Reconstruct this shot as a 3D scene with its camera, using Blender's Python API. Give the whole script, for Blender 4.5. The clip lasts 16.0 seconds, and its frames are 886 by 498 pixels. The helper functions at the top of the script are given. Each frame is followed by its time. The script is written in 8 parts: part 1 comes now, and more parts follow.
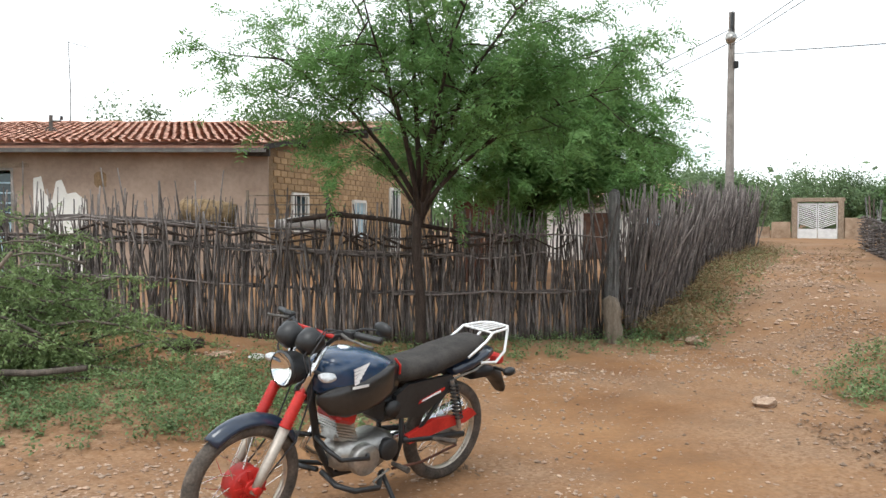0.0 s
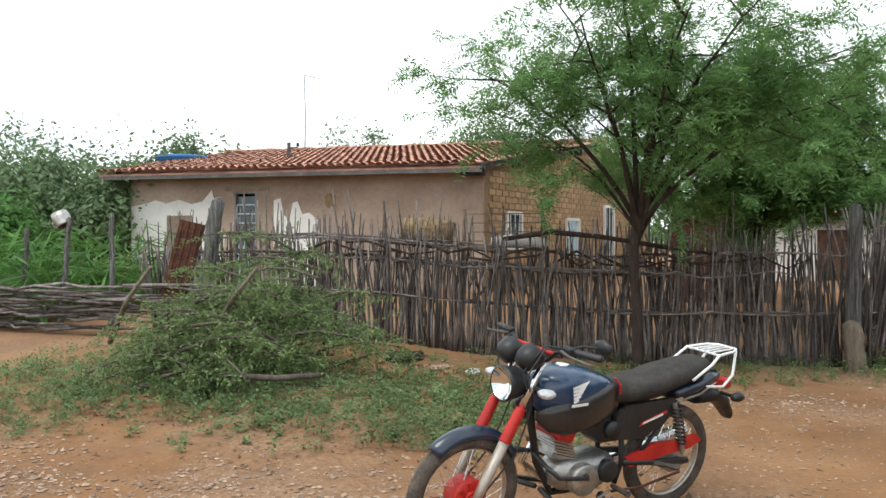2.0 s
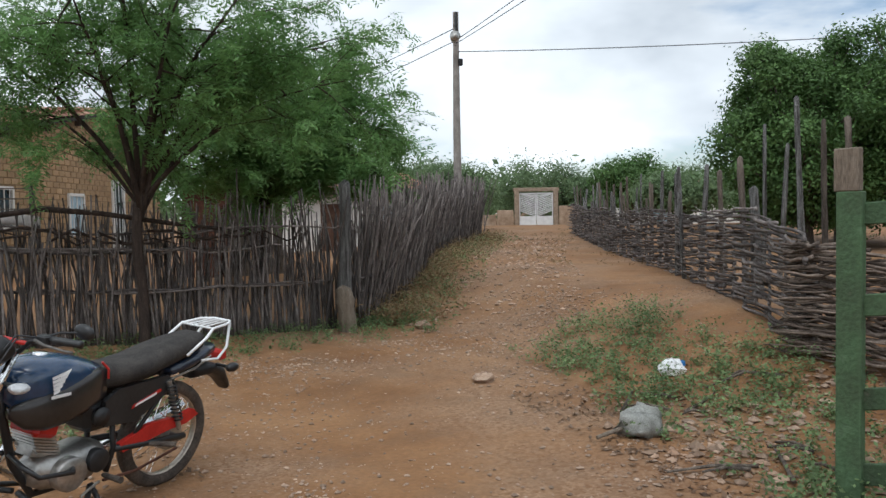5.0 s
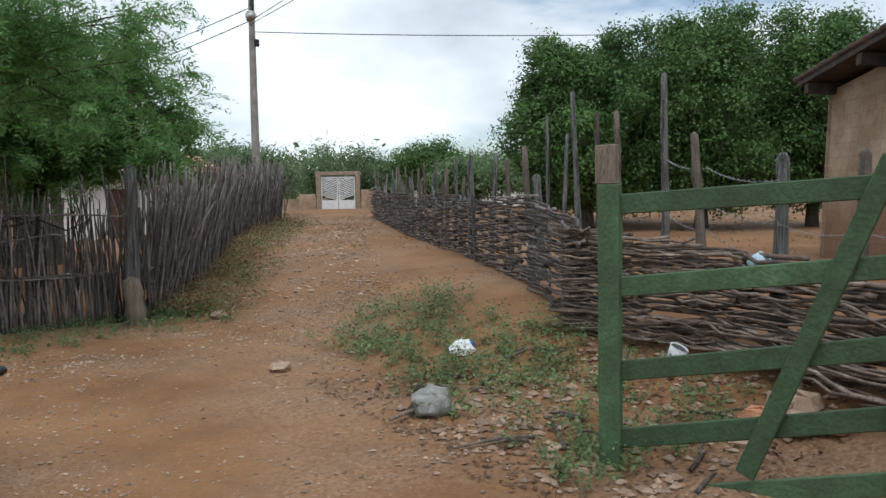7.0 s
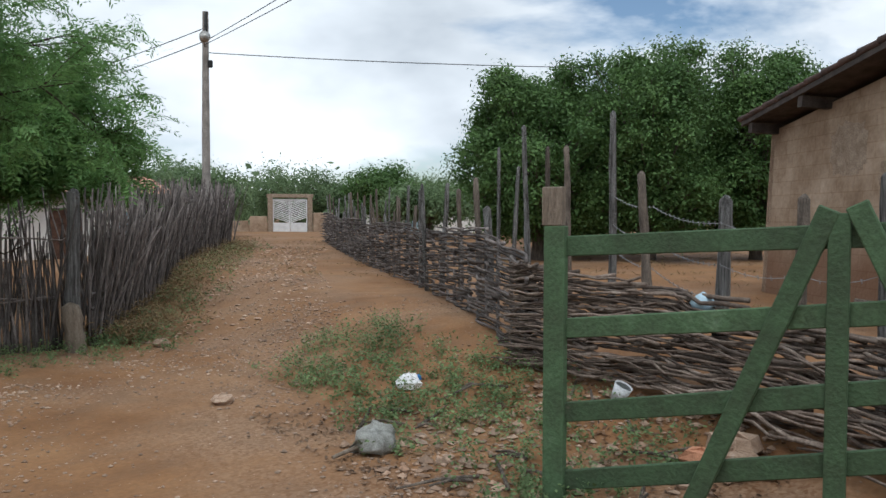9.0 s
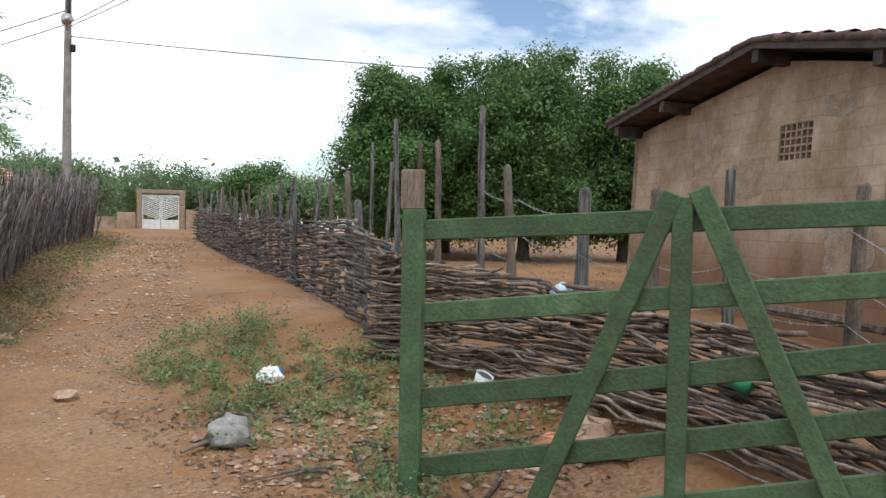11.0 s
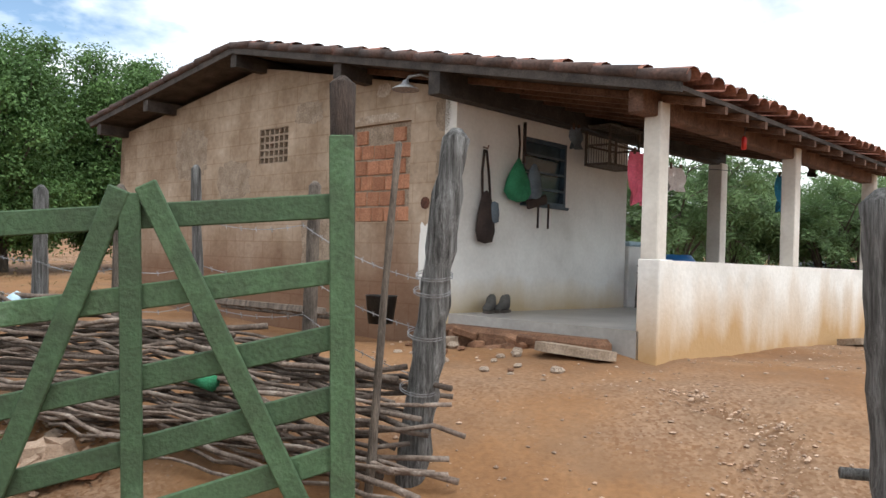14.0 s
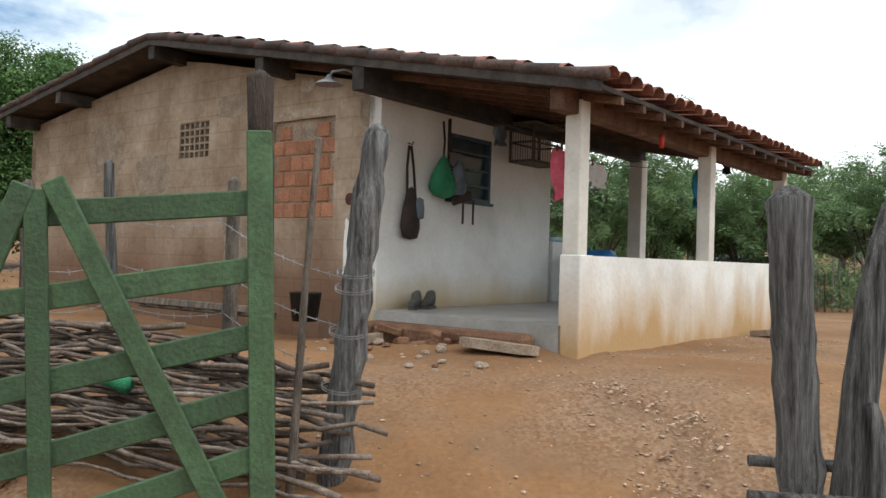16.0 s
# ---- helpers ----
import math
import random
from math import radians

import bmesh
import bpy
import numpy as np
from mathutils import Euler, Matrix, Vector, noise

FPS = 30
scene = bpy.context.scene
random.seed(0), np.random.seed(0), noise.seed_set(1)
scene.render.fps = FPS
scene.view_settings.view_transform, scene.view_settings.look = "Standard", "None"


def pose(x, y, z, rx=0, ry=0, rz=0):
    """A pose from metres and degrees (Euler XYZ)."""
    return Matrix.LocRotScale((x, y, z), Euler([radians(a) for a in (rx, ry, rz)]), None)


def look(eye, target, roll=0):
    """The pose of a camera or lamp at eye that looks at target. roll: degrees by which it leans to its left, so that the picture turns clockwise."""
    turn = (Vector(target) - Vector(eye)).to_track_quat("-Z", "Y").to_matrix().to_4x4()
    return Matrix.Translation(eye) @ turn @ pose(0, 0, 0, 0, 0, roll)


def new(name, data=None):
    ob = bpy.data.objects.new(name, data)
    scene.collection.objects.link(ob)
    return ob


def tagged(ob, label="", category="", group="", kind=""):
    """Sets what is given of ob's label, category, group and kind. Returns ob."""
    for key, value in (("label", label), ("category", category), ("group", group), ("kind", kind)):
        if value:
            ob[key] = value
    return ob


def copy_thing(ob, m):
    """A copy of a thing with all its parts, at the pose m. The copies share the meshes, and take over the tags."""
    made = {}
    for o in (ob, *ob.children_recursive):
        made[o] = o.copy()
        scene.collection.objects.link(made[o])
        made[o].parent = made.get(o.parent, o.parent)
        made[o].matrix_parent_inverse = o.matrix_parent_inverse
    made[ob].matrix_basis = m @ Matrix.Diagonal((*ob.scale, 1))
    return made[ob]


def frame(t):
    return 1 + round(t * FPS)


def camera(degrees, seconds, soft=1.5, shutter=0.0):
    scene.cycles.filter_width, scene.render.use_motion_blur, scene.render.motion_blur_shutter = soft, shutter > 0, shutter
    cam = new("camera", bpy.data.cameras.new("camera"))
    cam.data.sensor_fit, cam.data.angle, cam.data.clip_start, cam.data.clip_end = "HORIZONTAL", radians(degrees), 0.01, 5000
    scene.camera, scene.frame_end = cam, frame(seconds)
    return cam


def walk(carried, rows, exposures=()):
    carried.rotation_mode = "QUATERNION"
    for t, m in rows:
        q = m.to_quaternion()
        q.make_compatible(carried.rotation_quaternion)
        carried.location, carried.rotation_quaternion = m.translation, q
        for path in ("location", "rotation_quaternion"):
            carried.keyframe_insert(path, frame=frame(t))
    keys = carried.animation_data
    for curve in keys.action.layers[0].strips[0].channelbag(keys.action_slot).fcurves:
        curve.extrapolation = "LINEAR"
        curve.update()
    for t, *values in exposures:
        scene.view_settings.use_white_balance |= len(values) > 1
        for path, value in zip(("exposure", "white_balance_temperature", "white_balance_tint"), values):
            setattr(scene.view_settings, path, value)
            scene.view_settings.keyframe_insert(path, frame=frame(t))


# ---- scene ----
cam = camera(57.0, 16.0)
PATH = [
    (0, (0.117, 0.107, 1.539), (0.09, 2.105, 1.479), 0.0),
    (0.5, (0.068, 0.112, 1.525), (0.057, 2.111, 1.461), 0.5),
    (1, (0.056, 0.124, 1.519), (0.058, 2.123, 1.444), 0.7),
    (1.5, (0.075, 0.1, 1.527), (-0.164, 2.085, 1.475), 0.2),
    (2, (0.077, 0.099, 1.53), (-0.459, 2.025, 1.515), -0.0),
    (2.5, (0.1, 0.102, 1.522), (-0.412, 2.035, 1.467), 0.2),
    (3, (0.124, 0.112, 1.523), (-0.198, 2.084, 1.43), -0.3),
    (3.5, (0.137, 0.123, 1.523), (-0.067, 2.11, 1.419), -0.3),
    (4, (0.153, 0.122, 1.525), (0.024, 2.116, 1.438), -0.6),
    (4.5, (0.202, 0.102, 1.53), (0.377, 2.093, 1.45), -0.9),
    (4.9, (0.239, 0.088, 1.532), (0.756, 2.018, 1.449), -1.0),
    (5, (0.245, 0.083, 1.532), (0.834, 1.992, 1.446), -1.0),
    (5.2, (0.246, 0.08, 1.531), (0.948, 1.951, 1.444), -0.9),
    (7.3, (0.315, -0.035, 1.591), (1.344, 1.675, 1.454), -1.3),
    (7.5, (0.335, -0.017, 1.600), (1.366, 1.691, 1.466), -1.5),
    (8, (0.332, -0.017, 1.610), (1.399, 1.67, 1.493), -0.7),
    (8.5, (0.337, -0.012, 1.658), (1.417, 1.668, 1.564), -0.7),
    (9, (0.332, -0.026, 1.660), (1.454, 1.628, 1.581), 0.1),
    (9.5, (0.354, -0.004, 1.664), (1.583, 1.571, 1.573), 1.0),
    (9.7, (0.356, -0.012, 1.652), (1.628, 1.528, 1.560), 1.2),
    (11.8, (0.625, -0.041, 1.516), (2.072, 1.339, 1.489), 0.9),
    (12, (0.652, -0.046, 1.515), (2.177, 1.248, 1.484), 0.7),
    (12.5, (0.692, -0.083, 1.522), (2.396, 0.964, 1.517), 0.2),
    (13, (0.685, -0.128, 1.514), (2.484, 0.745, 1.495), -0.3),
    (13.5, (0.694, -0.163, 1.513), (2.565, 0.543, 1.502), 0.2),
    (14, (0.717, -0.209, 1.51), (2.656, 0.28, 1.467), 0.0),
    (14.5, (0.749, -0.249, 1.513), (2.732, 0.003, 1.437), 0.5),
    (15, (0.748, -0.265, 1.511), (2.739, -0.084, 1.454), 0.5),
    (15.5, (0.732, -0.277, 1.507), (2.726, -0.134, 1.446), 0.4),
    (16, (0.733, -0.241, 1.516), (2.707, 0.077, 1.462), -0.1),
]
EXPOSURES = [(0.0, 0.2, 6250, 6), (1.4, 0.22, 6250, 6), (2.1, 0.05, 6250, 5), (2.5, -0.08, 6300, 5), (3.0, 0.2, 6250, 6), (3.5, 0.38, 6250, 6), (4.5, 0.32, 6250, 7), (5.0, -0.42, 6000, 6), (7.4, -0.45, 5950, 6), (9.6, -0.5, 6000, 6), (11.9, 0.32, 6250, 9), (13.2, 0.45, 6250, 8), (14.0, 0.22, 6200, 7), (14.6, 0.02, 6200, 5), (16.0, -0.02, 6200, 4)]
walk(cam, [(t, look(eye, target, roll)) for t, eye, target, roll in PATH], exposures=EXPOSURES)

# ---- light ----
world = bpy.data.worlds.new("overcast_sky")
scene.world = world
world.use_nodes = True
wn, wl = world.node_tree.nodes, world.node_tree.links
wn.clear()


def wnode(kind, **vals):
    n = wn.new(kind)
    for k, v in vals.items():
        n.inputs[k].default_value = v
    return n


w_out = wnode("ShaderNodeOutputWorld")
w_bg = wnode("ShaderNodeBackground", Strength=1.0)
w_sky = wn.new("ShaderNodeTexSky")
w_sky.sky_type, w_sky.sun_disc = "NISHITA", False
w_sky.sun_elevation, w_sky.sun_rotation = radians(58), radians(200)
w_dim = wn.new("ShaderNodeVectorMath")
w_dim.operation = "SCALE"
w_dim.inputs["Scale"].default_value = 0.15
w_co = wn.new("ShaderNodeTexCoord")
w_map = wn.new("ShaderNodeMapping")
w_map.inputs["Scale"].default_value = (1.0, 1.0, 2.1)
w_n1 = wnode("ShaderNodeTexNoise", Scale=1.9, Detail=7.0, Roughness=0.55, Distortion=0.3)
w_r1 = wn.new("ShaderNodeValToRGB")
w_r1.color_ramp.elements[0].position, w_r1.color_ramp.elements[1].position = 0.36, 0.46
w_n2 = wnode("ShaderNodeTexNoise", Scale=2.6, Detail=6.0, Roughness=0.5)
w_r2 = wn.new("ShaderNodeValToRGB")
w_r2.color_ramp.elements[0].position, w_r2.color_ramp.elements[0].color = 0.32, (0.92, 0.96, 1.02, 1)
w_r2.color_ramp.elements[1].position, w_r2.color_ramp.elements[1].color = 0.62, (1.75, 1.76, 1.78, 1)
w_mix = wn.new("ShaderNodeMixRGB")
wl.new(w_co.outputs["Generated"], w_map.inputs["Vector"])
wl.new(w_map.outputs["Vector"], w_n1.inputs["Vector"])
wl.new(w_map.outputs["Vector"], w_n2.inputs["Vector"])
wl.new(w_n1.outputs["Fac"], w_r1.inputs["Fac"])
wl.new(w_n2.outputs["Fac"], w_r2.inputs["Fac"])
wl.new(w_sky.outputs["Color"], w_dim.inputs[0])
wl.new(w_dim.outputs["Vector"], w_mix.inputs["Color1"])
wl.new(w_r2.outputs["Color"], w_mix.inputs["Color2"])
wl.new(w_r1.outputs["Color"], w_mix.inputs["Fac"])
wl.new(w_mix.outputs["Color"], w_bg.inputs["Color"])
wl.new(w_bg.outputs["Background"], w_out.inputs["Surface"])

sun = new("sun", bpy.data.lights.new("sun", "SUN"))
sun.data.energy, sun.data.angle, sun.data.color = 2.1, radians(32), (1.0, 0.97, 0.93)
sun.matrix_world = look((0, 0, 30), (6, 12, 4))


# ---- materials ----
def mat(name, ramp, scale=4.0, rough=0.85, bump=0.25, metal=0.0, fine=45.0, contrast=0.35, rnd=0.0, island=0.0, stretch=(1, 1, 1), coat=0.0, spec=0.35, depth=0.02):
    m = bpy.data.materials.new(name)
    m.use_nodes = True
    n, l = m.node_tree.nodes, m.node_tree.links
    b = n["Principled BSDF"]
    b.inputs["Roughness"].default_value, b.inputs["Metallic"].default_value = rough, metal
    b.inputs["Specular IOR Level"].default_value = spec
    b.inputs["Coat Weight"].default_value = coat
    b.inputs["Coat Roughness"].default_value = 0.12
    co = n.new("ShaderNodeTexCoord")
    mp = n.new("ShaderNodeMapping")
    mp.inputs["Scale"].default_value = stretch
    l.new(co.outputs["Object"], mp.inputs["Vector"])
    src = mp.outputs["Vector"]
    if rnd:
        oi = n.new("ShaderNodeObjectInfo")
        add = n.new("ShaderNodeVectorMath")
        sc = n.new("ShaderNodeVectorMath")
        sc.operation, sc.inputs[0].default_value = "SCALE", (31, 17, 23)
        l.new(oi.outputs["Random"], sc.inputs["Scale"])
        l.new(src, add.inputs[0])
        l.new(sc.outputs["Vector"], add.inputs[1])
        src = add.outputs["Vector"]
    n1, n2 = n.new("ShaderNodeTexNoise"), n.new("ShaderNodeTexNoise")
    n1.inputs["Scale"].default_value, n1.inputs["Detail"].default_value, n1.inputs["Roughness"].default_value = scale, 7, 0.6
    n2.inputs["Scale"].default_value, n2.inputs["Detail"].default_value = fine, 4
    l.new(src, n1.inputs["Vector"])
    l.new(src, n2.inputs["Vector"])
    cr = n.new("ShaderNodeValToRGB")
    e = cr.color_ramp.elements
    while len(e) < len(ramp):
        e.new(0.5)
    for el, (p, c) in zip(e, ramp):
        el.position, el.color = p, (*c, 1)
    l.new(n1.outputs["Fac"], cr.inputs["Fac"])
    col = cr.outputs["Color"]
    mr = n.new("ShaderNodeMapRange")
    mr.inputs["From Min"].default_value, mr.inputs["From Max"].default_value = 0.25, 0.75
    mr.inputs["To Min"].default_value, mr.inputs["To Max"].default_value = 1 - contrast, 1 + contrast
    l.new(n2.outputs["Fac"], mr.inputs["Value"])
    val = mr.outputs["Result"]
    for amount, kind in ((rnd, "o"), (island, "i")):
        if amount:
            if kind == "o":
                out = oi.outputs["Random"]
            else:
                out = n.new("ShaderNodeNewGeometry").outputs["Random Per Island"]
            m2 = n.new("ShaderNodeMapRange")
            m2.inputs["To Min"].default_value, m2.inputs["To Max"].default_value = 1 - amount, 1 + amount
            l.new(out, m2.inputs["Value"])
            mu = n.new("ShaderNodeMath")
            mu.operation = "MULTIPLY"
            l.new(val, mu.inputs[0])
            l.new(m2.outputs["Result"], mu.inputs[1])
            val = mu.outputs["Value"]
    hs = n.new("ShaderNodeHueSaturation")
    l.new(col, hs.inputs["Color"])
    l.new(val, hs.inputs["Value"])
    l.new(hs.outputs["Color"], b.inputs["Base Color"])
    if bump:
        bp = n.new("ShaderNodeBump")
        bp.inputs["Strength"].default_value, bp.inputs["Distance"].default_value = bump, depth
        mx = n.new("ShaderNodeMath")
        l.new(n1.outputs["Fac"], mx.inputs[0])
        l.new(n2.outputs["Fac"], mx.inputs[1])
        l.new(mx.outputs["Value"], bp.inputs["Height"])
        l.new(bp.outputs["Normal"], b.inputs["Normal"])
    return m


def leaf_mat(name, dark, light, island=0.35, through_amount=0.3):
    m = mat(name, [(0.3, dark), (0.7, light)], scale=0.9, rough=0.6, bump=0, fine=8, contrast=0.25, island=island, spec=0.25)
    b = m.node_tree.nodes["Principled BSDF"]
    tr = m.node_tree.nodes.new("ShaderNodeBsdfTranslucent")
    tr.inputs["Color"].default_value = (*light, 1)
    mx = m.node_tree.nodes.new("ShaderNodeMixShader")
    mx.inputs["Fac"].default_value = through_amount
    m.node_tree.links.new(b.outputs["BSDF"], mx.inputs[1])
    m.node_tree.links.new(tr.outputs["BSDF"], mx.inputs[2])
    m.node_tree.links.new(mx.outputs["Shader"], m.node_tree.nodes["Material Output"].inputs["Surface"])
    return m


M = {}
M["stick"] = mat("weathered_stick", [(0.3, (0.055, 0.046, 0.042)), (0.55, (0.15, 0.127, 0.117)), (0.75, (0.27, 0.245, 0.23))], scale=7, fine=60, rnd=0.5, stretch=(1, 1, 0.35), rough=0.9, bump=0.5)
M["stick_brown"] = mat("brown_loose_stick", [(0.3, (0.07, 0.049, 0.038)), (0.55, (0.165, 0.125, 0.1)), (0.75, (0.3, 0.25, 0.21))], scale=7, fine=60, rnd=0.5, rough=0.9, bump=0.5)
M["stick_mass"] = mat("weathered_stick_mass", [(0.3, (0.055, 0.046, 0.042)), (0.55, (0.145, 0.123, 0.114)), (0.75, (0.26, 0.238, 0.222))], scale=7, fine=60, island=0.5, rough=0.9, bump=0.4)
M["grey_wood"] = mat("grey_weathered_wood", [(0.3, (0.03, 0.027, 0.025)), (0.43, (0.13, 0.124, 0.118)), (0.56, (0.235, 0.228, 0.22)), (0.74, (0.38, 0.37, 0.36))], scale=8, fine=60, stretch=(4.5, 4.5, 0.24), rough=0.9, bump=1.0, depth=0.035, rnd=0.2, contrast=0.4)
M["bark"] = mat("bark", [(0.3, (0.022, 0.016, 0.013)), (0.6, (0.062, 0.043, 0.034)), (0.8, (0.11, 0.08, 0.062))], scale=9, fine=70, stretch=(2, 2, 0.5), bump=0.8, rough=0.95)
M["bark_grey"] = mat("bark_grey", [(0.3, (0.05, 0.04, 0.033)), (0.7, (0.16, 0.13, 0.105))], scale=9, fine=70, stretch=(2, 2, 0.5), bump=0.6, rough=0.95, rnd=0.3)
M["green_wood"] = mat("green_painted_board", [(0.24, (0.13, 0.115, 0.09)), (0.34, (0.045, 0.07, 0.036)), (0.6, (0.058, 0.104, 0.05)), (0.72, (0.085, 0.135, 0.075)), (0.82, (0.19, 0.2, 0.155))], scale=5, fine=46, rough=0.75, bump=0.35, rnd=0.2, contrast=0.22)
M["bare_wood"] = mat("bare_worn_wood", [(0.3, (0.1, 0.075, 0.055)), (0.7, (0.27, 0.22, 0.17))], scale=6, fine=90, stretch=(2, 2, 0.3), bump=0.6)
M["dark_wood"] = mat("dark_roof_timber", [(0.3, (0.022, 0.018, 0.016)), (0.7, (0.075, 0.06, 0.052))], scale=5, fine=60, bump=0.4, rnd=0.2)
M["brown_wood"] = mat("brown_beam", [(0.3, (0.06, 0.03, 0.02)), (0.7, (0.16, 0.085, 0.055))], scale=5, fine=60, bump=0.4, rnd=0.2)
M["tile"] = mat("clay_roof_tile", [(0.22, (0.17, 0.1, 0.08)), (0.42, (0.38, 0.2, 0.145)), (0.66, (0.52, 0.31, 0.23)), (0.85, (0.58, 0.42, 0.33))], scale=3.2, fine=35, rnd=0.25, island=0.28, bump=0.3, rough=0.92)
M["tile_old"] = mat("old_dark_tile", [(0.25, (0.06, 0.038, 0.032)), (0.5, (0.2, 0.085, 0.06)), (0.8, (0.36, 0.17, 0.11))], scale=3.2, fine=35, rnd=0.25, island=0.28, bump=0.3, rough=0.92)
M["brick"] = mat("hollow_brick", [(0.3, (0.34, 0.15, 0.085)), (0.7, (0.5, 0.25, 0.15))], scale=6, fine=60, rnd=0.14, bump=0.3, rough=0.95)
M["earthy_brick"] = mat("earth_stained_brick", [(0.3, (0.12, 0.055, 0.03)), (0.7, (0.24, 0.13, 0.075))], scale=6, fine=50, rnd=0.3, bump=0.5)
M["mortar"] = mat("mortar", [(0.3, (0.2, 0.145, 0.1)), (0.7, (0.36, 0.28, 0.21))], scale=6, fine=60, bump=0.5)
M["render_rough"] = mat("rough_cement_render", [(0.26, (0.16, 0.095, 0.06)), (0.42, (0.29, 0.2, 0.135)), (0.6, (0.42, 0.31, 0.225)), (0.8, (0.55, 0.44, 0.34))], scale=1.5, fine=22, bump=0.7, depth=0.03, contrast=0.22, rough=0.95)
M["render_h1"] = mat("beige_render", [(0.3, (0.27, 0.195, 0.15)), (0.6, (0.41, 0.31, 0.245)), (0.8, (0.48, 0.38, 0.31))], scale=0.7, fine=14, bump=0.3, contrast=0.1, rough=0.95)
M["brick_h1"] = mat("yellow_brick_wall", [(0.3, (0.3, 0.19, 0.1)), (0.7, (0.47, 0.31, 0.17))], scale=2, fine=30, bump=0.4, contrast=0.18, rnd=0.14)
M["joint_h1"] = mat("dark_brick_joint", [(0.3, (0.16, 0.1, 0.055)), (0.7, (0.3, 0.2, 0.11))], scale=4, fine=30, bump=0.4)
M["white_paint"] = mat("white_limewash", [(0.3, (0.6, 0.57, 0.53)), (0.5, (0.72, 0.69, 0.65)), (0.7, (0.79, 0.77, 0.73))], scale=1.3, fine=25, bump=0.15, contrast=0.05, rough=0.8)
M["cement"] = mat("polished_cement", [(0.3, (0.26, 0.24, 0.22)), (0.7, (0.42, 0.39, 0.36))], scale=2, fine=30, rough=0.3, bump=0.05, contrast=0.08)
M["slab"] = mat("broken_concrete", [(0.3, (0.28, 0.2, 0.14)), (0.7, (0.5, 0.41, 0.33))], scale=4, fine=35, bump=0.6)
M["concrete"] = mat("old_concrete_pole", [(0.3, (0.17, 0.15, 0.135)), (0.7, (0.34, 0.31, 0.28))], scale=3, fine=40, bump=0.3)
M["stone"] = mat("pale_stone", [(0.3, (0.25, 0.155, 0.1)), (0.6, (0.38, 0.275, 0.2)), (0.8, (0.55, 0.46, 0.38))], scale=3, fine=25, island=0.35, rnd=0.2, bump=0.4)
M["dark_metal"] = mat("dark_metal", [(0.3, (0.02, 0.02, 0.02)), (0.7, (0.05, 0.05, 0.05))], rough=0.5, metal=0.6, bump=0.1)
M["wire"] = mat("galvanised_wire", [(0.3, (0.24, 0.24, 0.25)), (0.7, (0.42, 0.42, 0.43))], rough=0.5, metal=0.7, bump=0)
M["black_wire"] = mat("black_cable", [(0.3, (0.03, 0.03, 0.032)), (0.7, (0.06, 0.06, 0.065))], rough=0.7, bump=0)
M["chrome"] = mat("chrome", [(0.3, (0.7, 0.7, 0.7)), (0.7, (0.8, 0.8, 0.8))], rough=0.16, metal=1.0, bump=0, contrast=0.05)
M["fork"] = mat("dusty_fork", [(0.3, (0.26, 0.22, 0.18)), (0.7, (0.42, 0.37, 0.32))], rough=0.5, metal=0.5, bump=0.1, contrast=0.12)
M["rim"] = mat("dusty_rim", [(0.3, (0.42, 0.36, 0.29)), (0.7, (0.62, 0.57, 0.5))], rough=0.32, metal=0.9, bump=0.05, contrast=0.15)
M["tile_dark"] = mat("blackened_tile", [(0.3, (0.03, 0.024, 0.022)), (0.6, (0.09, 0.055, 0.045)), (0.8, (0.22, 0.1, 0.07))], scale=3, fine=35, bump=0.3)
M["alu"] = mat("cast_aluminium", [(0.3, (0.32, 0.31, 0.29)), (0.7, (0.52, 0.5, 0.47))], scale=9, rough=0.42, metal=0.85, bump=0.1, contrast=0.2)
M["rust"] = mat("rusty_sheet", [(0.3, (0.05, 0.02, 0.014)), (0.7, (0.13, 0.055, 0.034))], scale=5, fine=40, bump=0.4, rough=0.9)
M["red_plastic"] = mat("red_paint", [(0.3, (0.34, 0.014, 0.012)), (0.7, (0.5, 0.028, 0.02))], scale=8, fine=60, rough=0.42, bump=0.04, contrast=0.14)
M["rubber"] = mat("dusty_rubber", [(0.3, (0.04, 0.034, 0.03)), (0.7, (0.14, 0.112, 0.09))], scale=9, fine=80, rough=0.9, bump=0.3)
M["black_plastic"] = mat("black_plastic", [(0.3, (0.012, 0.012, 0.013)), (0.7, (0.03, 0.03, 0.031))], rough=0.42, bump=0.06, contrast=0.15)
M["black_gloss"] = mat("black_gloss_paint", [(0.3, (0.012, 0.011, 0.011)), (0.7, (0.03, 0.026, 0.024))], rough=0.3, bump=0.02, coat=0.4, contrast=0.2)
M["seat"] = mat("black_mesh_seat", [(0.3, (0.022, 0.02, 0.019)), (0.7, (0.055, 0.048, 0.043))], scale=12, fine=160, rough=0.85, bump=0.6, contrast=0.4, depth=0.01)
M["blue_paint"] = mat("dark_navy_paint", [(0.3, (0.009, 0.016, 0.032)), (0.7, (0.016, 0.028, 0.055))], scale=4, fine=60, rough=0.3, bump=0.02, coat=0.7, contrast=0.1)
M["blue_tank"] = mat("blue_tank_paint", [(0.3, (0.012, 0.03, 0.07)), (0.7, (0.02, 0.05, 0.11))], scale=4, fine=60, rough=0.25, bump=0.02, coat=0.8, contrast=0.1)
M["glass"] = mat("window_glass", [(0.3, (0.02, 0.035, 0.045)), (0.7, (0.05, 0.08, 0.1))], rough=0.08, bump=0, contrast=0.1, spec=0.7)
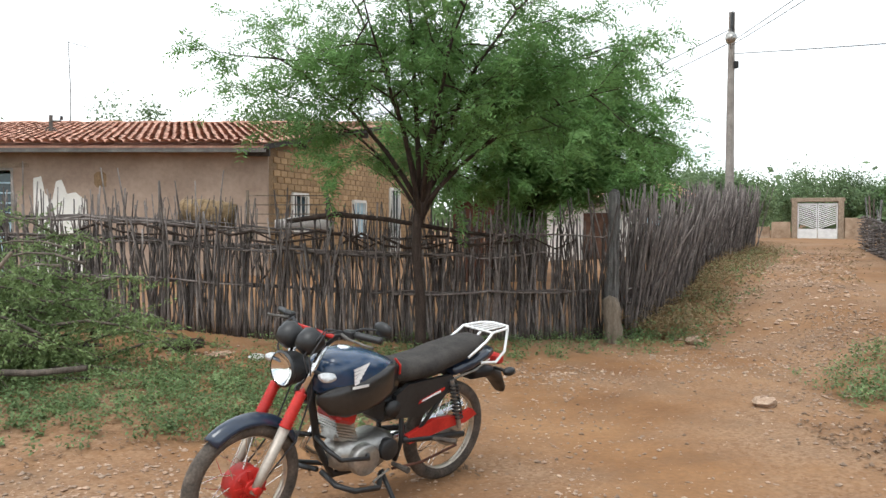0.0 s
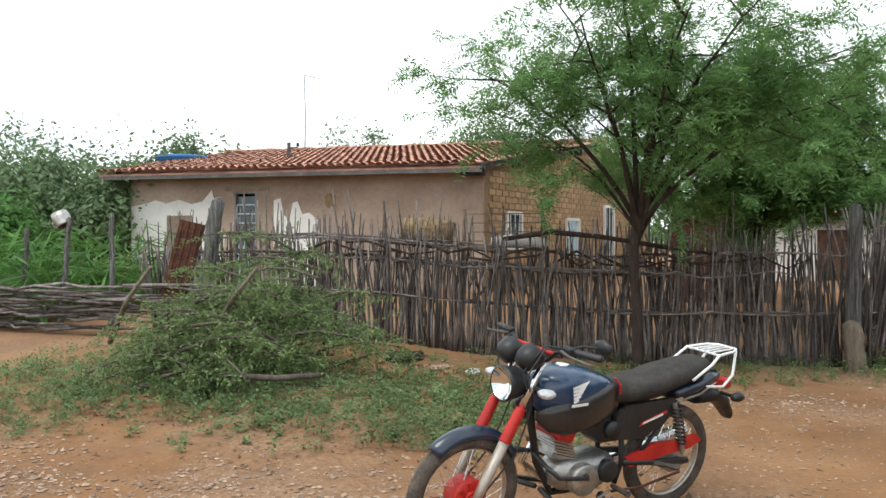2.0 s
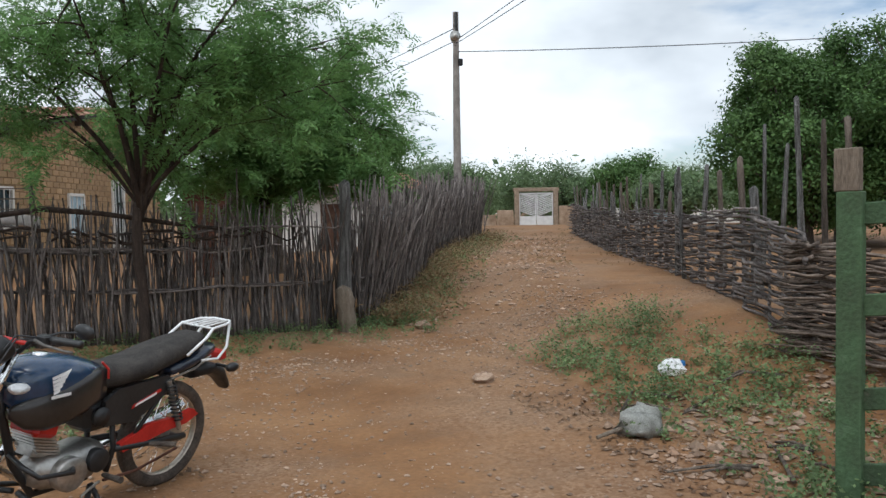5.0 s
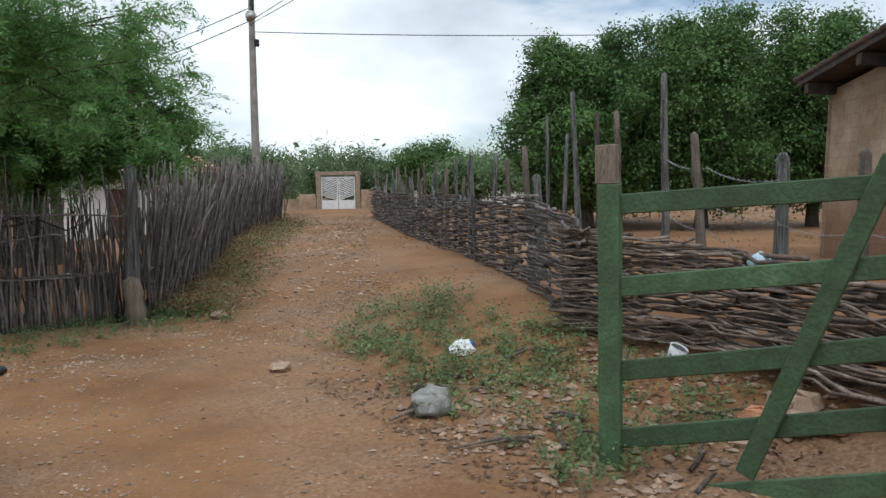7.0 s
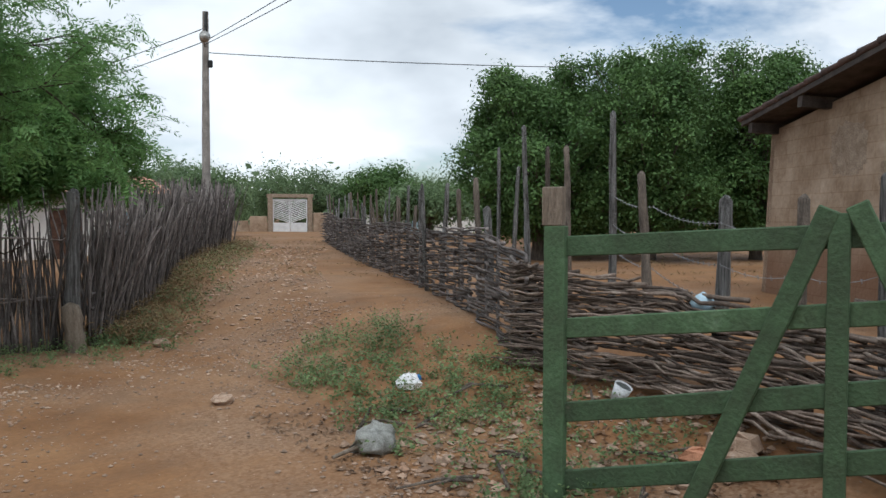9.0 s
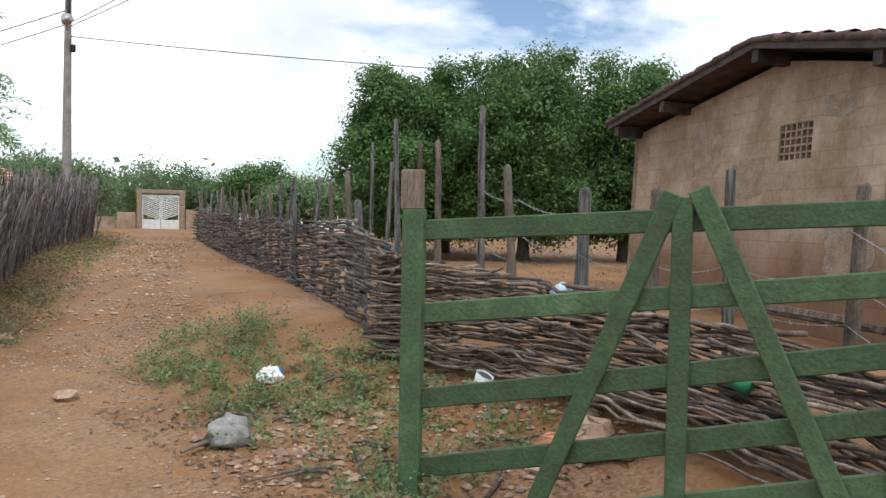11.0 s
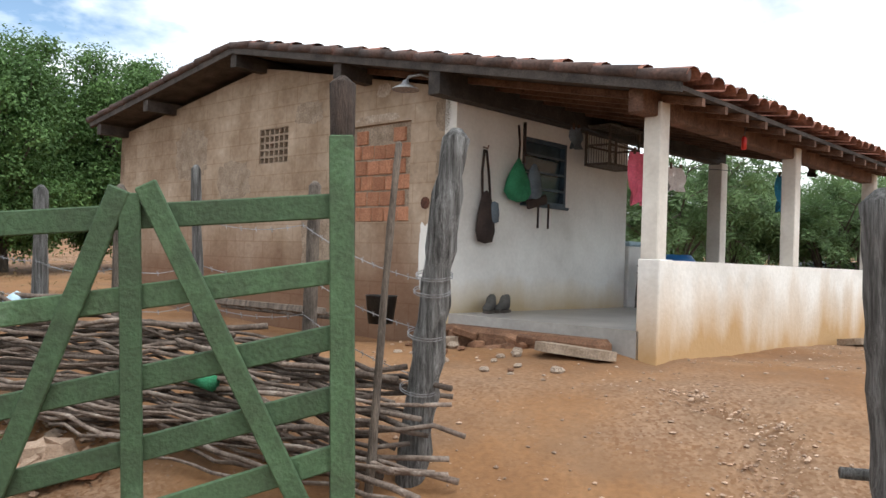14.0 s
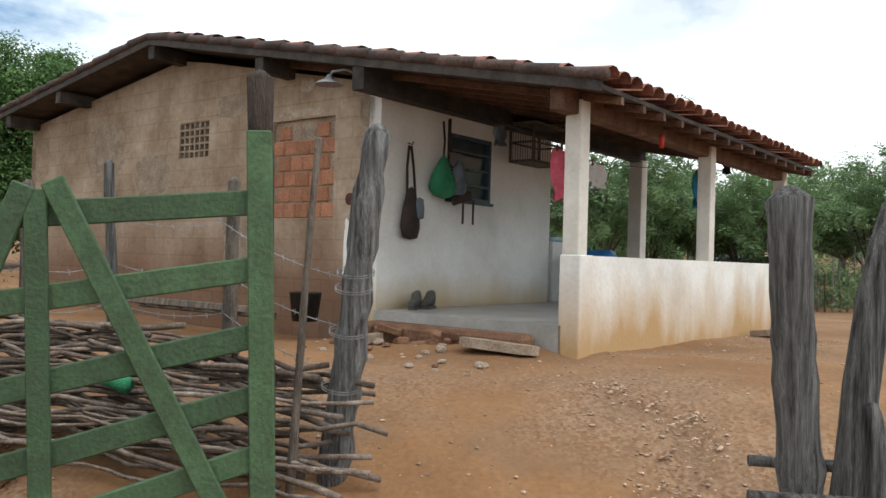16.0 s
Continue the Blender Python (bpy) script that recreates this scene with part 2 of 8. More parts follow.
M["lamp_glass"] = mat("lamp_glass", [(0.3, (0.72, 0.72, 0.7)), (0.7, (0.85, 0.85, 0.83))], rough=0.1, metal=1.0, bump=0, contrast=0.05)
M["white_plastic"] = mat("white_plastic", [(0.3, (0.62, 0.62, 0.62)), (0.7, (0.8, 0.8, 0.8))], rough=0.45, bump=0.05, contrast=0.06)
M["blue_plastic"] = mat("blue_plastic", [(0.3, (0.02, 0.1, 0.27)), (0.7, (0.04, 0.17, 0.4))], rough=0.5, bump=0.05, contrast=0.1)
M["pale_blue"] = mat("pale_blue_paint", [(0.3, (0.3, 0.42, 0.5)), (0.7, (0.45, 0.58, 0.66))], rough=0.5, bump=0.05, contrast=0.1)
M["blue_iron"] = mat("dark_blue_iron", [(0.3, (0.03, 0.05, 0.07)), (0.7, (0.07, 0.1, 0.13))], rough=0.5, bump=0.1, contrast=0.2)
M["iron_dark"] = mat("dark_old_iron", [(0.3, (0.05, 0.045, 0.04)), (0.7, (0.13, 0.12, 0.11))], rough=0.7, bump=0.2)
M["green_cloth"] = mat("green_cloth", [(0.3, (0.02, 0.13, 0.06)), (0.7, (0.05, 0.25, 0.12))], scale=7, fine=120, rough=0.9, bump=0.4)
M["dark_cloth"] = mat("dark_brown_cloth", [(0.3, (0.02, 0.014, 0.013)), (0.7, (0.055, 0.036, 0.03))], scale=7, fine=120, rough=0.9, bump=0.4)
M["grey_cloth"] = mat("grey_blue_cloth", [(0.3, (0.08, 0.1, 0.12)), (0.7, (0.17, 0.2, 0.23))], scale=7, fine=120, rough=0.9, bump=0.4)
M["pink_cloth"] = mat("pink_cloth", [(0.3, (0.55, 0.08, 0.14)), (0.7, (0.75, 0.17, 0.24))], scale=7, fine=120, rough=0.9, bump=0.3)
M["white_cloth"] = mat("white_cloth", [(0.3, (0.6, 0.55, 0.53)), (0.7, (0.75, 0.7, 0.68))], scale=7, fine=120, rough=0.9, bump=0.3)
M["teal_cloth"] = mat("teal_cloth", [(0.3, (0.02, 0.13, 0.2)), (0.7, (0.04, 0.25, 0.42))], scale=7, fine=120, rough=0.9, bump=0.3)
M["bag_plastic"] = mat("thin_plastic_bag", [(0.3, (0.42, 0.43, 0.44)), (0.7, (0.68, 0.69, 0.7))], scale=9, fine=60, rough=0.4, bump=0.5, contrast=0.2)
M["net_bag"] = mat("grey_net_bag", [(0.3, (0.2, 0.2, 0.18)), (0.5, (0.36, 0.36, 0.33)), (0.7, (0.58, 0.58, 0.55))], scale=8, fine=160, rough=0.6, bump=0.8, contrast=0.45)
M["basket"] = mat("woven_basket", [(0.3, (0.14, 0.09, 0.045)), (0.7, (0.33, 0.23, 0.13))], scale=6, fine=50, bump=0.7)
M["grass_dry"] = leaf_mat("dry_grass", (0.12, 0.075, 0.035), (0.27, 0.19, 0.095), 0.4, 0.15)
M["litter"] = leaf_mat("dead_leaf", (0.07, 0.038, 0.022), (0.24, 0.15, 0.085), 0.5, 0.1)
M["weed"] = leaf_mat("weed_leaf", (0.075, 0.12, 0.05), (0.185, 0.26, 0.11), 0.45)
M["mesquite"] = leaf_mat("feathery_leaf", (0.075, 0.16, 0.052), (0.19, 0.33, 0.11), 0.45, 0.45)
M["mango"] = leaf_mat("dark_green_leaf", (0.045, 0.095, 0.028), (0.115, 0.2, 0.06), 0.4, 0.25)
M["far_leaf"] = leaf_mat("far_leaf", (0.08, 0.13, 0.065), (0.18, 0.25, 0.12), 0.4, 0.35)
M["yard_leaf"] = leaf_mat("yard_tree_leaf", (0.07, 0.125, 0.05), (0.16, 0.24, 0.1), 0.4, 0.3)
M["cut_leaf"] = leaf_mat("cut_branch_leaf", (0.1, 0.155, 0.055), (0.22, 0.29, 0.12), 0.4)
M["banana"] = leaf_mat("bright_leaf", (0.05, 0.12, 0.025), (0.12, 0.25, 0.06), 0.35)



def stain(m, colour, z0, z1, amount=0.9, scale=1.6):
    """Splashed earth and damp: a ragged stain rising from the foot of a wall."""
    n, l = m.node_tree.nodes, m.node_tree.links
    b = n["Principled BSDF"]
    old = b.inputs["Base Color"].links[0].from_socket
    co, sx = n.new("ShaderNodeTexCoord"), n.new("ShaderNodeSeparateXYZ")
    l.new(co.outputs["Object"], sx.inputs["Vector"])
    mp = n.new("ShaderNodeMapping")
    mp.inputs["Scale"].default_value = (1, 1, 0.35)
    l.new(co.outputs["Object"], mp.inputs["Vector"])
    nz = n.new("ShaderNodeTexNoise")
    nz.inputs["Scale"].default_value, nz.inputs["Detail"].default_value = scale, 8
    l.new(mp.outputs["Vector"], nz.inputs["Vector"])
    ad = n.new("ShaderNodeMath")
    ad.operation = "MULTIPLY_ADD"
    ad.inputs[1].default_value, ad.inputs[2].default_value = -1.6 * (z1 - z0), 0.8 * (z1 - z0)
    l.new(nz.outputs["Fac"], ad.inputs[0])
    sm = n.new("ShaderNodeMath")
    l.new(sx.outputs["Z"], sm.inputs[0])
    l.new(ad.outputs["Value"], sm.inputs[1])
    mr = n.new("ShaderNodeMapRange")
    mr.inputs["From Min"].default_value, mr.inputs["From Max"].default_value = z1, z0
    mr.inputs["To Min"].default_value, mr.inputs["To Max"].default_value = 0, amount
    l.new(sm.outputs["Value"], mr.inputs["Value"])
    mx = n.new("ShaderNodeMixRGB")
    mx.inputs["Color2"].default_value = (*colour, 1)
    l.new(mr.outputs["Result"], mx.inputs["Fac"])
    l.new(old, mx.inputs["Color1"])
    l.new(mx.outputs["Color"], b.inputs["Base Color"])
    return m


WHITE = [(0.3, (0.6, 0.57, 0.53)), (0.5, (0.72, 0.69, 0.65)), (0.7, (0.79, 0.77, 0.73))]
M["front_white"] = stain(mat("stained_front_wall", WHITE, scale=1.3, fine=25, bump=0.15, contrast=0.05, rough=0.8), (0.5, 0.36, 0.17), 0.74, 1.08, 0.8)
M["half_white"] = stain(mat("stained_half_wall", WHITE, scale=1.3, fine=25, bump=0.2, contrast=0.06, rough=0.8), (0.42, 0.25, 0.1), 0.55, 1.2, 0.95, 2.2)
M["gable"] = stain(mat("patchy_gable_render", [(0.26, (0.2, 0.13, 0.085)), (0.42, (0.31, 0.225, 0.155)), (0.6, (0.43, 0.33, 0.245)), (0.8, (0.56, 0.46, 0.36))], scale=1.7, fine=18, bump=0.4, depth=0.02, contrast=0.12, rough=0.95), (0.19, 0.1, 0.058), 0.95, 1.75, 0.85)


def block_courses(m, w, h):
    """Faint rows of blocks showing through thin render."""
    n, l = m.node_tree.nodes, m.node_tree.links
    b = n["Principled BSDF"]
    old = b.inputs["Base Color"].links[0].from_socket
    co, sx, cb = n.new("ShaderNodeTexCoord"), n.new("ShaderNodeSeparateXYZ"), n.new("ShaderNodeCombineXYZ")
    l.new(co.outputs["Object"], sx.inputs["Vector"])
    l.new(sx.outputs["Y"], cb.inputs["X"])
    l.new(sx.outputs["Z"], cb.inputs["Y"])
    br = n.new("ShaderNodeTexBrick")
    br.inputs["Scale"].default_value = 1.0
    br.inputs["Brick Width"].default_value, br.inputs["Row Height"].default_value = w, h
    br.inputs["Mortar Size"].default_value, br.inputs["Mortar Smooth"].default_value = 0.012, 1.0
    br.inputs["Color1"].default_value, br.inputs["Color2"].default_value, br.inputs["Mortar"].default_value = (1, 1, 1, 1), (0.86, 0.84, 0.82, 1), (0.74, 0.68, 0.62, 1)
    l.new(cb.outputs["Vector"], br.inputs["Vector"])
    mx = n.new("ShaderNodeMixRGB")
    mx.blend_type = "MULTIPLY"
    mx.inputs["Fac"].default_value = 0.8
    l.new(old, mx.inputs["Color1"])
    l.new(br.outputs["Color"], mx.inputs["Color2"])
    l.new(mx.outputs["Color"], b.inputs["Base Color"])


block_courses(M["gable"], 0.39, 0.2)

# ---- mesh helpers ----
class Geo:
    """Vertices and faces gathered into one mesh."""

    def __init__(self):
        self.v, self.f = [], []

    def add(self, verts, faces):
        k = len(self.v)
        self.v += [tuple(p) for p in verts]
        self.f += [tuple(i + k for i in q) for q in faces]
        return self

    def box(self, c, s, rot=None, bevel=0.0):
        x, y, z = (a / 2 for a in s)
        m = (rot or Matrix()).to_3x3()
        if bevel:
            b = min(bevel, x * 0.8, y * 0.8, z * 0.8)
            ring = [(x - b, y), (x, y - b), (x, -y + b), (x - b, -y), (-x + b, -y), (-x, -y + b), (-x, y - b), (-x + b, y)]
            small = [(px - math.copysign(b, px) * (abs(px) > x - b * 0.5), py - math.copysign(b, py) * (abs(py) > y - b * 0.5)) for px, py in ring]
            vs = [(*p, -z) for p in small] + [(*p, -z + b) for p in ring] + [(*p, z - b) for p in ring] + [(*p, z) for p in small]
            fs = [tuple(range(8)), tuple(range(31, 23, -1))]
            for r in range(3):
                for i in range(8):
                    j = (i + 1) % 8
                    fs.append((r * 8 + i, (r + 1) * 8 + i, (r + 1) * 8 + j, r * 8 + j))
        else:
            vs = [(a, b_, d) for a in (-x, x) for b_ in (-y, y) for d in (-z, z)]
            fs = [(0, 1, 3, 2), (4, 6, 7, 5), (0, 4, 5, 1), (2, 3, 7, 6), (0, 2, 6, 4), (1, 5, 7, 3)]
        return self.add([m @ Vector(p) + Vector(c) for p in vs], fs)

    def tube(self, pts, rad, n=6, caps=True, wob=0.0, rng=random):
        pts = [Vector(p) for p in pts]
        if not hasattr(rad, "__len__"):
            rad = [rad] * len(pts)
        vs, ref = [], None
        for i, p in enumerate(pts):
            d = (pts[min(i + 1, len(pts) - 1)] - pts[max(i - 1, 0)])
            d = d.normalized() if d.length > 1e-9 else Vector((0, 0, 1))
            if ref is None:
                ref = d.orthogonal().normalized()
            ref = (ref - d * ref.dot(d)).normalized()
            s = d.cross(ref)
            for k in range(n):
                a = 2 * math.pi * k / n
                r = rad[i] * (1 + (rng.uniform(-wob, wob) if wob else 0))
                vs.append(p + (ref * math.cos(a) + s * math.sin(a)) * r)
        fs = [(i * n + k, i * n + (k + 1) % n, (i + 1) * n + (k + 1) % n, (i + 1) * n + k) for i in range(len(pts) - 1) for k in range(n)]
        if caps:
            fs += [tuple(range(n - 1, -1, -1)), tuple((len(pts) - 1) * n + k for k in range(n))]
        return self.add(vs, fs)

    def lathe(self, prof, n=16, m=None):
        m = m or Matrix()
        vs = [m @ Vector((r * math.cos(2 * math.pi * k / n), r * math.sin(2 * math.pi * k / n), z)) for r, z in prof for k in range(n)]
        fs = [(i * n + k, i * n + (k + 1) % n, (i + 1) * n + (k + 1) % n, (i + 1) * n + k) for i in range(len(prof) - 1) for k in range(n)]
        return self.add(vs, fs)

    def prism(self, poly, t, m=None):
        """A flat outline in x, z, thickened by t along y."""
        m, k = m or Matrix(), len(poly)
        vs = [m @ Vector((x, y, z)) for y in (0, t) for x, z in poly]
        fs = [tuple(range(k)), tuple(range(2 * k - 1, k - 1, -1))] + [(i, i + k, (i + 1) % k + k, (i + 1) % k) for i in range(k)]
        return self.add(vs, fs)

    def loft(self, rings, caps=True):
        n = len(rings[0])
        vs = [p for r in rings for p in r]
        fs = [(i * n + k, i * n + (k + 1) % n, (i + 1) * n + (k + 1) % n, (i + 1) * n + k) for i in range(len(rings) - 1) for k in range(n)]
        if caps:
            fs += [tuple(range(n - 1, -1, -1)), tuple((len(rings) - 1) * n + k for k in range(n))]
        return self.add(vs, fs)

    def mesh(self, name, material, smooth=False):
        me = bpy.data.meshes.new(name)
        me.from_pydata(self.v, [], self.f)
        me.update()
        b = bmesh.new()
        b.from_mesh(me)
        if len(self.f) < 60000:
            bmesh.ops.recalc_face_normals(b, faces=b.faces)
        b.to_mesh(me)
        b.free()
        if smooth:
            me.shade_smooth()
        me.materials.append(material)
        return me


def part(name, geo, material, parent=None, label="", smooth=False, kind=""):
    ob = new(name, geo.mesh(name, material, smooth))
    if parent is not None:
        ob.parent = parent
    return tagged(ob, label, kind=kind)


def thing(name, label, category, at=None, group="", kind=""):
    ob = new(name)
    ob.empty_display_size = 0.1
    if at is not None:
        ob.matrix_world = at
    return tagged(ob, label, category, group, kind)


def piece(name, me, parent, m):
    ob = new(name, me)
    ob.parent = parent
    ob.matrix_basis = m
    return ob


def quads(name, P, A, B, material, parent=None, label="", kind=""):
    """Many small leaf blades: centres P, half axes A and B (numpy, n x 3)."""
    n = len(P)
    v = np.empty((n, 4, 3))
    v[:, 0], v[:, 1], v[:, 2], v[:, 3] = P - A, P + B, P + A, P - B
    me = bpy.data.meshes.new(name)
    me.vertices.add(n * 4)
    me.vertices.foreach_set("co", v.ravel())
    me.loops.add(n * 4)
    me.loops.foreach_set("vertex_index", np.arange(n * 4))
    me.polygons.add(n)
    me.polygons.foreach_set("loop_start", np.arange(n) * 4)
    me.polygons.foreach_set("loop_total", np.full(n, 4))
    me.update(calc_edges=True)
    me.materials.append(material)
    ob = new(name, me)
    if parent is not None:
        ob.parent = parent
    return tagged(ob, label, kind=kind)


def smooth01(t):
    t = np.clip(t, 0, 1)
    return t * t * (3 - 2 * t)


def G(x, y):
    """Height of the ground: it climbs gently north and towards the eastern yard, then falls beyond it."""
    x, y = np.asarray(x, float), np.asarray(y, float)
    h = 0.7 * smooth01((y - 5) / 25)
    h = h + 0.25 * smooth01(-x / 5) * smooth01((y - 5) / 4)
    h = h + 0.5 * smooth01((x - 3.4) / 2.7) * (1 - 0.75 * smooth01((y - 6) / 16))
    lx, ly = (x - 7) * 0.876 - (y + 0.2) * 0.482, (x - 7) * 0.482 + (y + 0.2) * 0.876
    h = h + 0.06 * smooth01((lx + 1.0) / 0.8) * smooth01((ly + 0.1) / 0.5) * (1 - smooth01((ly - 2.3) / 0.8)) * (lx < 0.6)
    h = h - 0.075 * np.clip(x - 7.2, 0, 18) * (1 - smooth01((y - 1 - 0.25 * (x - 8)) / 6))
    return h


def gz(x, y):
    return float(G(x, y))


def BUMP(x, y):
    return 0.035 * noise.noise((x * 0.7, y * 0.7, 1)) + 0.014 * noise.noise((x * 3.1, y * 3.1, 5)) + 0.007 * noise.noise((x * 9, y * 9, 2))


# ---- ground ----
def graded(lo, hi, c0, c1, step, grow=1.13):
    a = list(np.arange(c0, c1, step))
    s, x = step, a[-1]
    while x < hi:
        s *= grow
        x += s
        a.append(x)
    s, x = step, a[0]
    while x > lo:
        s *= grow
        x -= s
        a.insert(0, x)
    return np.array(a)


GX, GY = graded(-900, 900, -6.5, 9.0, 0.07), graded(-900, 900, -3.0, 12.0, 0.07)
gxx, gyy = np.meshgrid(GX, GY)
gh = G(gxx, gyy)
near = (np.abs(gxx) < 30) & (np.abs(gyy) < 45)
bumps = np.zeros_like(gh)
for i, j in zip(*np.nonzero(near)):
    bumps[i, j] = BUMP(gxx[i, j], gyy[i, j])
# the rain rill in the yard
RILL_X, RILL_Y = (3.6, 4.05, 4.6, 5.2, 5.5, 5.8, 6.4), (-0.55, -0.63, -0.64, -0.88, -0.85, -0.54, -0.25)
ry = gyy - np.interp(gxx, RILL_X, RILL_Y) + 0.03 * np.sin(gxx * 17)
gh = gh + bumps - 0.055 * np.exp(-(ry / 0.1) ** 2) * smooth01((gxx - 3.7) / 0.5) * (1 - smooth01((gxx - 5.7) / 0.6))
ny, nx = gh.shape
gv = np.stack([gxx, gyy, gh], -1).reshape(-1, 3)
idx = np.arange(ny * nx).reshape(ny, nx)
gf = np.stack([idx[:-1, :-1], idx[:-1, 1:], idx[1:, 1:], idx[1:, :-1]], -1).reshape(-1, 4)
gme = bpy.data.meshes.new("ground")
gme.vertices.add(len(gv))
gme.vertices.foreach_set("co", gv.ravel())
gme.loops.add(gf.size)
gme.loops.foreach_set("vertex_index", gf.ravel())
gme.polygons.add(len(gf))
gme.polygons.foreach_set("loop_start", np.arange(len(gf)) * 4)
gme.polygons.foreach_set("loop_total", np.full(len(gf), 4))
gme.update(calc_edges=True)
gme.shade_smooth()


def ground_material():
    m = mat("red_earth", [(0.28, (0.15, 0.07, 0.028)), (0.5, (0.215, 0.108, 0.046)), (0.72, (0.275, 0.15, 0.07))], scale=0.9, fine=26, bump=0.5, depth=0.02, contrast=0.16, rough=0.95)
    n, l = m.node_tree.nodes, m.node_tree.links
    b = n["Principled BSDF"]
    old = b.inputs["Base Color"].links[0].from_socket
    co = n.new("ShaderNodeTexCoord")
    # gravel: pale specks where stones gather
    vo = n.new("ShaderNodeTexVoronoi")
    vo.inputs["Scale"].default_value = 48
    l.new(co.outputs["Object"], vo.inputs["Vector"])
    big = n.new("ShaderNodeTexNoise")
    big.inputs["Scale"].default_value, big.inputs["Detail"].default_value = 0.55, 5
    l.new(co.outputs["Object"], big.inputs["Vector"])
    r1 = n.new("ShaderNodeValToRGB")
    r1.color_ramp.elements[0].position, r1.color_ramp.elements[1].position = 0.45, 0.62
    l.new(big.outputs["Fac"], r1.inputs["Fac"])
    hs = n.new("ShaderNodeHueSaturation")
    hs.inputs["Saturation"].default_value, hs.inputs["Value"].default_value = 0.6, 0.9
    peb = n.new("ShaderNodeValToRGB")
    peb.color_ramp.elements[0].color, peb.color_ramp.elements[1].color = (0.12, 0.062, 0.034, 1), (0.36, 0.255, 0.175, 1)
    sep = n.new("ShaderNodeSeparateColor")
    l.new(vo.outputs["Color"], sep.inputs["Color"])
    l.new(sep.outputs["Red"], peb.inputs["Fac"])
    mx = n.new("ShaderNodeMixRGB")
    mm = n.new("ShaderNodeMath")
    mm.operation = "MULTIPLY"
    mm.inputs[1].default_value = 0.5
    l.new(r1.outputs["Color"], mm.inputs[0])
    l.new(mm.outputs["Value"], mx.inputs["Fac"])
    l.new(old, mx.inputs["Color1"])
    l.new(peb.outputs["Color"], mx.inputs["Color2"])
    # bleached dry-grass litter away from the trodden track
    lit = n.new("ShaderNodeTexNoise")
    lit.inputs["Scale"].default_value, lit.inputs["Detail"].default_value = 1.7, 6
    l.new(co.outputs["Object"], lit.inputs["Vector"])
    r2 = n.new("ShaderNodeValToRGB")
    r2.color_ramp.elements[0].position, r2.color_ramp.elements[1].position = 0.52, 0.68
    l.new(lit.outputs["Fac"], r2.inputs["Fac"])
    mx2 = n.new("ShaderNodeMixRGB")
    mx2.inputs["Color2"].default_value = (0.165, 0.098, 0.055, 1)
    m3 = n.new("ShaderNodeMath")
    m3.operation = "MULTIPLY"
    m3.inputs[1].default_value = 0.5
    l.new(r2.outputs["Color"], m3.inputs[0])
    l.new(m3.outputs["Value"], mx2.inputs["Fac"])
    l.new(mx.outputs["Color"], mx2.inputs["Color1"])
    l.new(mx2.outputs["Color"], b.inputs["Base Color"])
    return m


gme.materials.append(ground_material())
tagged(new("ground", gme), "sandy red earth with gravel and trodden tracks", "ground", kind="structure")


# ---- houses ----
def tile_rows(geo, o, u, v, width, length, pitch=0.21, tl=0.36, skip=0, rng=random):
    """Barrel tiles on a slope: o the eave corner, u along the eave, v up the slope (unit vectors)."""
    nrm = u.cross(v).normalized()
    for c in range(int(width / pitch)):
        for r in range(skip, int(length / tl)):
            barrel(geo, o + u * (c * pitch + pitch / 2) + v * (r * tl), u, v, nrm, pitch, tl, rng)


def barrel(geo, o, u, v, nrm, pitch, tl, rng):
    vs = []
    o = o + nrm * rng.uniform(0, 0.016) + u * rng.uniform(-0.012, 0.012) + v * rng.uniform(-0.012, 0.012)
    for end in (0, 1):
        rad = pitch * (0.5 if end == 0 else 0.43)
        for k in range(6):
            a = math.pi * k / 5
            vs.append(o + v * (end * (tl + 0.05)) + u * (-math.cos(a) * rad) + nrm * (math.sin(a) * rad * 0.7 + (0.034 if end == 0 else 0.0)))
    geo.add(vs, [(k, k + 1, k + 7, k + 6) for k in range(5)])


def slab_between(geo, a, b, c, d, t):
    """A sheet a-b-c-d thickened downwards by t."""
    lo = [Vector(p) - Vector((0, 0, t)) for p in (a, b, c, d)]
    geo.add([*(Vector(p) for p in (a, b, c, d)), *lo], [(0, 1, 2, 3), (7, 6, 5, 4), (0, 4, 5, 1), (1, 5, 6, 2), (2, 6, 7, 3), (3, 7, 4, 0)])


def frame_matrix(o, ex, ey):
    ex, ey = Vector(ex).normalized(), Vector(ey).normalized()
    ez = ex.cross(ey).normalized()
    m = Matrix((ex, ey, ez)).transposed().to_4x4()
    m.translation = o
    return m


def weld(geo, near=0.0005):
    """Joins the corners that the wall's panels share."""
    seen, index, out = {}, [], Geo()
    for p in geo.v:
        key = tuple(round(c / near) for c in p)
        if key not in seen:
            seen[key] = len(out.v)
            out.v.append(p)
        index.append(seen[key])
    out.f = [tuple(index[i] for i in f) for f in geo.f]
    return out


# house with a veranda, on the eastern yard
H2 = frame_matrix((7.0, -0.2, 0.0), (0.876, -0.482, -0.05), (0.482, 0.876, 0.0))
veranda_house = thing("veranda_house", "small rendered house with tiled veranda and white front wall", "house", H2)


RIDGE, BACK, ROOF_END, FRONT = 5.37, 9.15, 5.85, 2.17


def roof2(y):
    return 2.575 + 0.196 * (y + 0.45) if y < RIDGE else 3.716 - 0.144 * (y - RIDGE)


g = Geo()
YZ = Matrix(((0, 1, 0, 0.15), (1, 0, 0, 0), (0, 0, 1, 0), (0, 0, 0, 1)))
# gable wall round the vent opening and the bare brick patch
V0, V1, VB, VT = 4.83, 5.41, 2.335, 2.76
P0, P1, PB, PT = 2.78, 3.71, 1.62, 2.64


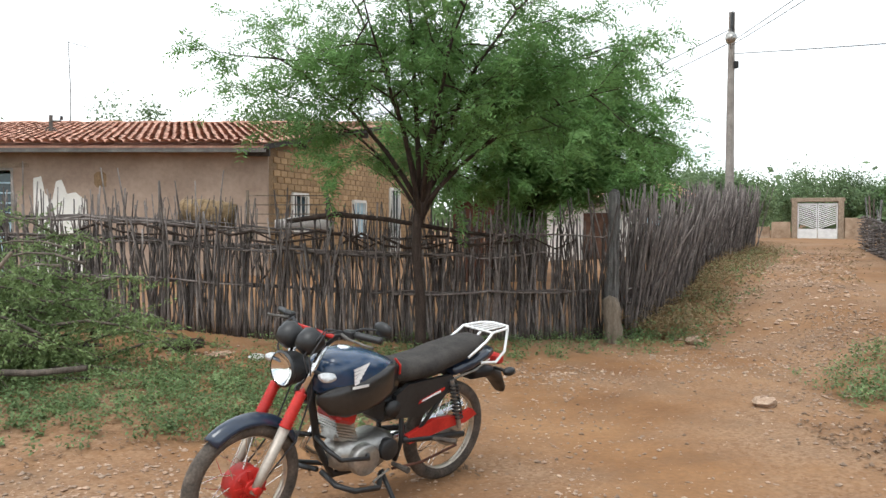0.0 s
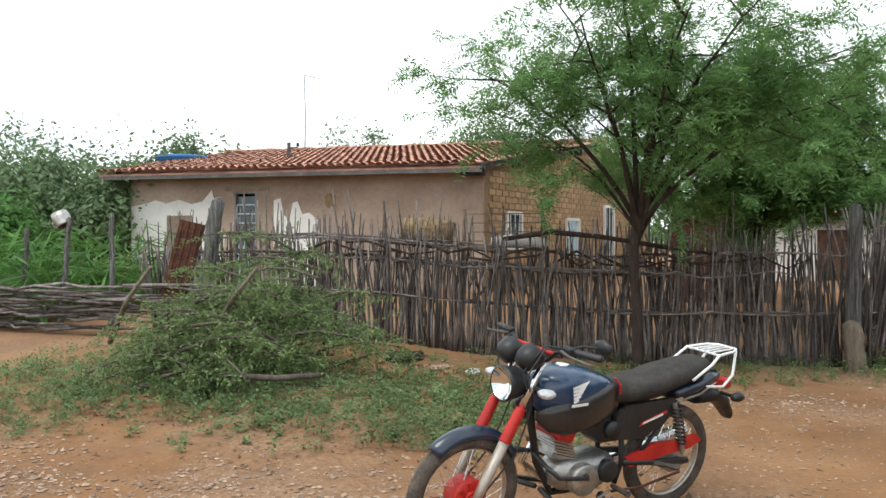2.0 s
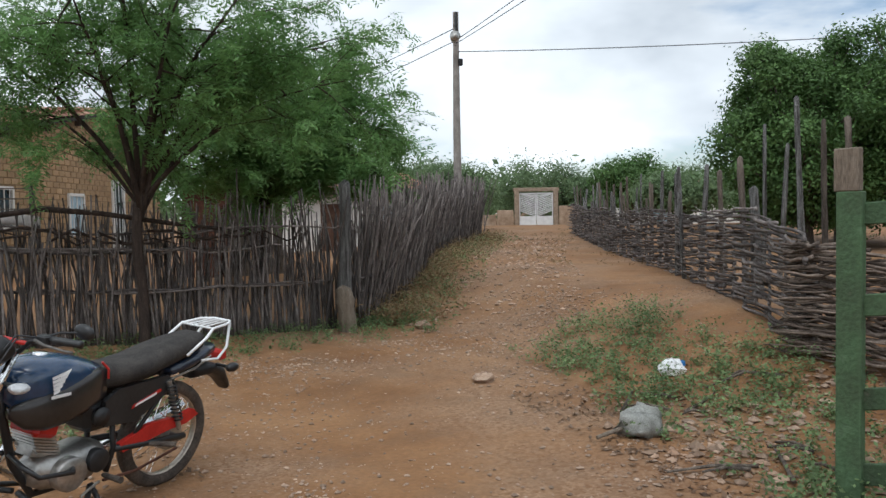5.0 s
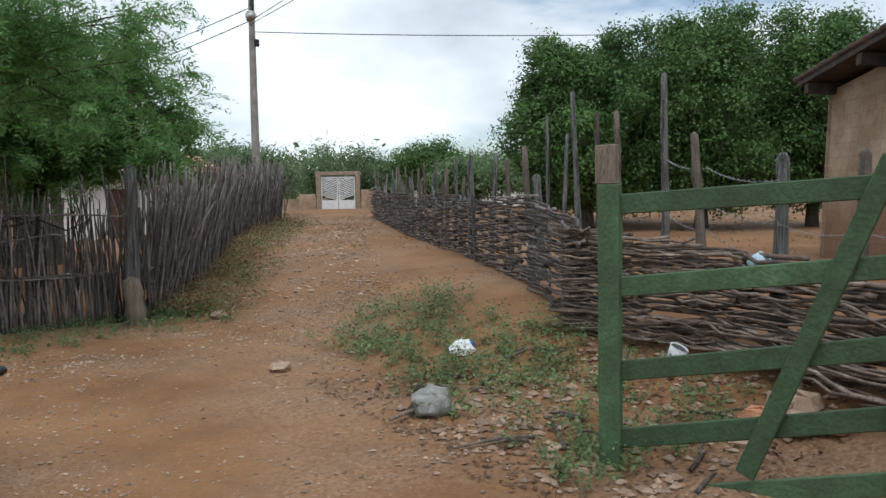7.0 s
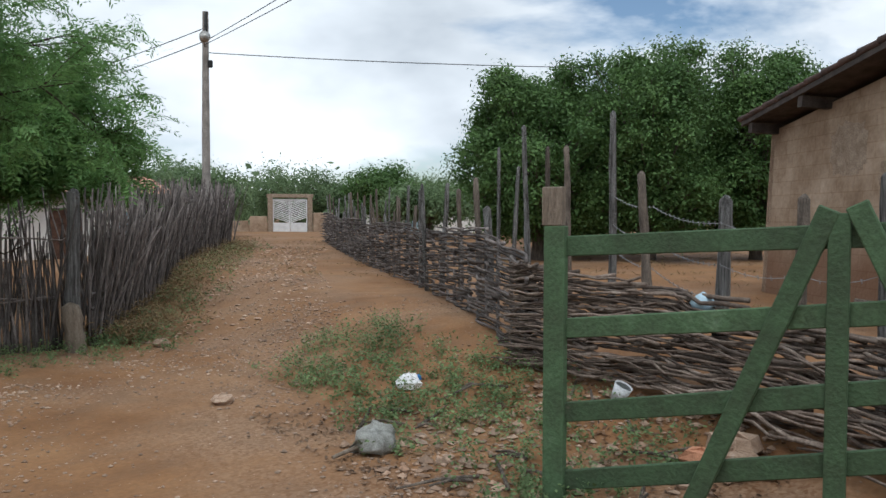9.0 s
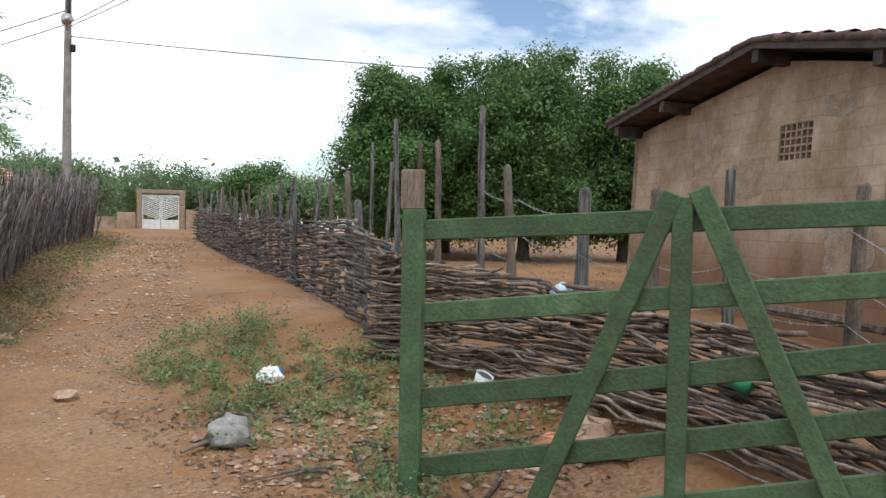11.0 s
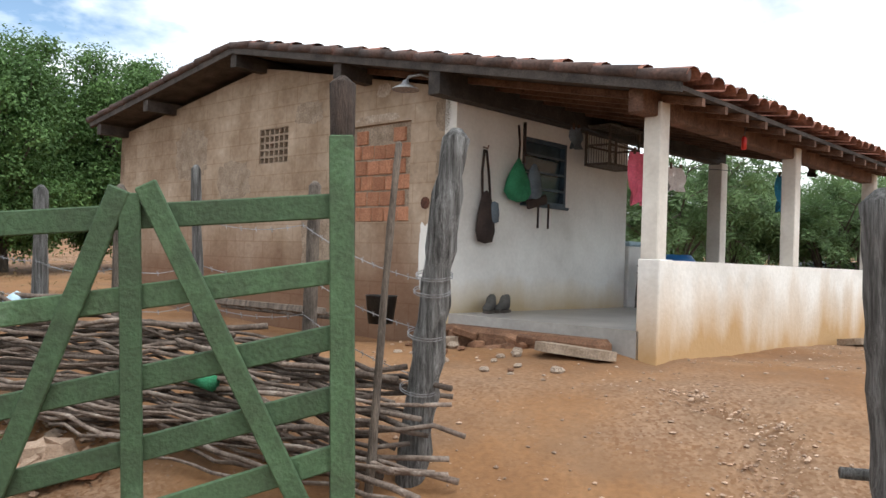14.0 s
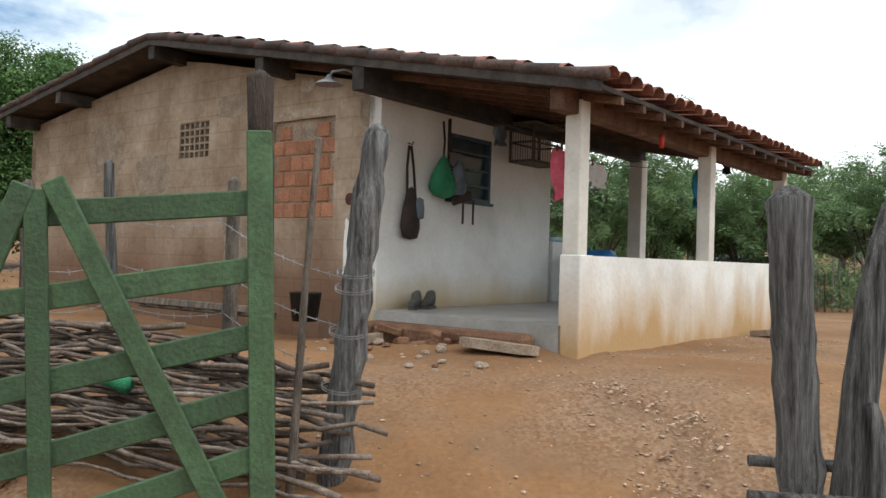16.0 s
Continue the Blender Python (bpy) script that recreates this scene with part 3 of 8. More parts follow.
def wall_strip(y0, y1, z0, z1):
    n = max(1, int((y1 - y0) / 0.6))
    top = [(y0 + (y1 - y0) * i / n) for i in range(n + 1)]
    poly = [(y0, z0), (y1, z0)] + [(y, (roof2(y) - 0.2) if z1 is None else z1) for y in reversed(top)]
    g.prism(poly, 0.15, YZ)


wall_strip(FRONT + 0.006, P0, -0.3, None)
wall_strip(P0, P1, -0.3, PB)
wall_strip(P0, P1, PT, None)
wall_strip(P1, V0, -0.3, None)
wall_strip(V0, V1, -0.3, VB)
wall_strip(V0, V1, VT, None)
wall_strip(V1, 9.05, -0.3, None)
gable_wall = part("gable_wall", weld(g), M["gable"], veranda_house, "bare patchy cement-rendered gable wall")
g = Geo()
g.box((0.25, (P0 + P1) / 2, (PB + PT) / 2), (0.12, P1 - P0 - 0.002, PT - PB - 0.002))
part("brick_backing", g, M["mortar"], veranda_house)
# vent block: a lattice
g = Geo()
for i in range(7):
    g.box((0.21, V0 + (V1 - V0) * i / 6, (VB + VT) / 2), (0.1, 0.024, VT - VB))
for i in range(6):
    g.box((0.212, (V0 + V1) / 2, VB + (VT - VB) * i / 5), (0.1, V1 - V0, 0.022))
part("vent_lattice", g, M["mortar"], veranda_house, "cement lattice vent block")
# black sheet behind the lattice, standing in for the shade inside the vent
g = Geo().box((0.285, (V0 + V1) / 2, (VB + VT) / 2), (0.02, V1 - V0 + 0.06, VT - VB + 0.06))
part("vent_back", g, M["black_plastic"], veranda_house)
# white front wall with its window
g = Geo()
WX0, WX1, WZ0, WZ1 = 1.19, 1.98, 1.87, 2.57


def front_strip(x0, x1, z0, z1):
    g.box(((x0 + x1) / 2, FRONT + 0.07, (z0 + z1) / 2), (x1 - x0, 0.15, z1 - z0))


front_strip(0.146, WX0, 0.4, 2.98)
front_strip(WX1, 3.3, 0.4, 2.98)
front_strip(WX0, WX1, 0.4, WZ0)
front_strip(WX0, WX1, WZ1, 2.98)
g.box((3.225, 3.0, 1.7), (0.15, 1.35, 2.9))
g.box((3.62, 3.58, 1.8), (0.55, 0.15, 2.9))
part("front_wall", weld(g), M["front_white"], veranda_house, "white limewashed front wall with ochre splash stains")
g = Geo().box((4.0, 6.2, 1.6), (0.15, 5.1, 3.1)).box((2.1, 9.0, 1.5), (3.9, 0.12, 2.9))
part("rear_wall", g, M["render_rough"], veranda_house)
win = thing("window", "dark blue iron louvre window with four panes", "window", H2 @ Matrix.Translation((0, FRONT, 0)))
g = Geo()
for x in (WX0 + 0.02, WX1 - 0.02):
    g.box((x, 0.03, (WZ0 + WZ1) / 2), (0.04, 0.08, WZ1 - WZ0))
for z in (WZ0 + 0.02, WZ1 - 0.02):
    g.box(((WX0 + WX1) / 2, 0.028, z), (WX1 - WX0, 0.08, 0.04))
for i in range(1, 4):
    g.box(((WX0 + WX1) / 2, 0.0, WZ0 + (WZ1 - WZ0) * i / 4), (WX1 - WX0 - 0.08, 0.05, 0.025), Matrix.Rotation(0.2, 3, "X").to_4x4())
part("window_frame", g, M["blue_iron"], win)
for i in range(4):
    h = (WZ1 - WZ0) / 4
    g = Geo().box(((WX0 + WX1) / 2, 0.05, WZ0 + h * (i + 0.5)), (WX1 - WX0 - 0.09, 0.008, h - 0.03), Matrix.Rotation(0.12, 3, "X").to_4x4())
    part("pane", g, M["glass"], win)
part("window_sill", Geo().box(((WX0 + WX1) / 2, -0.012, WZ0 - 0.012), (WX1 - WX0 + 0.06, 0.06, 0.03), bevel=0.006), M["blue_iron"], win)
win2 = thing("window", "tall grey iron louvre window in the recess", "window", H2 @ Matrix.Translation((3.62, 3.48, 0)))
g = Geo()
for x in (-0.2, 0.2):
    g.box((x, 0, 2.0), (0.035, 0.05, 0.95))
for i in range(6):
    g.box((0, -0.002, 1.53 + 0.94 * i / 5), (0.4, 0.05, 0.025))
part("window_frame", g, M["iron_dark"], win2)
part("pane", Geo().box((0, 0.012, 2.0), (0.38, 0.008, 0.92)), M["glass"], win2)
# roof deck, timbers and tiles
g = Geo()
slab_between(g, (-0.28, -0.32, roof2(-0.32) - 0.06), (ROOF_END - 0.1, -0.32, roof2(-0.32) - 0.06), (ROOF_END - 0.1, RIDGE, roof2(RIDGE) - 0.06), (-0.28, RIDGE, roof2(RIDGE) - 0.06), 0.035)
slab_between(g, (-0.28, RIDGE, roof2(RIDGE) - 0.06), (4.2, RIDGE, roof2(RIDGE) - 0.06), (4.2, BACK, roof2(BACK) - 0.06), (-0.28, BACK, roof2(BACK) - 0.06), 0.035)
roof = part("roof", g, M["dark_wood"], veranda_house, "roof of clay tiles on dark timber")
rng = random.Random(4)
g = Geo()
u, v = Vector((1, 0, 0)), Vector((0, 1, 0.196)).normalized()
tile_rows(g, Vector((-0.33, -0.4, roof2(-0.4) - 0.045)), u, v, ROOF_END + 0.33, 5.85, rng=rng, skip=1)
u2, v2 = Vector((-1, 0, 0)), Vector((0, -1, 0.144)).normalized()
tile_rows(g, Vector((4.25, BACK + 0.05, roof2(BACK + 0.05) - 0.045)), u2, v2, 4.6, 3.85, rng=rng)
part("roof_tiles", g, M["tile_old"], roof, "weathered clay barrel tiles", smooth=True, kind="stuff")
# edge tiles along the verge, lapping one over the next
g = Geo()
for i in range(15):
    y = -0.4 + i * 0.385
    g.tube([(-0.3, y, roof2(y) + 0.002), (-0.3, y + 0.42, roof2(y + 0.42) - 0.014)], [0.05, 0.041], 8)
for i in range(10):
    y = RIDGE + 0.02 + i * 0.38
    g.tube([(-0.3, y, roof2(y) - 0.014), (-0.3, y + 0.4, roof2(y + 0.4) + 0.002)], [0.041, 0.05], 8)
part("verge_tiles", g, M["tile_dark"], roof, smooth=True, kind="stuff")
for k in range(int((ROOF_END + 0.33) / 0.21)):
    g = Geo()
    barrel(g, Vector((-0.33 + 0.105 + k * 0.21, -0.4, roof2(-0.4) - 0.045)), u, v, u.cross(v), 0.21, 0.36, rng)
    part("tile", g, M["tile_old"], roof, smooth=True)
g = Geo()
slab_between(g, (-0.31, -0.35, roof2(-0.35) - 0.035), (-0.27, -0.35, roof2(-0.35) - 0.035), (-0.27, RIDGE, roof2(RIDGE) - 0.035), (-0.31, RIDGE, roof2(RIDGE) - 0.035), 0.085)
slab_between(g, (-0.31, RIDGE, roof2(RIDGE) - 0.035), (-0.27, RIDGE, roof2(RIDGE) - 0.035), (-0.27, BACK, roof2(BACK) - 0.035), (-0.31, BACK, roof2(BACK) - 0.035), 0.085)
part("verge_board", g, M["dark_wood"], roof, "grey-black verge board")
for y in (3.45, RIDGE, 7.5, 8.9):
    part("purlin", Geo().box((0.15, y, roof2(y) - 0.2), (0.86, 0.12, 0.15)), M["dark_wood"], roof)
part("wall_plate", Geo().box((2.7, FRONT - 0.12, roof2(FRONT - 0.12) - 0.22), (6.0, 0.14, 0.22)), M["dark_wood"], roof)
part("veranda_beam", Geo().box((2.78, 0.08, roof2(0.08) - 0.19), (5.9, 0.13, 0.19), bevel=0.01), M["brown_wood"], roof, "brown timber veranda beam")
for k in range(15):
    x = 0.1 + k * 0.395
    g = Geo()
    slab_between(g, (x - 0.025, -0.33, roof2(-0.33) - 0.1), (x + 0.025, -0.33, roof2(-0.33) - 0.1), (x + 0.025, 3.4, roof2(3.4) - 0.1), (x - 0.025, 3.4, roof2(3.4) - 0.1), 0.06)
    part("rafter", g, M["brown_wood"], roof)
# veranda: floor, half wall, columns
g = Geo().box((3.0, 1.11, 0.33), (5.9, 1.98, 0.84)).box((4.65, 2.78, 0.328), (2.6, 1.4, 0.84))
part("veranda_floor", g, M["cement"], veranda_house, "smooth grey cement veranda floor")
g = Geo()
g.box((3.1, 0.055, 0.5), (5.7, 0.16, 1.6))
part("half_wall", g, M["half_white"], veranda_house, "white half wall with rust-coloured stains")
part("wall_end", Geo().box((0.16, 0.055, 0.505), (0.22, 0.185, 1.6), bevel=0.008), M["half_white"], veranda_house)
COL = mat("column_paint", [(0.3, (0.52, 0.47, 0.41)), (0.7, (0.7, 0.66, 0.6))], scale=2, fine=30, bump=0.15, contrast=0.06)
for x, y in ((0.13, 0.06), (2.95, 0.06), (5.62, 0.06), (5.6, 2.05)):
    s = 0.145 if y < 1 else 0.2
    part("column", Geo().box((x, y, 1.905), (s, s, 1.21 if y < 1 else 1.7), bevel=0.008), COL, veranda_house)


# house behind the stick fence
H1 = frame_matrix((-3.63, 15.93, 0.0), (1.0, 0.015, 0.0), (-0.015, 1.0, 0.0))
SK = 0.3          # the side wall runs slightly askew
old_house = thing("old_house", "old low house with peeling beige render and clay tiles", "house", H1)


def sk(x, y, z):
    return (x + SK * y, y, z)


g = Geo()
DX0, DX1 = -5.58, -5.02


def h1_front(x0, x1, z0, z1):
    g.box(((x0 + x1) / 2, 0.5, (z0 + z1) / 2), (x1 - x0, 0.2, z1 - z0))


h1_front(-8.2, DX0, -0.2, 3.0)
h1_front(DX1, 0.04, -0.2, 3.0)
h1_front(DX0, DX1, 2.66, 3.0)
part("front_wall", g, M["render_h1"], old_house, "beige rendered wall with peeled white patches")
g = Geo().add([sk(-0.26, 0.6, -0.2), sk(-0.26, 10.8, -0.2), sk(-0.26, 10.8, 3.36), sk(-0.26, 6.4, 4.1), sk(-0.26, 0.6, 3.08),
               sk(-0.09, 0.4, -0.2), sk(-0.09, 10.8, -0.2), sk(-0.09, 10.8, 3.36), sk(-0.09, 6.4, 4.1), sk(-0.09, 0.4, 3.04)],
              [(0, 1, 2, 3, 4), (9, 8, 7, 6, 5), (0, 5, 6, 1), (1, 6, 7, 2), (2, 7, 8, 3), (3, 8, 9, 4), (4, 9, 5, 0)])
side_wall = part("side_wall", g, M["joint_h1"], old_house, "bare yellow-brown brick side wall")
g = Geo().box((-8.1, 5.6, 1.4), (0.2, 10.0, 3.2)).box((-2.65, 10.7, 1.4), (11.1, 0.2, 3.2))
part("rear_wall", g, M["render_h1"], old_house)
g = Geo()
E1 = 3.06
slab_between(g, (-8.7, -0.05, E1), (0.1, -0.05, E1), sk(0.1, 6.4, 4.2), (-9.2, 6.4, 4.2), 0.04)
slab_between(g, (-9.2, 6.4, 4.2), sk(0.1, 6.4, 4.2), sk(0.1, 11.2, 3.38), (-9.2, 11.2, 3.38), 0.04)
roof1 = part("roof", g, M["tile"], old_house, "clay tile roof with a sagging eave")
rng = random.Random(8)
g = Geo()
u, v = Vector((1, 0, 0)), Vector((SK * 6.45, 6.45, 1.14)).normalized()
for c in range(64):
    for r in range(1, 23):
        o = Vector((-11.0 + c * 0.175, -0.12, E1 + 0.02)) + v * (r * 0.3)
        if o.x > -8.75:
            barrel(g, o, u, v, u.cross(v).normalized(), 0.175, 0.3, rng)
part("roof_tiles", g, M["tile"], roof1, "weathered clay barrel tiles", smooth=True, kind="stuff")
for k in range(50):
    g = Geo()
    barrel(g, Vector((-8.65 + k * 0.175, -0.12, E1 + 0.02)), u, v, u.cross(v).normalized(), 0.175, 0.3, rng)
    part("tile", g, M["tile"], roof1, smooth=True)
g = Geo()
g.tube([(-9.2 + i * 0.38, 6.4, 4.26 + 0.015 * math.sin(i * 2.1)) for i in range(31)], 0.09, 8)
part("ridge_tiles", g, M["tile"], roof1, smooth=True)
g = Geo()
g.box((-4.3, -0.02, E1 - 0.07), (8.8, 0.05, 0.1))
part("eave_board", g, mat("grey_eave_board", [(0.3, (0.08, 0.075, 0.07)), (0.7, (0.2, 0.19, 0.18))], scale=3, fine=40, bump=0.3), roof1, "grey weathered eave board")
for k, y in enumerate((0.15, 1.7, 3.4, 5.1, 6.4)):
    z = E1 - 0.14 + 1.14 * y / 6.45
    part("purlin", Geo().box(sk(-0.15, y, z), (0.5, 0.1, 0.14)), M["dark_wood"], roof1)
g = Geo()
slab_between(g, sk(0.08, -0.05, E1 + 0.03), sk(0.12, -0.05, E1 + 0.03), sk(0.12, 6.4, 4.23), sk(0.08, 6.4, 4.23), 0.1)
part("verge_board", g, M["dark_wood"], roof1)


# ---- fences ----
def stick_pts(rng, L, bend=0.04, segs=6, fork=0.0):
    x = y = 0.0
    pts = []
    dx, dy = rng.uniform(-bend, bend), rng.uniform(-bend, bend)
    for i in range(segs + 1):
        pts.append((x, y, L * i / segs))
        dx += rng.uniform(-bend, bend)
        dy += rng.uniform(-bend, bend)
        x, y = x + dx * L / segs, y + dy * L / segs
    return pts


rng = random.Random(12)
stick_meshes = []
for k in range(26):
    gg = Geo()
    L = rng.uniform(1.5, 1.95)
    p = stick_pts(rng, L, 0.06)
    r0 = rng.uniform(0.013, 0.024)
    gg.tube(p, [r0 * (1 - 0.5 * i / 6) * rng.uniform(0.9, 1.12) for i in range(7)], 6)
    if k % 3 == 0:
        q = p[4]
        gg.tube([q, (q[0] + rng.uniform(-0.12, 0.12), q[1] + 0.02, q[2] + 0.2), (q[0] + rng.uniform(-0.16, 0.16), q[1] + 0.03, q[2] + 0.42)], [r0 * 0.6, r0 * 0.5, r0 * 0.3], 5)
    stick_meshes.append(gg.mesh("stick", M["stick"], True))


def fence_line(pts, t):
    """Point and direction at the share t of a polyline."""
    seg = [(Vector(b) - Vector(a)).length for a, b in zip(pts, pts[1:])]
    d = t * sum(seg)
    for (a, b), s in zip(zip(pts, pts[1:]), seg):
        if d <= s or b is pts[-1]:
            return Vector(a).lerp(Vector(b), min(d / s, 1.0)), (Vector(b) - Vector(a)).normalized()
        d -= s


front_line = [(-6.6, 9.6), (-5.2, 9.9), (-2.2, 9.95), (0.6, 10.3), (2.1, 10.55)]
stick_fence = thing("stick_fence", "dense upright stick fence, grey and weathered, bound with twigs", "fence")
for k in range(296):
    t = (k + rng.uniform(-0.4, 0.4)) / 296
    p, d = fence_line(front_line, min(max(t, 0), 1))
    off = rng.uniform(-0.035, 0.035)
    x, y = p.x - d.y * off, p.y + d.x * off
    low = 0.84 + 0.16 * smooth01((t - 0.02) / 0.1)
    s = (rng.uniform(0.7, 0.84) if rng.random() < 0.58 else rng.uniform(0.84, 1.1)) * float(low)
    lean = rng.gauss(0, 2.2)
    piece("stick", stick_meshes[rng.randrange(26)], stick_fence, pose(x, y, gz(x, y) - 0.06, rng.gauss(0, 1.5), lean, rng.uniform(0, 360)) @ Matrix.Diagonal((1, 1, s, 1)))
g = Geo()
for k in range(430):
    p, d = fence_line(front_line, rng.random())
    off = rng.uniform(0.0, 0.09)
    x, y = p.x - d.y * off, p.y + d.x * off
    R = pose(x, y, gz(x, y) - 0.05, rng.gauss(0, 2), rng.gauss(0, 3.5), 0)
    r0 = rng.uniform(0.009, 0.017)
    g.tube([R @ Vector(q) for q in stick_pts(rng, rng.uniform(1.1, 1.75), 0.07, 6)], [r0 * (1 - 0.5 * i / 6) for i in range(7)], 5)
part("stick_rest", g, M["stick_mass"], stick_fence, kind="stuff", smooth=True)
# horizontal binding rods
for z0, n, spread in ((0.62, 7, 0.03), (1.08, 10, 0.05), (1.3, 6, 0.05)):
    for k in range(n * 2):
        t0 = rng.uniform(0, 0.75)
        L = rng.uniform(0.18, 0.34)
        side = rng.choice((-0.06, 0.06))
        gg, pp = Geo(), []
        for i in range(7):
            p, d = fence_line(front_line, min(t0 + L * i / 6, 1))
            pp.append((p.x - d.y * side, p.y + d.x * side - 0.01, gz(p.x, p.y) + z0 + rng.uniform(-spread, spread)))
        gg.tube(pp, [0.011, 0.013, 0.013, 0.012, 0.011, 0.009, 0.006], 6)
        part("binding_rod", gg, M["stick"], stick_fence, smooth=True)

side_line = [(2.25, 10.6), (3.35, 12.75), (5.25, 17.4), (7.0, 21.0), (9.1, 24.6)]
lane_fence = thing("stick_fence", "leaning tangled stick fence of dark twigs along the lane", "fence")
g = Geo()
lane_count = 0
for k in range(820):
    t = rng.random() ** 1.15
    p, d = fence_line(side_line, t)
    off = rng.uniform(-0.09, 0.16)
    x, y = p.x + d.y * off, p.y - d.x * off
    L = rng.uniform(1.35, 2.05)
    R = pose(x, y, gz(x, y) - 0.05, rng.gauss(0, 6), rng.gauss(1, 6), rng.uniform(0, 360) * 0.1)
    r0 = rng.uniform(0.012, 0.024)
    pts = [R @ Vector(q) for q in stick_pts(rng, L, 0.07, 5)]
    rr = [r0 * (1 - 0.55 * i / 5) for i in range(6)]
    if t < 0.36 and lane_count < 295:
        part("stick", Geo().tube(pts, rr, 5), M["stick"], lane_fence, smooth=True)
        lane_count += 1
    else:
        g.tube(pts, rr, 5)
for k in range(60):
    t0 = rng.random() * 0.85
    z0 = rng.choice((0.6, 1.1, 1.4)) + rng.uniform(-0.1, 0.1)
    pp = []
    for i in range(5):
        p, d = fence_line(side_line, min(t0 + 0.13 * i / 4, 1))
        pp.append((p.x + d.y * 0.1, p.y - d.x * 0.1, gz(p.x, p.y) + z0 + rng.uniform(-0.08, 0.08)))
    g.tube(pp, [0.016, 0.016, 0.015, 0.013, 0.01], 5)
part("stick_rest", g, M["stick_mass"], lane_fence, kind="stuff", smooth=True)


def post(name, label, x, y, h, r, rng, material, lean=(0, 0), z=None, n=9, wob=0.12, group="", base_extra=0.12, tip=0.75, segs=9):
    """A rough trunk set upright in the ground."""
    z = gz(x, y) if z is None else z
    ob = thing(name, label, "post", pose(x, y, z - base_extra), group=group)
    g = Geo()
    pts, rad = [], []
    bx, by = rng.uniform(-0.02, 0.02), rng.uniform(-0.02, 0.02)
    H = h + base_extra
    for i in range(segs + 1):
        f = i / segs
        pts.append((lean[0] * f + bx * math.sin(f * 5), lean[1] * f + by * math.sin(f * 4 + 1), H * f))
        rad.append(r * (1 - (1 - tip) * f) * rng.uniform(0.92, 1.08))
    pts.append((pts[-1][0] + r * 0.2, pts[-1][1], H + r * 0.5))
    rad.append(r * tip * 0.45)
    g.tube(pts, rad, n, wob=wob, rng=rng)
    part("trunk", g, material, ob, smooth=True)
    return ob


rng = random.Random(21)
post("fence_post", "thick grey corner post of the stick fence", 2.13, 10.45, 1.85, 0.095, rng, M["grey_wood"])
post("fence_post", "short pale barkless stub beside the corner post", 2.1, 10.3, 0.5, 0.115, rng, M["bare_wood"], tip=0.95)
post("fence_post", "leaning thick grey post beside a rusty sheet", -5.9, 9.5, 1.75, 0.11, rng, M["grey_wood"], lean=(0.35, 0))

# woven fence
weave_far = [(5.05, 5.6), (5.62, 6.9), (6.6, 9.0), (7.75, 11.85), (9.53, 16.7), (12.75, 25.4)]
weave_near = [(4.8, 0.95), (5.05, 2.4), (5.2, 4.2), (5.05, 5.6)]
woven_fence = thing("woven_fence", "low fence of horizontally woven dark sticks", "fence")
g = Geo()


def weave_stick(pts, t0, L, z0, rng, wave, r0):
    pp = []
    n = max(5, int(L / 0.16))
    tot = sum((Vector(b) - Vector(a)).length for a, b in zip(pts, pts[1:]))
    ph = rng.choice((0, math.pi))
    tilt = rng.gauss(0, 0.03)
    for i in range(n + 1):
        t = t0 + (L * i / n) / tot
        p, d = fence_line(pts, min(max(t, 0), 1))
        over = max(0.0, t - 1) * tot - max(0.0, -t) * tot
        p = p + d * over
        o = wave * math.sin(ph + (t * tot) * math.pi / 0.5)
        pp.append((p.x - d.y * o, p.y + d.x * o, gz(p.x, p.y) + z0 + tilt * (i / n - 0.5) * L + rng.uniform(-0.012, 0.012)))
    return pp, [r0 * (1 - 0.5 * i / n) for i in range(n + 1)]


tot_far = 21.9
weave_count = 0
for row in range(30):
    s = rng.uniform(-0.25, 0)
    while s < tot_far:
        L = rng.uniform(1.2, 2.2)
        frac = max(s, 0) / tot_far
        top = 0.96 + 0.05 * math.sin(s)
        pp, rr = weave_stick(weave_far, s / tot_far, L, 0.02 + top * row / 29, rng, 0.055, rng.uniform(0.015, 0.024))
        if s < 6.5 and weave_count < 295:
            part("stick", Geo().tube(pp, rr, 5), M["stick"], woven_fence, smooth=True)
            weave_count += 1
        else:
            g.tube(pp, rr, 5)
        s += L * rng.uniform(0.72, 0.95)
part("stick_rest", g, M["stick_mass"], woven_fence, kind="stuff", smooth=True)
near_weave = thing("woven_fence", "collapsing woven fence of long loose sticks by the gate", "fence")
tot_near = 4.75
count = 0
for row in range(24):
    s = rng.uniform(-0.3, 0.12)
    while s < tot_near and count < 290:
        L = min(rng.uniform(1.1, 2.4), tot_near + 0.15 - s)
        f = max(s, 0) / tot_near
        top = 0.5 + 0.42 * f
        gg = Geo()
        pp, rr = weave_stick(weave_near, s / tot_near, L, 0.03 + top * row / 23, rng, 0.07, rng.uniform(0.011, 0.02))
        out = (1 - row / 23) * (1 - f) * rng.uniform(0.1, 0.75) + rng.uniform(-0.06, 0.06)
        pp = [(x - out * 0.9, y, z + rng.uniform(-0.02, 0.02)) for x, y, z in pp]
        gg.tube(pp, rr, 6)
        part("stick", gg, M["stick_brown"], near_weave, smooth=True)
        count += 1
        s += L * rng.uniform(0.22, 0.42)

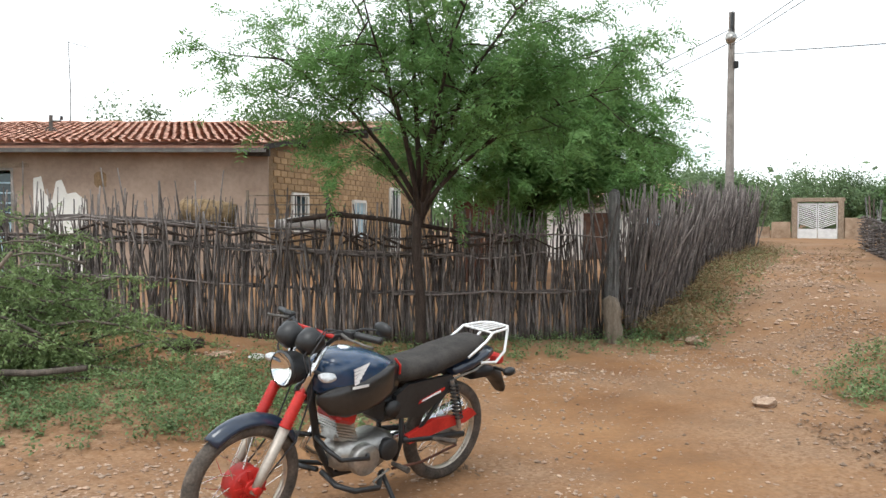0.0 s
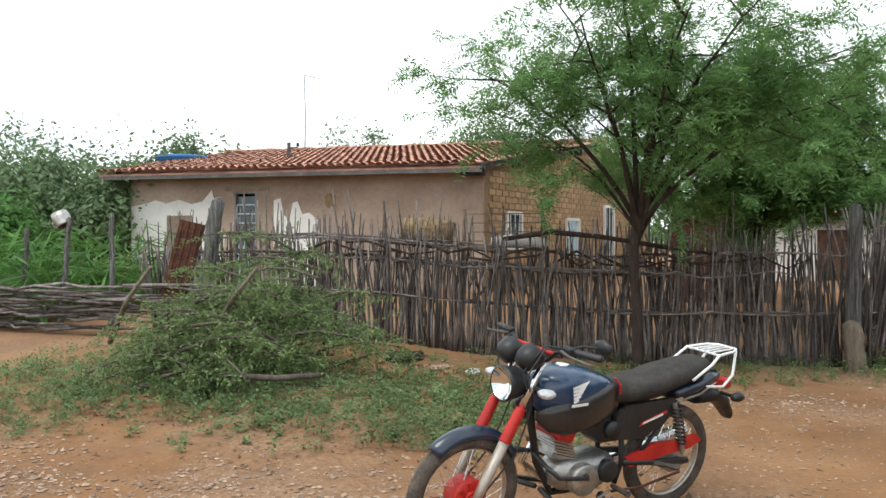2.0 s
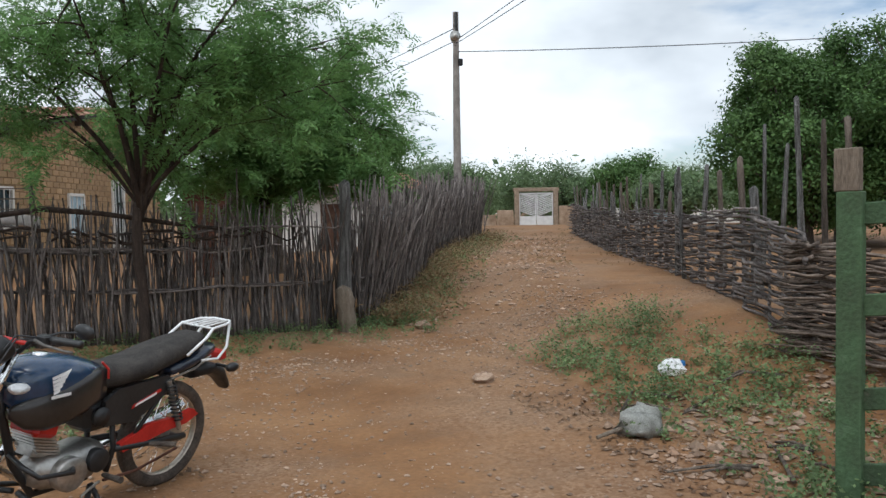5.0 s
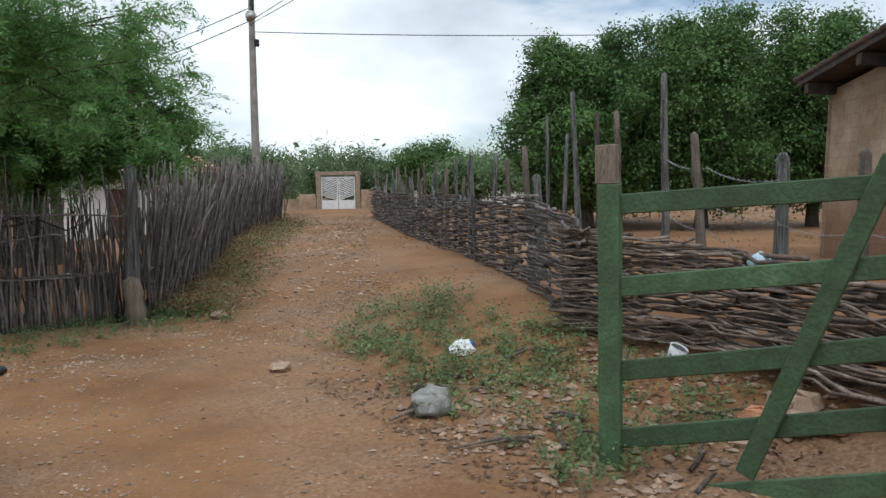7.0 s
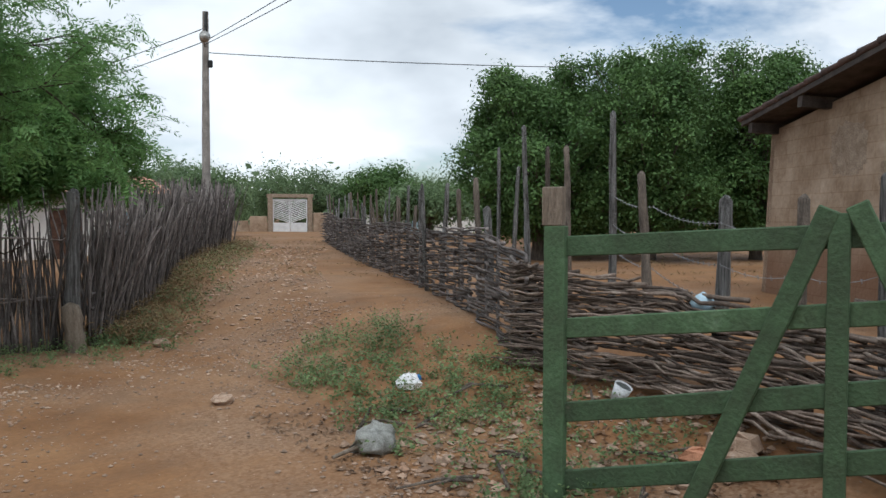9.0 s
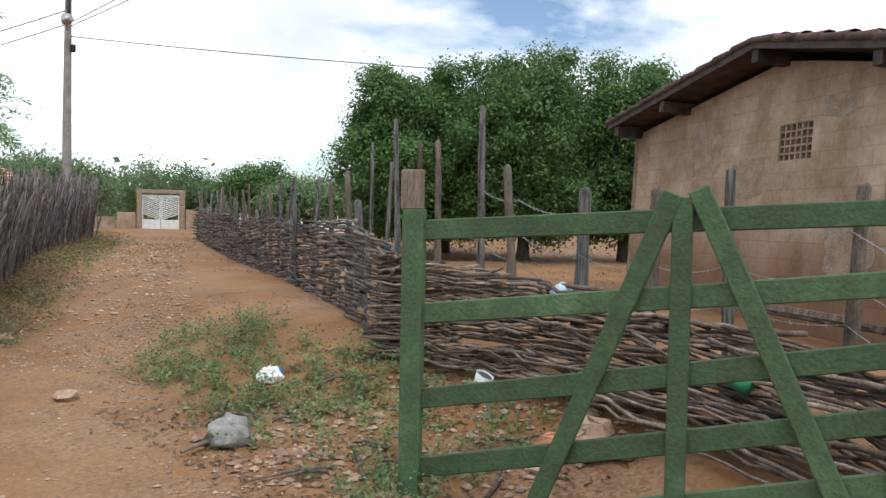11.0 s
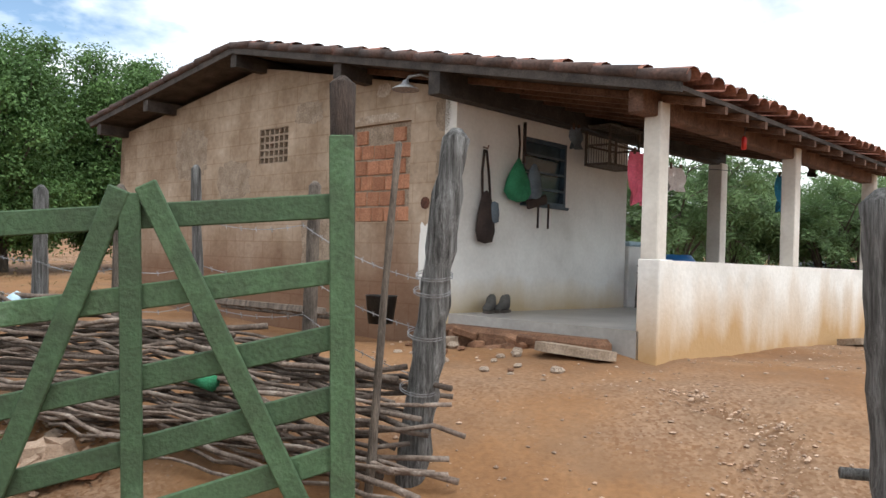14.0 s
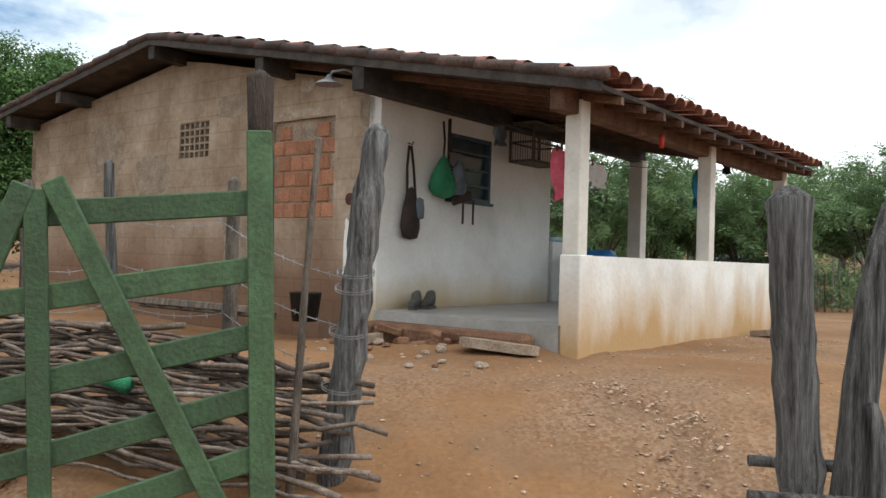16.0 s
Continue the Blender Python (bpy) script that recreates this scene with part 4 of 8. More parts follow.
# ---- gate ----
gate = thing("farm_gate", "green painted five-bar wooden farm gate, open and worn", "gate")
GA, GB = Vector((3.45, 3.45, 0)), Vector((4.17, 1.13, 0))
gd = (GB - GA).normalized()
gn = Vector((gd.y, -gd.x, 0))       # towards the lane
if gn.x > 0:
    gn = -gn
GM = Matrix((gd, gn, Vector((0, 0, 1)))).transposed().to_4x4()
GM.translation = GA
GL = (GB - GA).length
gate.matrix_world = GM


def board(a, b, w, t, y, material=None, name="rail", label="", bev=0.006):
    a, b = Vector((a[0], y, a[1])), Vector((b[0], y, b[1]))
    d = (b - a).normalized()
    rot = Matrix((d, Vector((0, 1, 0)), d.cross(Vector((0, 1, 0))))).transposed().to_4x4()
    return part(name, Geo().box((a + b) / 2, ((b - a).length, t, w), rot, bevel=bev), material or M["green_wood"], gate, label)


part("stile", Geo().box((0.02, 0.012, 0.74), (0.135, 0.05, 1.74), bevel=0.006), M["green_wood"], gate, "latch stile with green paint")
part("stile_top", Geo().box((0.005, 0.012, 1.72), (0.132, 0.048, 0.22), bevel=0.006), M["bare_wood"], gate, "bare worn top of the stile")
part("stile", Geo().box((GL, 0.012, 0.94), (0.11, 0.055, 2.0), bevel=0.006), M["green_wood"], gate)
for za, zb in ((1.495, 1.625), (1.03, 1.33), (0.55, 1.035), (0.16, 0.76), (-0.2, 0.49)):
    board((0.05, za), (GL - 0.03, zb), 0.112, 0.028, -0.006)
part("stile", Geo().box((1.5, 0.03, 0.93), (0.095, 0.026, 1.5), bevel=0.005), M["green_wood"], gate, "middle upright")
board((0.8, 0.12), (1.46, 1.7), 0.1, 0.026, 0.034, name="brace")
board((2.28, 0.2), (1.57, 1.72), 0.1, 0.026, 0.036, name="brace")
rng = random.Random(33)
hx, hy = 4.22, 1.15
post("gate_post", "dark bark gate post behind the gate's hinge stile", hx, hy, 2.18 - gz(hx, hy), 0.058, rng, M["bark"], tip=0.95, wob=0.06)
post("gate_post", "twisted thick grey gate post wound with wire", 4.7, 1.0, 1.98 - gz(4.7, 1.0), 0.085, rng, M["grey_wood"], lean=(0.06, -0.27), wob=0.16, n=14, segs=20, tip=0.8)


# ---- trees ----
def unit(q):
    return q / np.maximum(np.linalg.norm(q, axis=-1, keepdims=True), 1e-9)


def feather_tree(name, label, x, y, limbs, trunk_h, trunk_r, seed, leaf, bark, twigs=7, fronds=11, frond=0.2, droop=0.25, group="", lean=(0, 0), sub=6, wander=0.5, pinna=0.05):
    """A fine-leaved tree: limbs, side branches and arching twigs that carry feathery divided leaves."""
    rng, rs = random.Random(seed), np.random.RandomState(seed)
    ob = thing(name, label, "tree", pose(x, y, gz(x, y)), group=group)
    g = Geo()
    base = [Vector((lean[0] * f + 0.03 * math.sin(f * 7), lean[1] * f + 0.02 * math.sin(f * 5), trunk_h * f - 0.12 * (f == 0))) for f in (0, 0.12, 0.35, 0.6, 0.8, 1)]
    g.tube(base, [trunk_r * k for k in (1.35, 1.1, 1.0, 0.95, 0.95, 1.0)], 9, wob=0.07, rng=rng)
    top = base[-1]
    F0, FD = [], []

    def arch(s, d, L, n, sag, shake):
        pts, p, d = [s.copy()], s.copy(), d.normalized()
        for i in range(n):
            d = (d + Vector((rng.gauss(0, shake), rng.gauss(0, shake), rng.gauss(0, shake) - sag * (i + 1) / n))).normalized()
            p = p + d * (L / n)
            pts.append(p.copy())
        return pts

    for ex, ey, ez, weight in limbs:
        end = Vector((ex, ey, ez))
        start = top - Vector((0, 0, rng.uniform(0, 0.25) * min(trunk_h, 1.5)))
        d = end - start
        L = d.length
        rise = Vector((d.x * 0.75, d.y * 0.75, max(d.z, 0.2) + 0.35 * L))
        pts = []
        for k in range(9):
            f = k / 8
            c = start + rise * 0.5
            q = start * (1 - f) ** 2 + c * 2 * f * (1 - f) + end * f * f
            pts.append(q + Vector((rng.gauss(0, 0.03), rng.gauss(0, 0.03), rng.gauss(0, 0.03))) * L * 0.25 * f)
        r0 = (0.012 + trunk_r * 0.4) * weight
        g.tube(pts, [r0 * (1 - 0.85 * k / 8) for k in range(9)], 6)
        for j in range(int(sub * weight + 0.5)):
            f = 0.34 + 0.66 * (j + rng.random()) / max(1, int(sub * weight + 0.5))
            i = min(8, int(f * 8))
            along = (pts[min(8, i + 1)] - pts[max(0, i - 1)]).normalized()
            out = Vector((rng.gauss(0, 1), rng.gauss(0, 1), rng.gauss(0.05, 0.45))).normalized()
            bl = L * rng.uniform(0.28, 0.48) * (1.15 - 0.5 * f)
            br = arch(pts[i], along * 0.55 + out, bl, 5, droop * 0.5, 0.12)
            rb = r0 * 0.36
            g.tube(br, [rb * (1 - 0.8 * k / 5) for k in range(6)], 5)
            for m in range(twigs):
                k = 1 + int(4.99 * (m + rng.random()) / twigs)
                bd = (br[k] - br[k - 1]).normalized()
                td = bd * 0.7 + Vector((rng.gauss(0, wander), rng.gauss(0, wander), rng.gauss(-0.05, wander * 0.6)))
                tl = rng.uniform(0.35, 0.8) * (0.4 + 0.25 * L)
                tw = arch(br[k], td, tl, 5, droop, 0.1)
                g.tube(tw, [rb * 0.3, rb * 0.25, rb * 0.2, rb * 0.15, rb * 0.1, rb * 0.05], 3, caps=False)
                for n in range(fronds):
                    f5 = 4.99 * (0.08 + 0.92 * (n + rng.random()) / fronds)
                    q = int(f5)
                    c = tw[q].lerp(tw[q + 1], f5 - q)
                    fd = (tw[q + 1] - tw[q]).normalized() * 0.7 + Vector((rng.gauss(0, 0.6), rng.gauss(0, 0.6), rng.gauss(-0.12, 0.4)))
                    F0.append(c[:])
                    FD.append(fd.normalized()[:])
    part("trunk", g, bark, ob, smooth=True)
    # each frond: a short stalk with pairs of narrow pinnae lying in one plane
    F0, FD = np.array(F0), np.array(FD)
    n = len(F0)
    up = unit(rs.normal(size=(n, 3)) * 0.45 + np.array([0, 0, 1]))
    side = unit(np.cross(FD, up))
    nrm = np.cross(side, FD)
    L = frond * rs.uniform(0.6, 1.25, size=(n, 1))
    P, A, B = [], [], []
    pairs = 4
    for k in range(pairs):
        h = (k + 0.6) / pairs
        c = F0 + FD * L * h - np.array([0, 0, 1]) * L * 0.22 * h * h
        for sg in (-1, 1):
            a = unit(side * sg + FD * 0.55 + rs.normal(size=(n, 3)) * 0.16 + np.array([0, 0, -0.15]))
            hl = pinna * rs.uniform(0.7, 1.2, size=(n, 1)) * (1.15 - 0.5 * abs(h - 0.45))
            P.append(c + a * hl)
            A.append(a * hl)
            B.append(unit(np.cross(nrm, a)) * hl * 0.24)
    quads("crown", np.concatenate(P), np.concatenate(A), np.concatenate(B), leaf, ob)
    return ob


NEAR_LIMBS = ((-1.9, -0.3, 3.5, 1.0), (-1.1, 0.5, 4.6, 1.0), (-0.2, -0.4, 5.2, 1.0), (0.8, 0.3, 5.0, 1.0), (1.6, -0.4, 4.4, 1.0), (2.2, 0.4, 3.6, 1.0), (2.3, -0.4, 3.0, 0.9), (-1.8, 0.4, 3.1, 0.7), (0.6, -1.2, 3.9, 1.0), (-0.6, -1.1, 3.8, 1.0), (0.3, 1.3, 3.9, 0.9), (1.4, 0.1, 3.0, 0.6), (0.9, -0.3, 3.6, 0.7), (-0.95, -0.6, 2.25, 0.2))
feather_tree("mesquite_tree", "young feathery-leaved tree standing against the stick fence", -0.3, 9.75, NEAR_LIMBS, 1.8, 0.06, 5, M["mesquite"], M["bark"], sub=8, twigs=8, fronds=12, frond=0.17, droop=0.1, pinna=0.04)
BACK_LIMBS = ((-2.2, 0.0, 2.9, 0.9), (-1.2, -0.9, 3.6, 0.9), (0.2, 0.4, 4.2, 1.0), (1.3, -0.4, 4.0, 1.0), (2.0, 0.3, 3.4, 1.0), (2.3, -0.5, 2.8, 1.0), (2.3, 0.6, 2.4, 1.0), (0.8, -1.2, 2.9, 1.0), (-0.4, -1.4, 2.8, 0.8), (1.8, -0.9, 2.2, 0.9), (-1.6, -0.7, 2.2, 0.6), (0.5, -0.9, 2.5, 0.8), (1.2, -0.6, 3.0, 1.0))
feather_tree("mesquite_tree", "larger feathery tree with drooping branches behind the stick fence", 1.35, 14.4, BACK_LIMBS, 1.5, 0.13, 6, M["mesquite"], M["bark"], sub=9, twigs=8, fronds=12, frond=0.25, droop=0.12, pinna=0.06, wander=0.4)


def clump_tree(name, label, x, y, height, width, rng, leaf, bark, n=26, per=420, leaf_size=0.1, trunk_h=1.2, trunk_r=0.16, group="", depth=None, low=0.15, z=None, clump=1.0):
    """A dense round-headed tree: limbs carry many uneven clumps of leaves."""
    z = gz(x, y) if z is None else z
    ob = thing(name, label, "tree", pose(x, y, z), group=group)
    depth = depth or width
    g = Geo()
    g.tube([(0, 0, -0.2), (0.03, 0.02, trunk_h * 0.5), (0, 0, trunk_h)], [trunk_r * 1.25, trunk_r, trunk_r * 0.85], 8, wob=0.06, rng=rng)
    P, A, B = [], [], []
    ls = np.random.RandomState(rng.randrange(1 << 30))
    for i in range(n):
        az, ph = rng.uniform(0, 2 * math.pi), rng.uniform(low, 1.0)
        rad = math.sqrt(max(0.02, 1 - (2 * ph - 1) ** 2 * 0.85)) * rng.uniform(0.35, 1.0)
        c = Vector((math.cos(az) * rad * width / 2, math.sin(az) * rad * depth / 2, trunk_h + (height - trunk_h) * ph * rng.uniform(0.8, 1.0)))
        mid = Vector((c.x * 0.4, c.y * 0.4, trunk_h + (c.z - trunk_h) * 0.6))
        g.tube([(0, 0, trunk_h * 0.9), mid, c], [trunk_r * 0.5, trunk_r * 0.28, trunk_r * 0.08], 5)
        s = width * rng.uniform(0.1, 0.19) * clump
        out = unit(ls.normal(size=(per, 3)) + np.array([0, 0, 0.35]))
        q = out * (ls.uniform(0.35, 1.0, size=(per, 1)) ** 0.5) * np.array([s, s, s * 0.72])
        q = q + ls.normal(size=(per, 3)) * s * 0.36
        P.append(q + np.array(c))
        face = unit(out * 0.75 + ls.normal(size=(per, 3)) * 0.42 + np.array([0, 0, 0.35]))
        a = unit(np.cross(face, ls.normal(size=(per, 3))))
        b = np.cross(face, a)
        k = ls.uniform(0.6, 1.3, size=(per, 1)) * leaf_size
        A.append(a * k)
        B.append(b * k * 0.5)
    part("trunk", g, bark, ob, smooth=True)
    quads("crown", np.concatenate(P), np.concatenate(A), np.concatenate(B), leaf, ob)
    return ob


rng = random.Random(17)
# big dark trees behind the eastern house
for x, y, h, w in ((14.5, 16.4, 5.0, 4.3), (17.0, 14.8, 5.7, 4.6), (19.6, 13.4, 5.6, 4.3), (17.5, 18.5, 5.0, 5.0)):
    clump_tree("mango_tree", "big dense dark green tree behind the yard", x, y, h, w, rng, M["mango"], M["bark_grey"], n=240, per=420, leaf_size=0.05, trunk_h=0.7, low=0.0, clump=0.58, group="dark trees behind the yard")
# far trees beyond the lane and the houses
for x, y, h, w, lf in ((20.5, 35.0, 4.6, 4.4, "mango"), (15.2, 46.0, 4.6, 7.0, "far_leaf"), (21.5, 48.0, 5.6, 8.0, "far_leaf"), (26, 49, 4.2, 8, "far_leaf"), (12.0, 44.0, 4.4, 7.0, "far_leaf"), (10.2, 33.0, 3.9, 5.5, "far_leaf"), (7.5, 38.0, 4.0, 7.0, "far_leaf"), (3.0, 34.0, 3.6, 7.0, "mango"), (-8.0, 36, 8.9, 7.0, "far_leaf"), (-13.7, 36, 8.8, 6.6, "far_leaf"),
                       (30, 44, 4.0, 9.0, "far_leaf"), (25, 38, 3.2, 6.0, "mango"), (24, 30, 3.0, 6.0, "mango"), (30, 34, 3.6, 7.0, "far_leaf"), (18, 27, 2.6, 4.0, "far_leaf")):
    clump_tree("far_tree", "spreading green dry-country tree in the distance", x, y, h * 0.68, w * 0.8, rng, M[lf], M["bark_grey"], n=40, per=380, leaf_size=0.08, trunk_h=0.8, low=0.2, group="far trees")
# trees past the veranda, on lower ground
for x, y, h, w, lf in ((27, -13.5, 4.0, 5.0, "mango"), (33, -17.5, 6.0, 8.0, "yard_leaf"), (36, -11, 5.6, 9, "yard_leaf"), (26, -20, 5.0, 6, "yard_leaf"), (34, -24, 5.0, 8, "yard_leaf"), (36, -4, 5.4, 8, "yard_leaf"), (30, 2, 5.2, 8, "yard_leaf"), (40, -19, 5.0, 10, "mango"), (24, -24, 4, 6, "yard_leaf")):
    clump_tree("yard_tree", "light feathery tree beyond the yard fence", x, y, h * 0.85, w, rng, M[lf], M["bark_grey"], n=60, per=320, leaf_size=0.045, clump=0.75, trunk_h=1.2, low=0.1, group="trees beyond the yard")
for k, (x, y, w, h) in enumerate(((23.5, -4.6, 2.6, 3.9), (27.5, -9.2, 3.3, 4.6), (21.0, -0.8, 2.5, 4.2), (27.0, -6.2, 2.8, 4.4), (30.0, -16.0, 3.4, 5.4), (25.0, -2.4, 2.6, 4.2))):
    turn = random.Random(300 + k)
    limbs = [(math.cos(a) * w * q, math.sin(a) * w * q, h * z, 0.9) for a, q, z in [(2 * math.pi * i / 9 + turn.uniform(-0.3, 0.3), turn.uniform(0.35, 0.85), turn.uniform(0.62, 0.95)) for i in range(9)]]
    feather_tree("yard_tree", "light feathery tree with several thin stems beyond the yard", x, y, limbs, 0.9, 0.09, 310 + k, M["yard_leaf"], M["bark_grey"], sub=6, twigs=6, fronds=9, frond=0.34, droop=0.12, pinna=0.09, group="trees beyond the yard")
# greenery beside the old house
for x, y, h, w, lf in ((-13.8, 17.0, 3.7, 4.2, "far_leaf"), (-16.5, 15.2, 3.5, 5.0, "mango"), (-13.2, 13.4, 2.5, 2.6, "banana"), (-15.0, 11.6, 2.6, 3.0, "banana"), (-18, 20, 4.5, 8, "far_leaf"), (-12.8, 20.6, 4.4, 4.0, "far_leaf"), (-19, 13, 2.8, 6, "mango")):
    clump_tree("garden_tree", "lush green garden tree beside the old house", x, y, h * 0.78, w, rng, M[lf], M["bark_grey"], n=40, per=420, leaf_size=0.08, trunk_h=0.5, low=0.02, group="garden trees")
# distant scrub, all round
P, A, B = [], [], []
nr_ = np.random.RandomState(3)
for k in range(900):
    a = nr_.uniform(0, 2 * math.pi)
    d = 52 + 200 * nr_.uniform(0, 1) ** 1.6
    c = np.array([d * math.cos(a), d * math.sin(a), 0])
    c[2] = gz(c[0], c[1])
    s = nr_.uniform(1.6, 3.6)
    m = 160
    q = nr_.normal(size=(m, 3)) * np.array([s, s, s * 0.34]) * 0.6 + c + np.array([0, 0, s * 0.55])
    q[:, 2] = np.maximum(q[:, 2], c[2])
    ax_ = nr_.normal(size=(m, 3))
    ax_ /= np.linalg.norm(ax_, axis=1, keepdims=True)
    bx_ = np.cross(ax_, nr_.normal(size=(m, 3)))
    bx_ /= np.linalg.norm(bx_, axis=1, keepdims=True)
    P.append(q), A.append(ax_ * 0.3), B.append(bx_ * 0.18)
tagged(quads("scrub", np.concatenate(P), np.concatenate(A), np.concatenate(B), M["far_leaf"]), "low grey-green scrub on the far plain", "scrub", kind="stuff")


# ---- ground cover ----
def cover(name, label, category, n, region, leaf, size, per, height, rs, material_key=None, blade=0.4, clump=0.5):
    """Low plants scattered where the region function accepts a place."""
    P, A, B = [], [], []
    while len(P) < n:
        x, y = region(rs)
        if x is None:
            continue
        z = gz(x, y)
        hgt = height * rs.uniform(0.4, 1.15)
        rad = clump * rs.uniform(0.4, 1.1) * height
        m = per
        t = rs.uniform(0.1, 1, size=(m, 1))
        q = np.concatenate([rs.normal(size=(m, 2)) * rad * (0.3 + t), t * hgt], 1) + np.array([x, y, z])
        a = rs.normal(size=(m, 3)) * np.array([1, 1, 0.5])
        a /= np.linalg.norm(a, axis=1, keepdims=True)
        b = np.cross(a, rs.normal(size=(m, 3)) * 0.5 + np.array([0, 0, 1]))
        b /= np.linalg.norm(b, axis=1, keepdims=True)
        k = size * rs.uniform(0.6, 1.3, size=(m, 1))
        P.append(q), A.append(a * k), B.append(b * k * blade)
    return tagged(quads(name, np.concatenate(P), np.concatenate(A), np.concatenate(B), leaf), label, category, kind="stuff")


def patch(x0, x1, y0, y1, keep, seed_z):
    def pick(rs):
        x, y = rs.uniform(x0, x1), rs.uniform(y0, y1)
        return (x, y) if keep(x, y) * (0.35 + 1.3 * max(0, noise.noise((x * 0.8, y * 0.8, seed_z)) + 0.25)) > rs.uniform() else (None, None)
    return pick


rs = np.random.RandomState(11)
cover("weeds", "low green weeds in front of the stick fence", "weeds", 1150, patch(-6.8, 0.4, 4.9, 9.6, lambda x, y: float(smooth01((y - 5.2 - 0.14 * (x + 3)) / 1.2) * (1 - 0.9 * smooth01((y - 7.5) / 1.1)) * (1 - smooth01((x + 0.9) / 1.2))), 3), M["weed"], 0.015, 44, 0.17, rs, blade=0.6, clump=0.42)
cover("weeds", "low green weeds beside the woven fence", "weeds", 430, patch(3.0, 5.3, 3.2, 8.6, lambda x, y: float(smooth01((x - 2.6 - 0.18 * (y - 4)) / 0.7) * (1 - smooth01((x - 4.6 - 0.12 * (y - 5)) / 0.5))), 7), M["weed"], 0.016, 40, 0.2, rs, blade=0.6, clump=0.36)
cover("weeds", "sparse weeds along the foot of the fences", "weeds", 330, patch(-1.0, 3.4, 8.6, 10.6, lambda x, y: 0.5 * float(smooth01((y - 8.4 - 0.3 * x) / 0.6)), 9), M["weed"], 0.015, 26, 0.14, rs, blade=0.6, clump=0.4)


def lane_edge(rs):
    t = rs.uniform() ** 1.3
    p, d = fence_line(side_line, t)
    off = abs(rs.normal()) * 0.55 + 0.05
    if off > 1.4:
        return None, None
    return p.x + d.y * off, p.y - d.x * off


cover("dry_grass", "dry brown grass and weeds along the lane fence", "grass", 900, lane_edge, M["grass_dry"], 0.04, 22, 0.32, rs, blade=0.16, clump=0.4)
cover("weeds", "straggling weeds along the lane", "weeds", 520, lane_edge, M["weed"], 0.024, 16, 0.2, rs, blade=0.6)


def yard_green(rs):
    a, d = rs.uniform(-0.85, 0.25), rs.uniform(21, 46)
    return d * math.cos(a), d * math.sin(a)


cover("grass", "green growth beyond the yard fence", "grass", 900, yard_green, M["yard_leaf"], 0.09, 70, 0.9, rs)


def east_field(rs):
    return rs.uniform(7.0, 30), rs.uniform(6, 30)


cover("grass", "thin dry grass in the fenced field", "grass", 900, east_field, M["grass_dry"], 0.05, 14, 0.1, rs, blade=0.15, clump=2.0)


def garden(rs):
    return rs.uniform(-16, -8.6), rs.uniform(9.5, 14)


cover("tall_grass", "tall green cane grass beside the old house", "grass", 260, garden, M["banana"], 0.3, 30, 1.3, rs, blade=0.07, clump=0.3)


# brown leaf and bark litter lying flat
def litter(name, label, n, region, size, rs):
    P = []
    while len(P) < n:
        x, y = region(rs)
        if x is not None:
            P.append((x, y, gz(x, y) + BUMP(x, y) + 0.006 + 0.012 * rs.uniform()))
    P = np.array(P)
    face = unit(rs.normal(size=(n, 3)) * 0.3 + np.array([0, 0, 1]))
    a = unit(np.cross(face, rs.normal(size=(n, 3))))
    k = size * rs.uniform(0.5, 1.5, size=(n, 1))
    return tagged(quads(name, P, a * k, np.cross(face, a) * k * rs.uniform(0.12, 0.5, size=(n, 1)), M["litter"]), label, "litter", kind="stuff")


def by_gate(rs):
    return rs.uniform(2.7, 5.0), rs.uniform(2.6, 6.4)


def under_weeds(rs):
    x, y = rs.uniform(-6.5, 0.3), rs.uniform(5.0, 9.4)
    return (x, y) if noise.noise((x * 0.7, y * 0.7, 44)) + 0.35 > rs.uniform() else (None, None)


litter("leaf_litter", "dry brown leaves and bark scraps by the gate", 3800, by_gate, 0.024, rs)
litter("leaf_litter", "dry brown leaves and straw among the weeds", 4200, under_weeds, 0.022, rs)


# stones strewn over the ground
def stones(name, label, n, region, smin, smax, rs):
    V, Fc = [], []
    base = np.array([(0, 0, 1), (0.9, 0, 0.25), (0.3, 0.85, 0.3), (-0.75, 0.5, 0.2), (-0.7, -0.55, 0.3), (0.3, -0.9, 0.2), (0.6, 0.1, -0.7), (-0.5, 0.0, -0.7)])
    faces = [(0, 1, 2), (0, 2, 3), (0, 3, 4), (0, 4, 5), (0, 5, 1), (1, 6, 2), (2, 6, 7, 3), (3, 7, 4), (4, 7, 6, 5), (5, 6, 1)]
    k = 0
    while k < n:
        x, y = region(rs)
        if x is None:
            continue
        s = smin + (smax - smin) * rs.uniform() ** 3
        a = rs.uniform(0, 6.28)
        q = base * rs.uniform(0.65, 1.25, size=base.shape) * np.array([s, s * rs.uniform(0.6, 1), s * rs.uniform(0.35, 0.7)])
        R = np.array([[math.cos(a), -math.sin(a), 0], [math.sin(a), math.cos(a), 0], [0, 0, 1]])
        V.append(q @ R.T + np.array([x, y, gz(x, y) + BUMP(x, y) + 0.1 * s]))
        Fc += [tuple(i + 8 * k for i in f) for f in faces]
        k += 1
    me = bpy.data.meshes.new(name)
    me.from_pydata(np.concatenate(V).tolist(), [], Fc)
    me.materials.append(M["stone"])
    return tagged(new(name, me), label, "gravel", kind="stuff")


def anywhere(rs):
    x, y = rs.uniform(-6, 6.5), rs.uniform(2.2, 10.5)
    return (x, y) if noise.noise((x * 0.6, y * 0.6, 4)) + 0.28 > rs.uniform(0, 0.9) else (None, None)


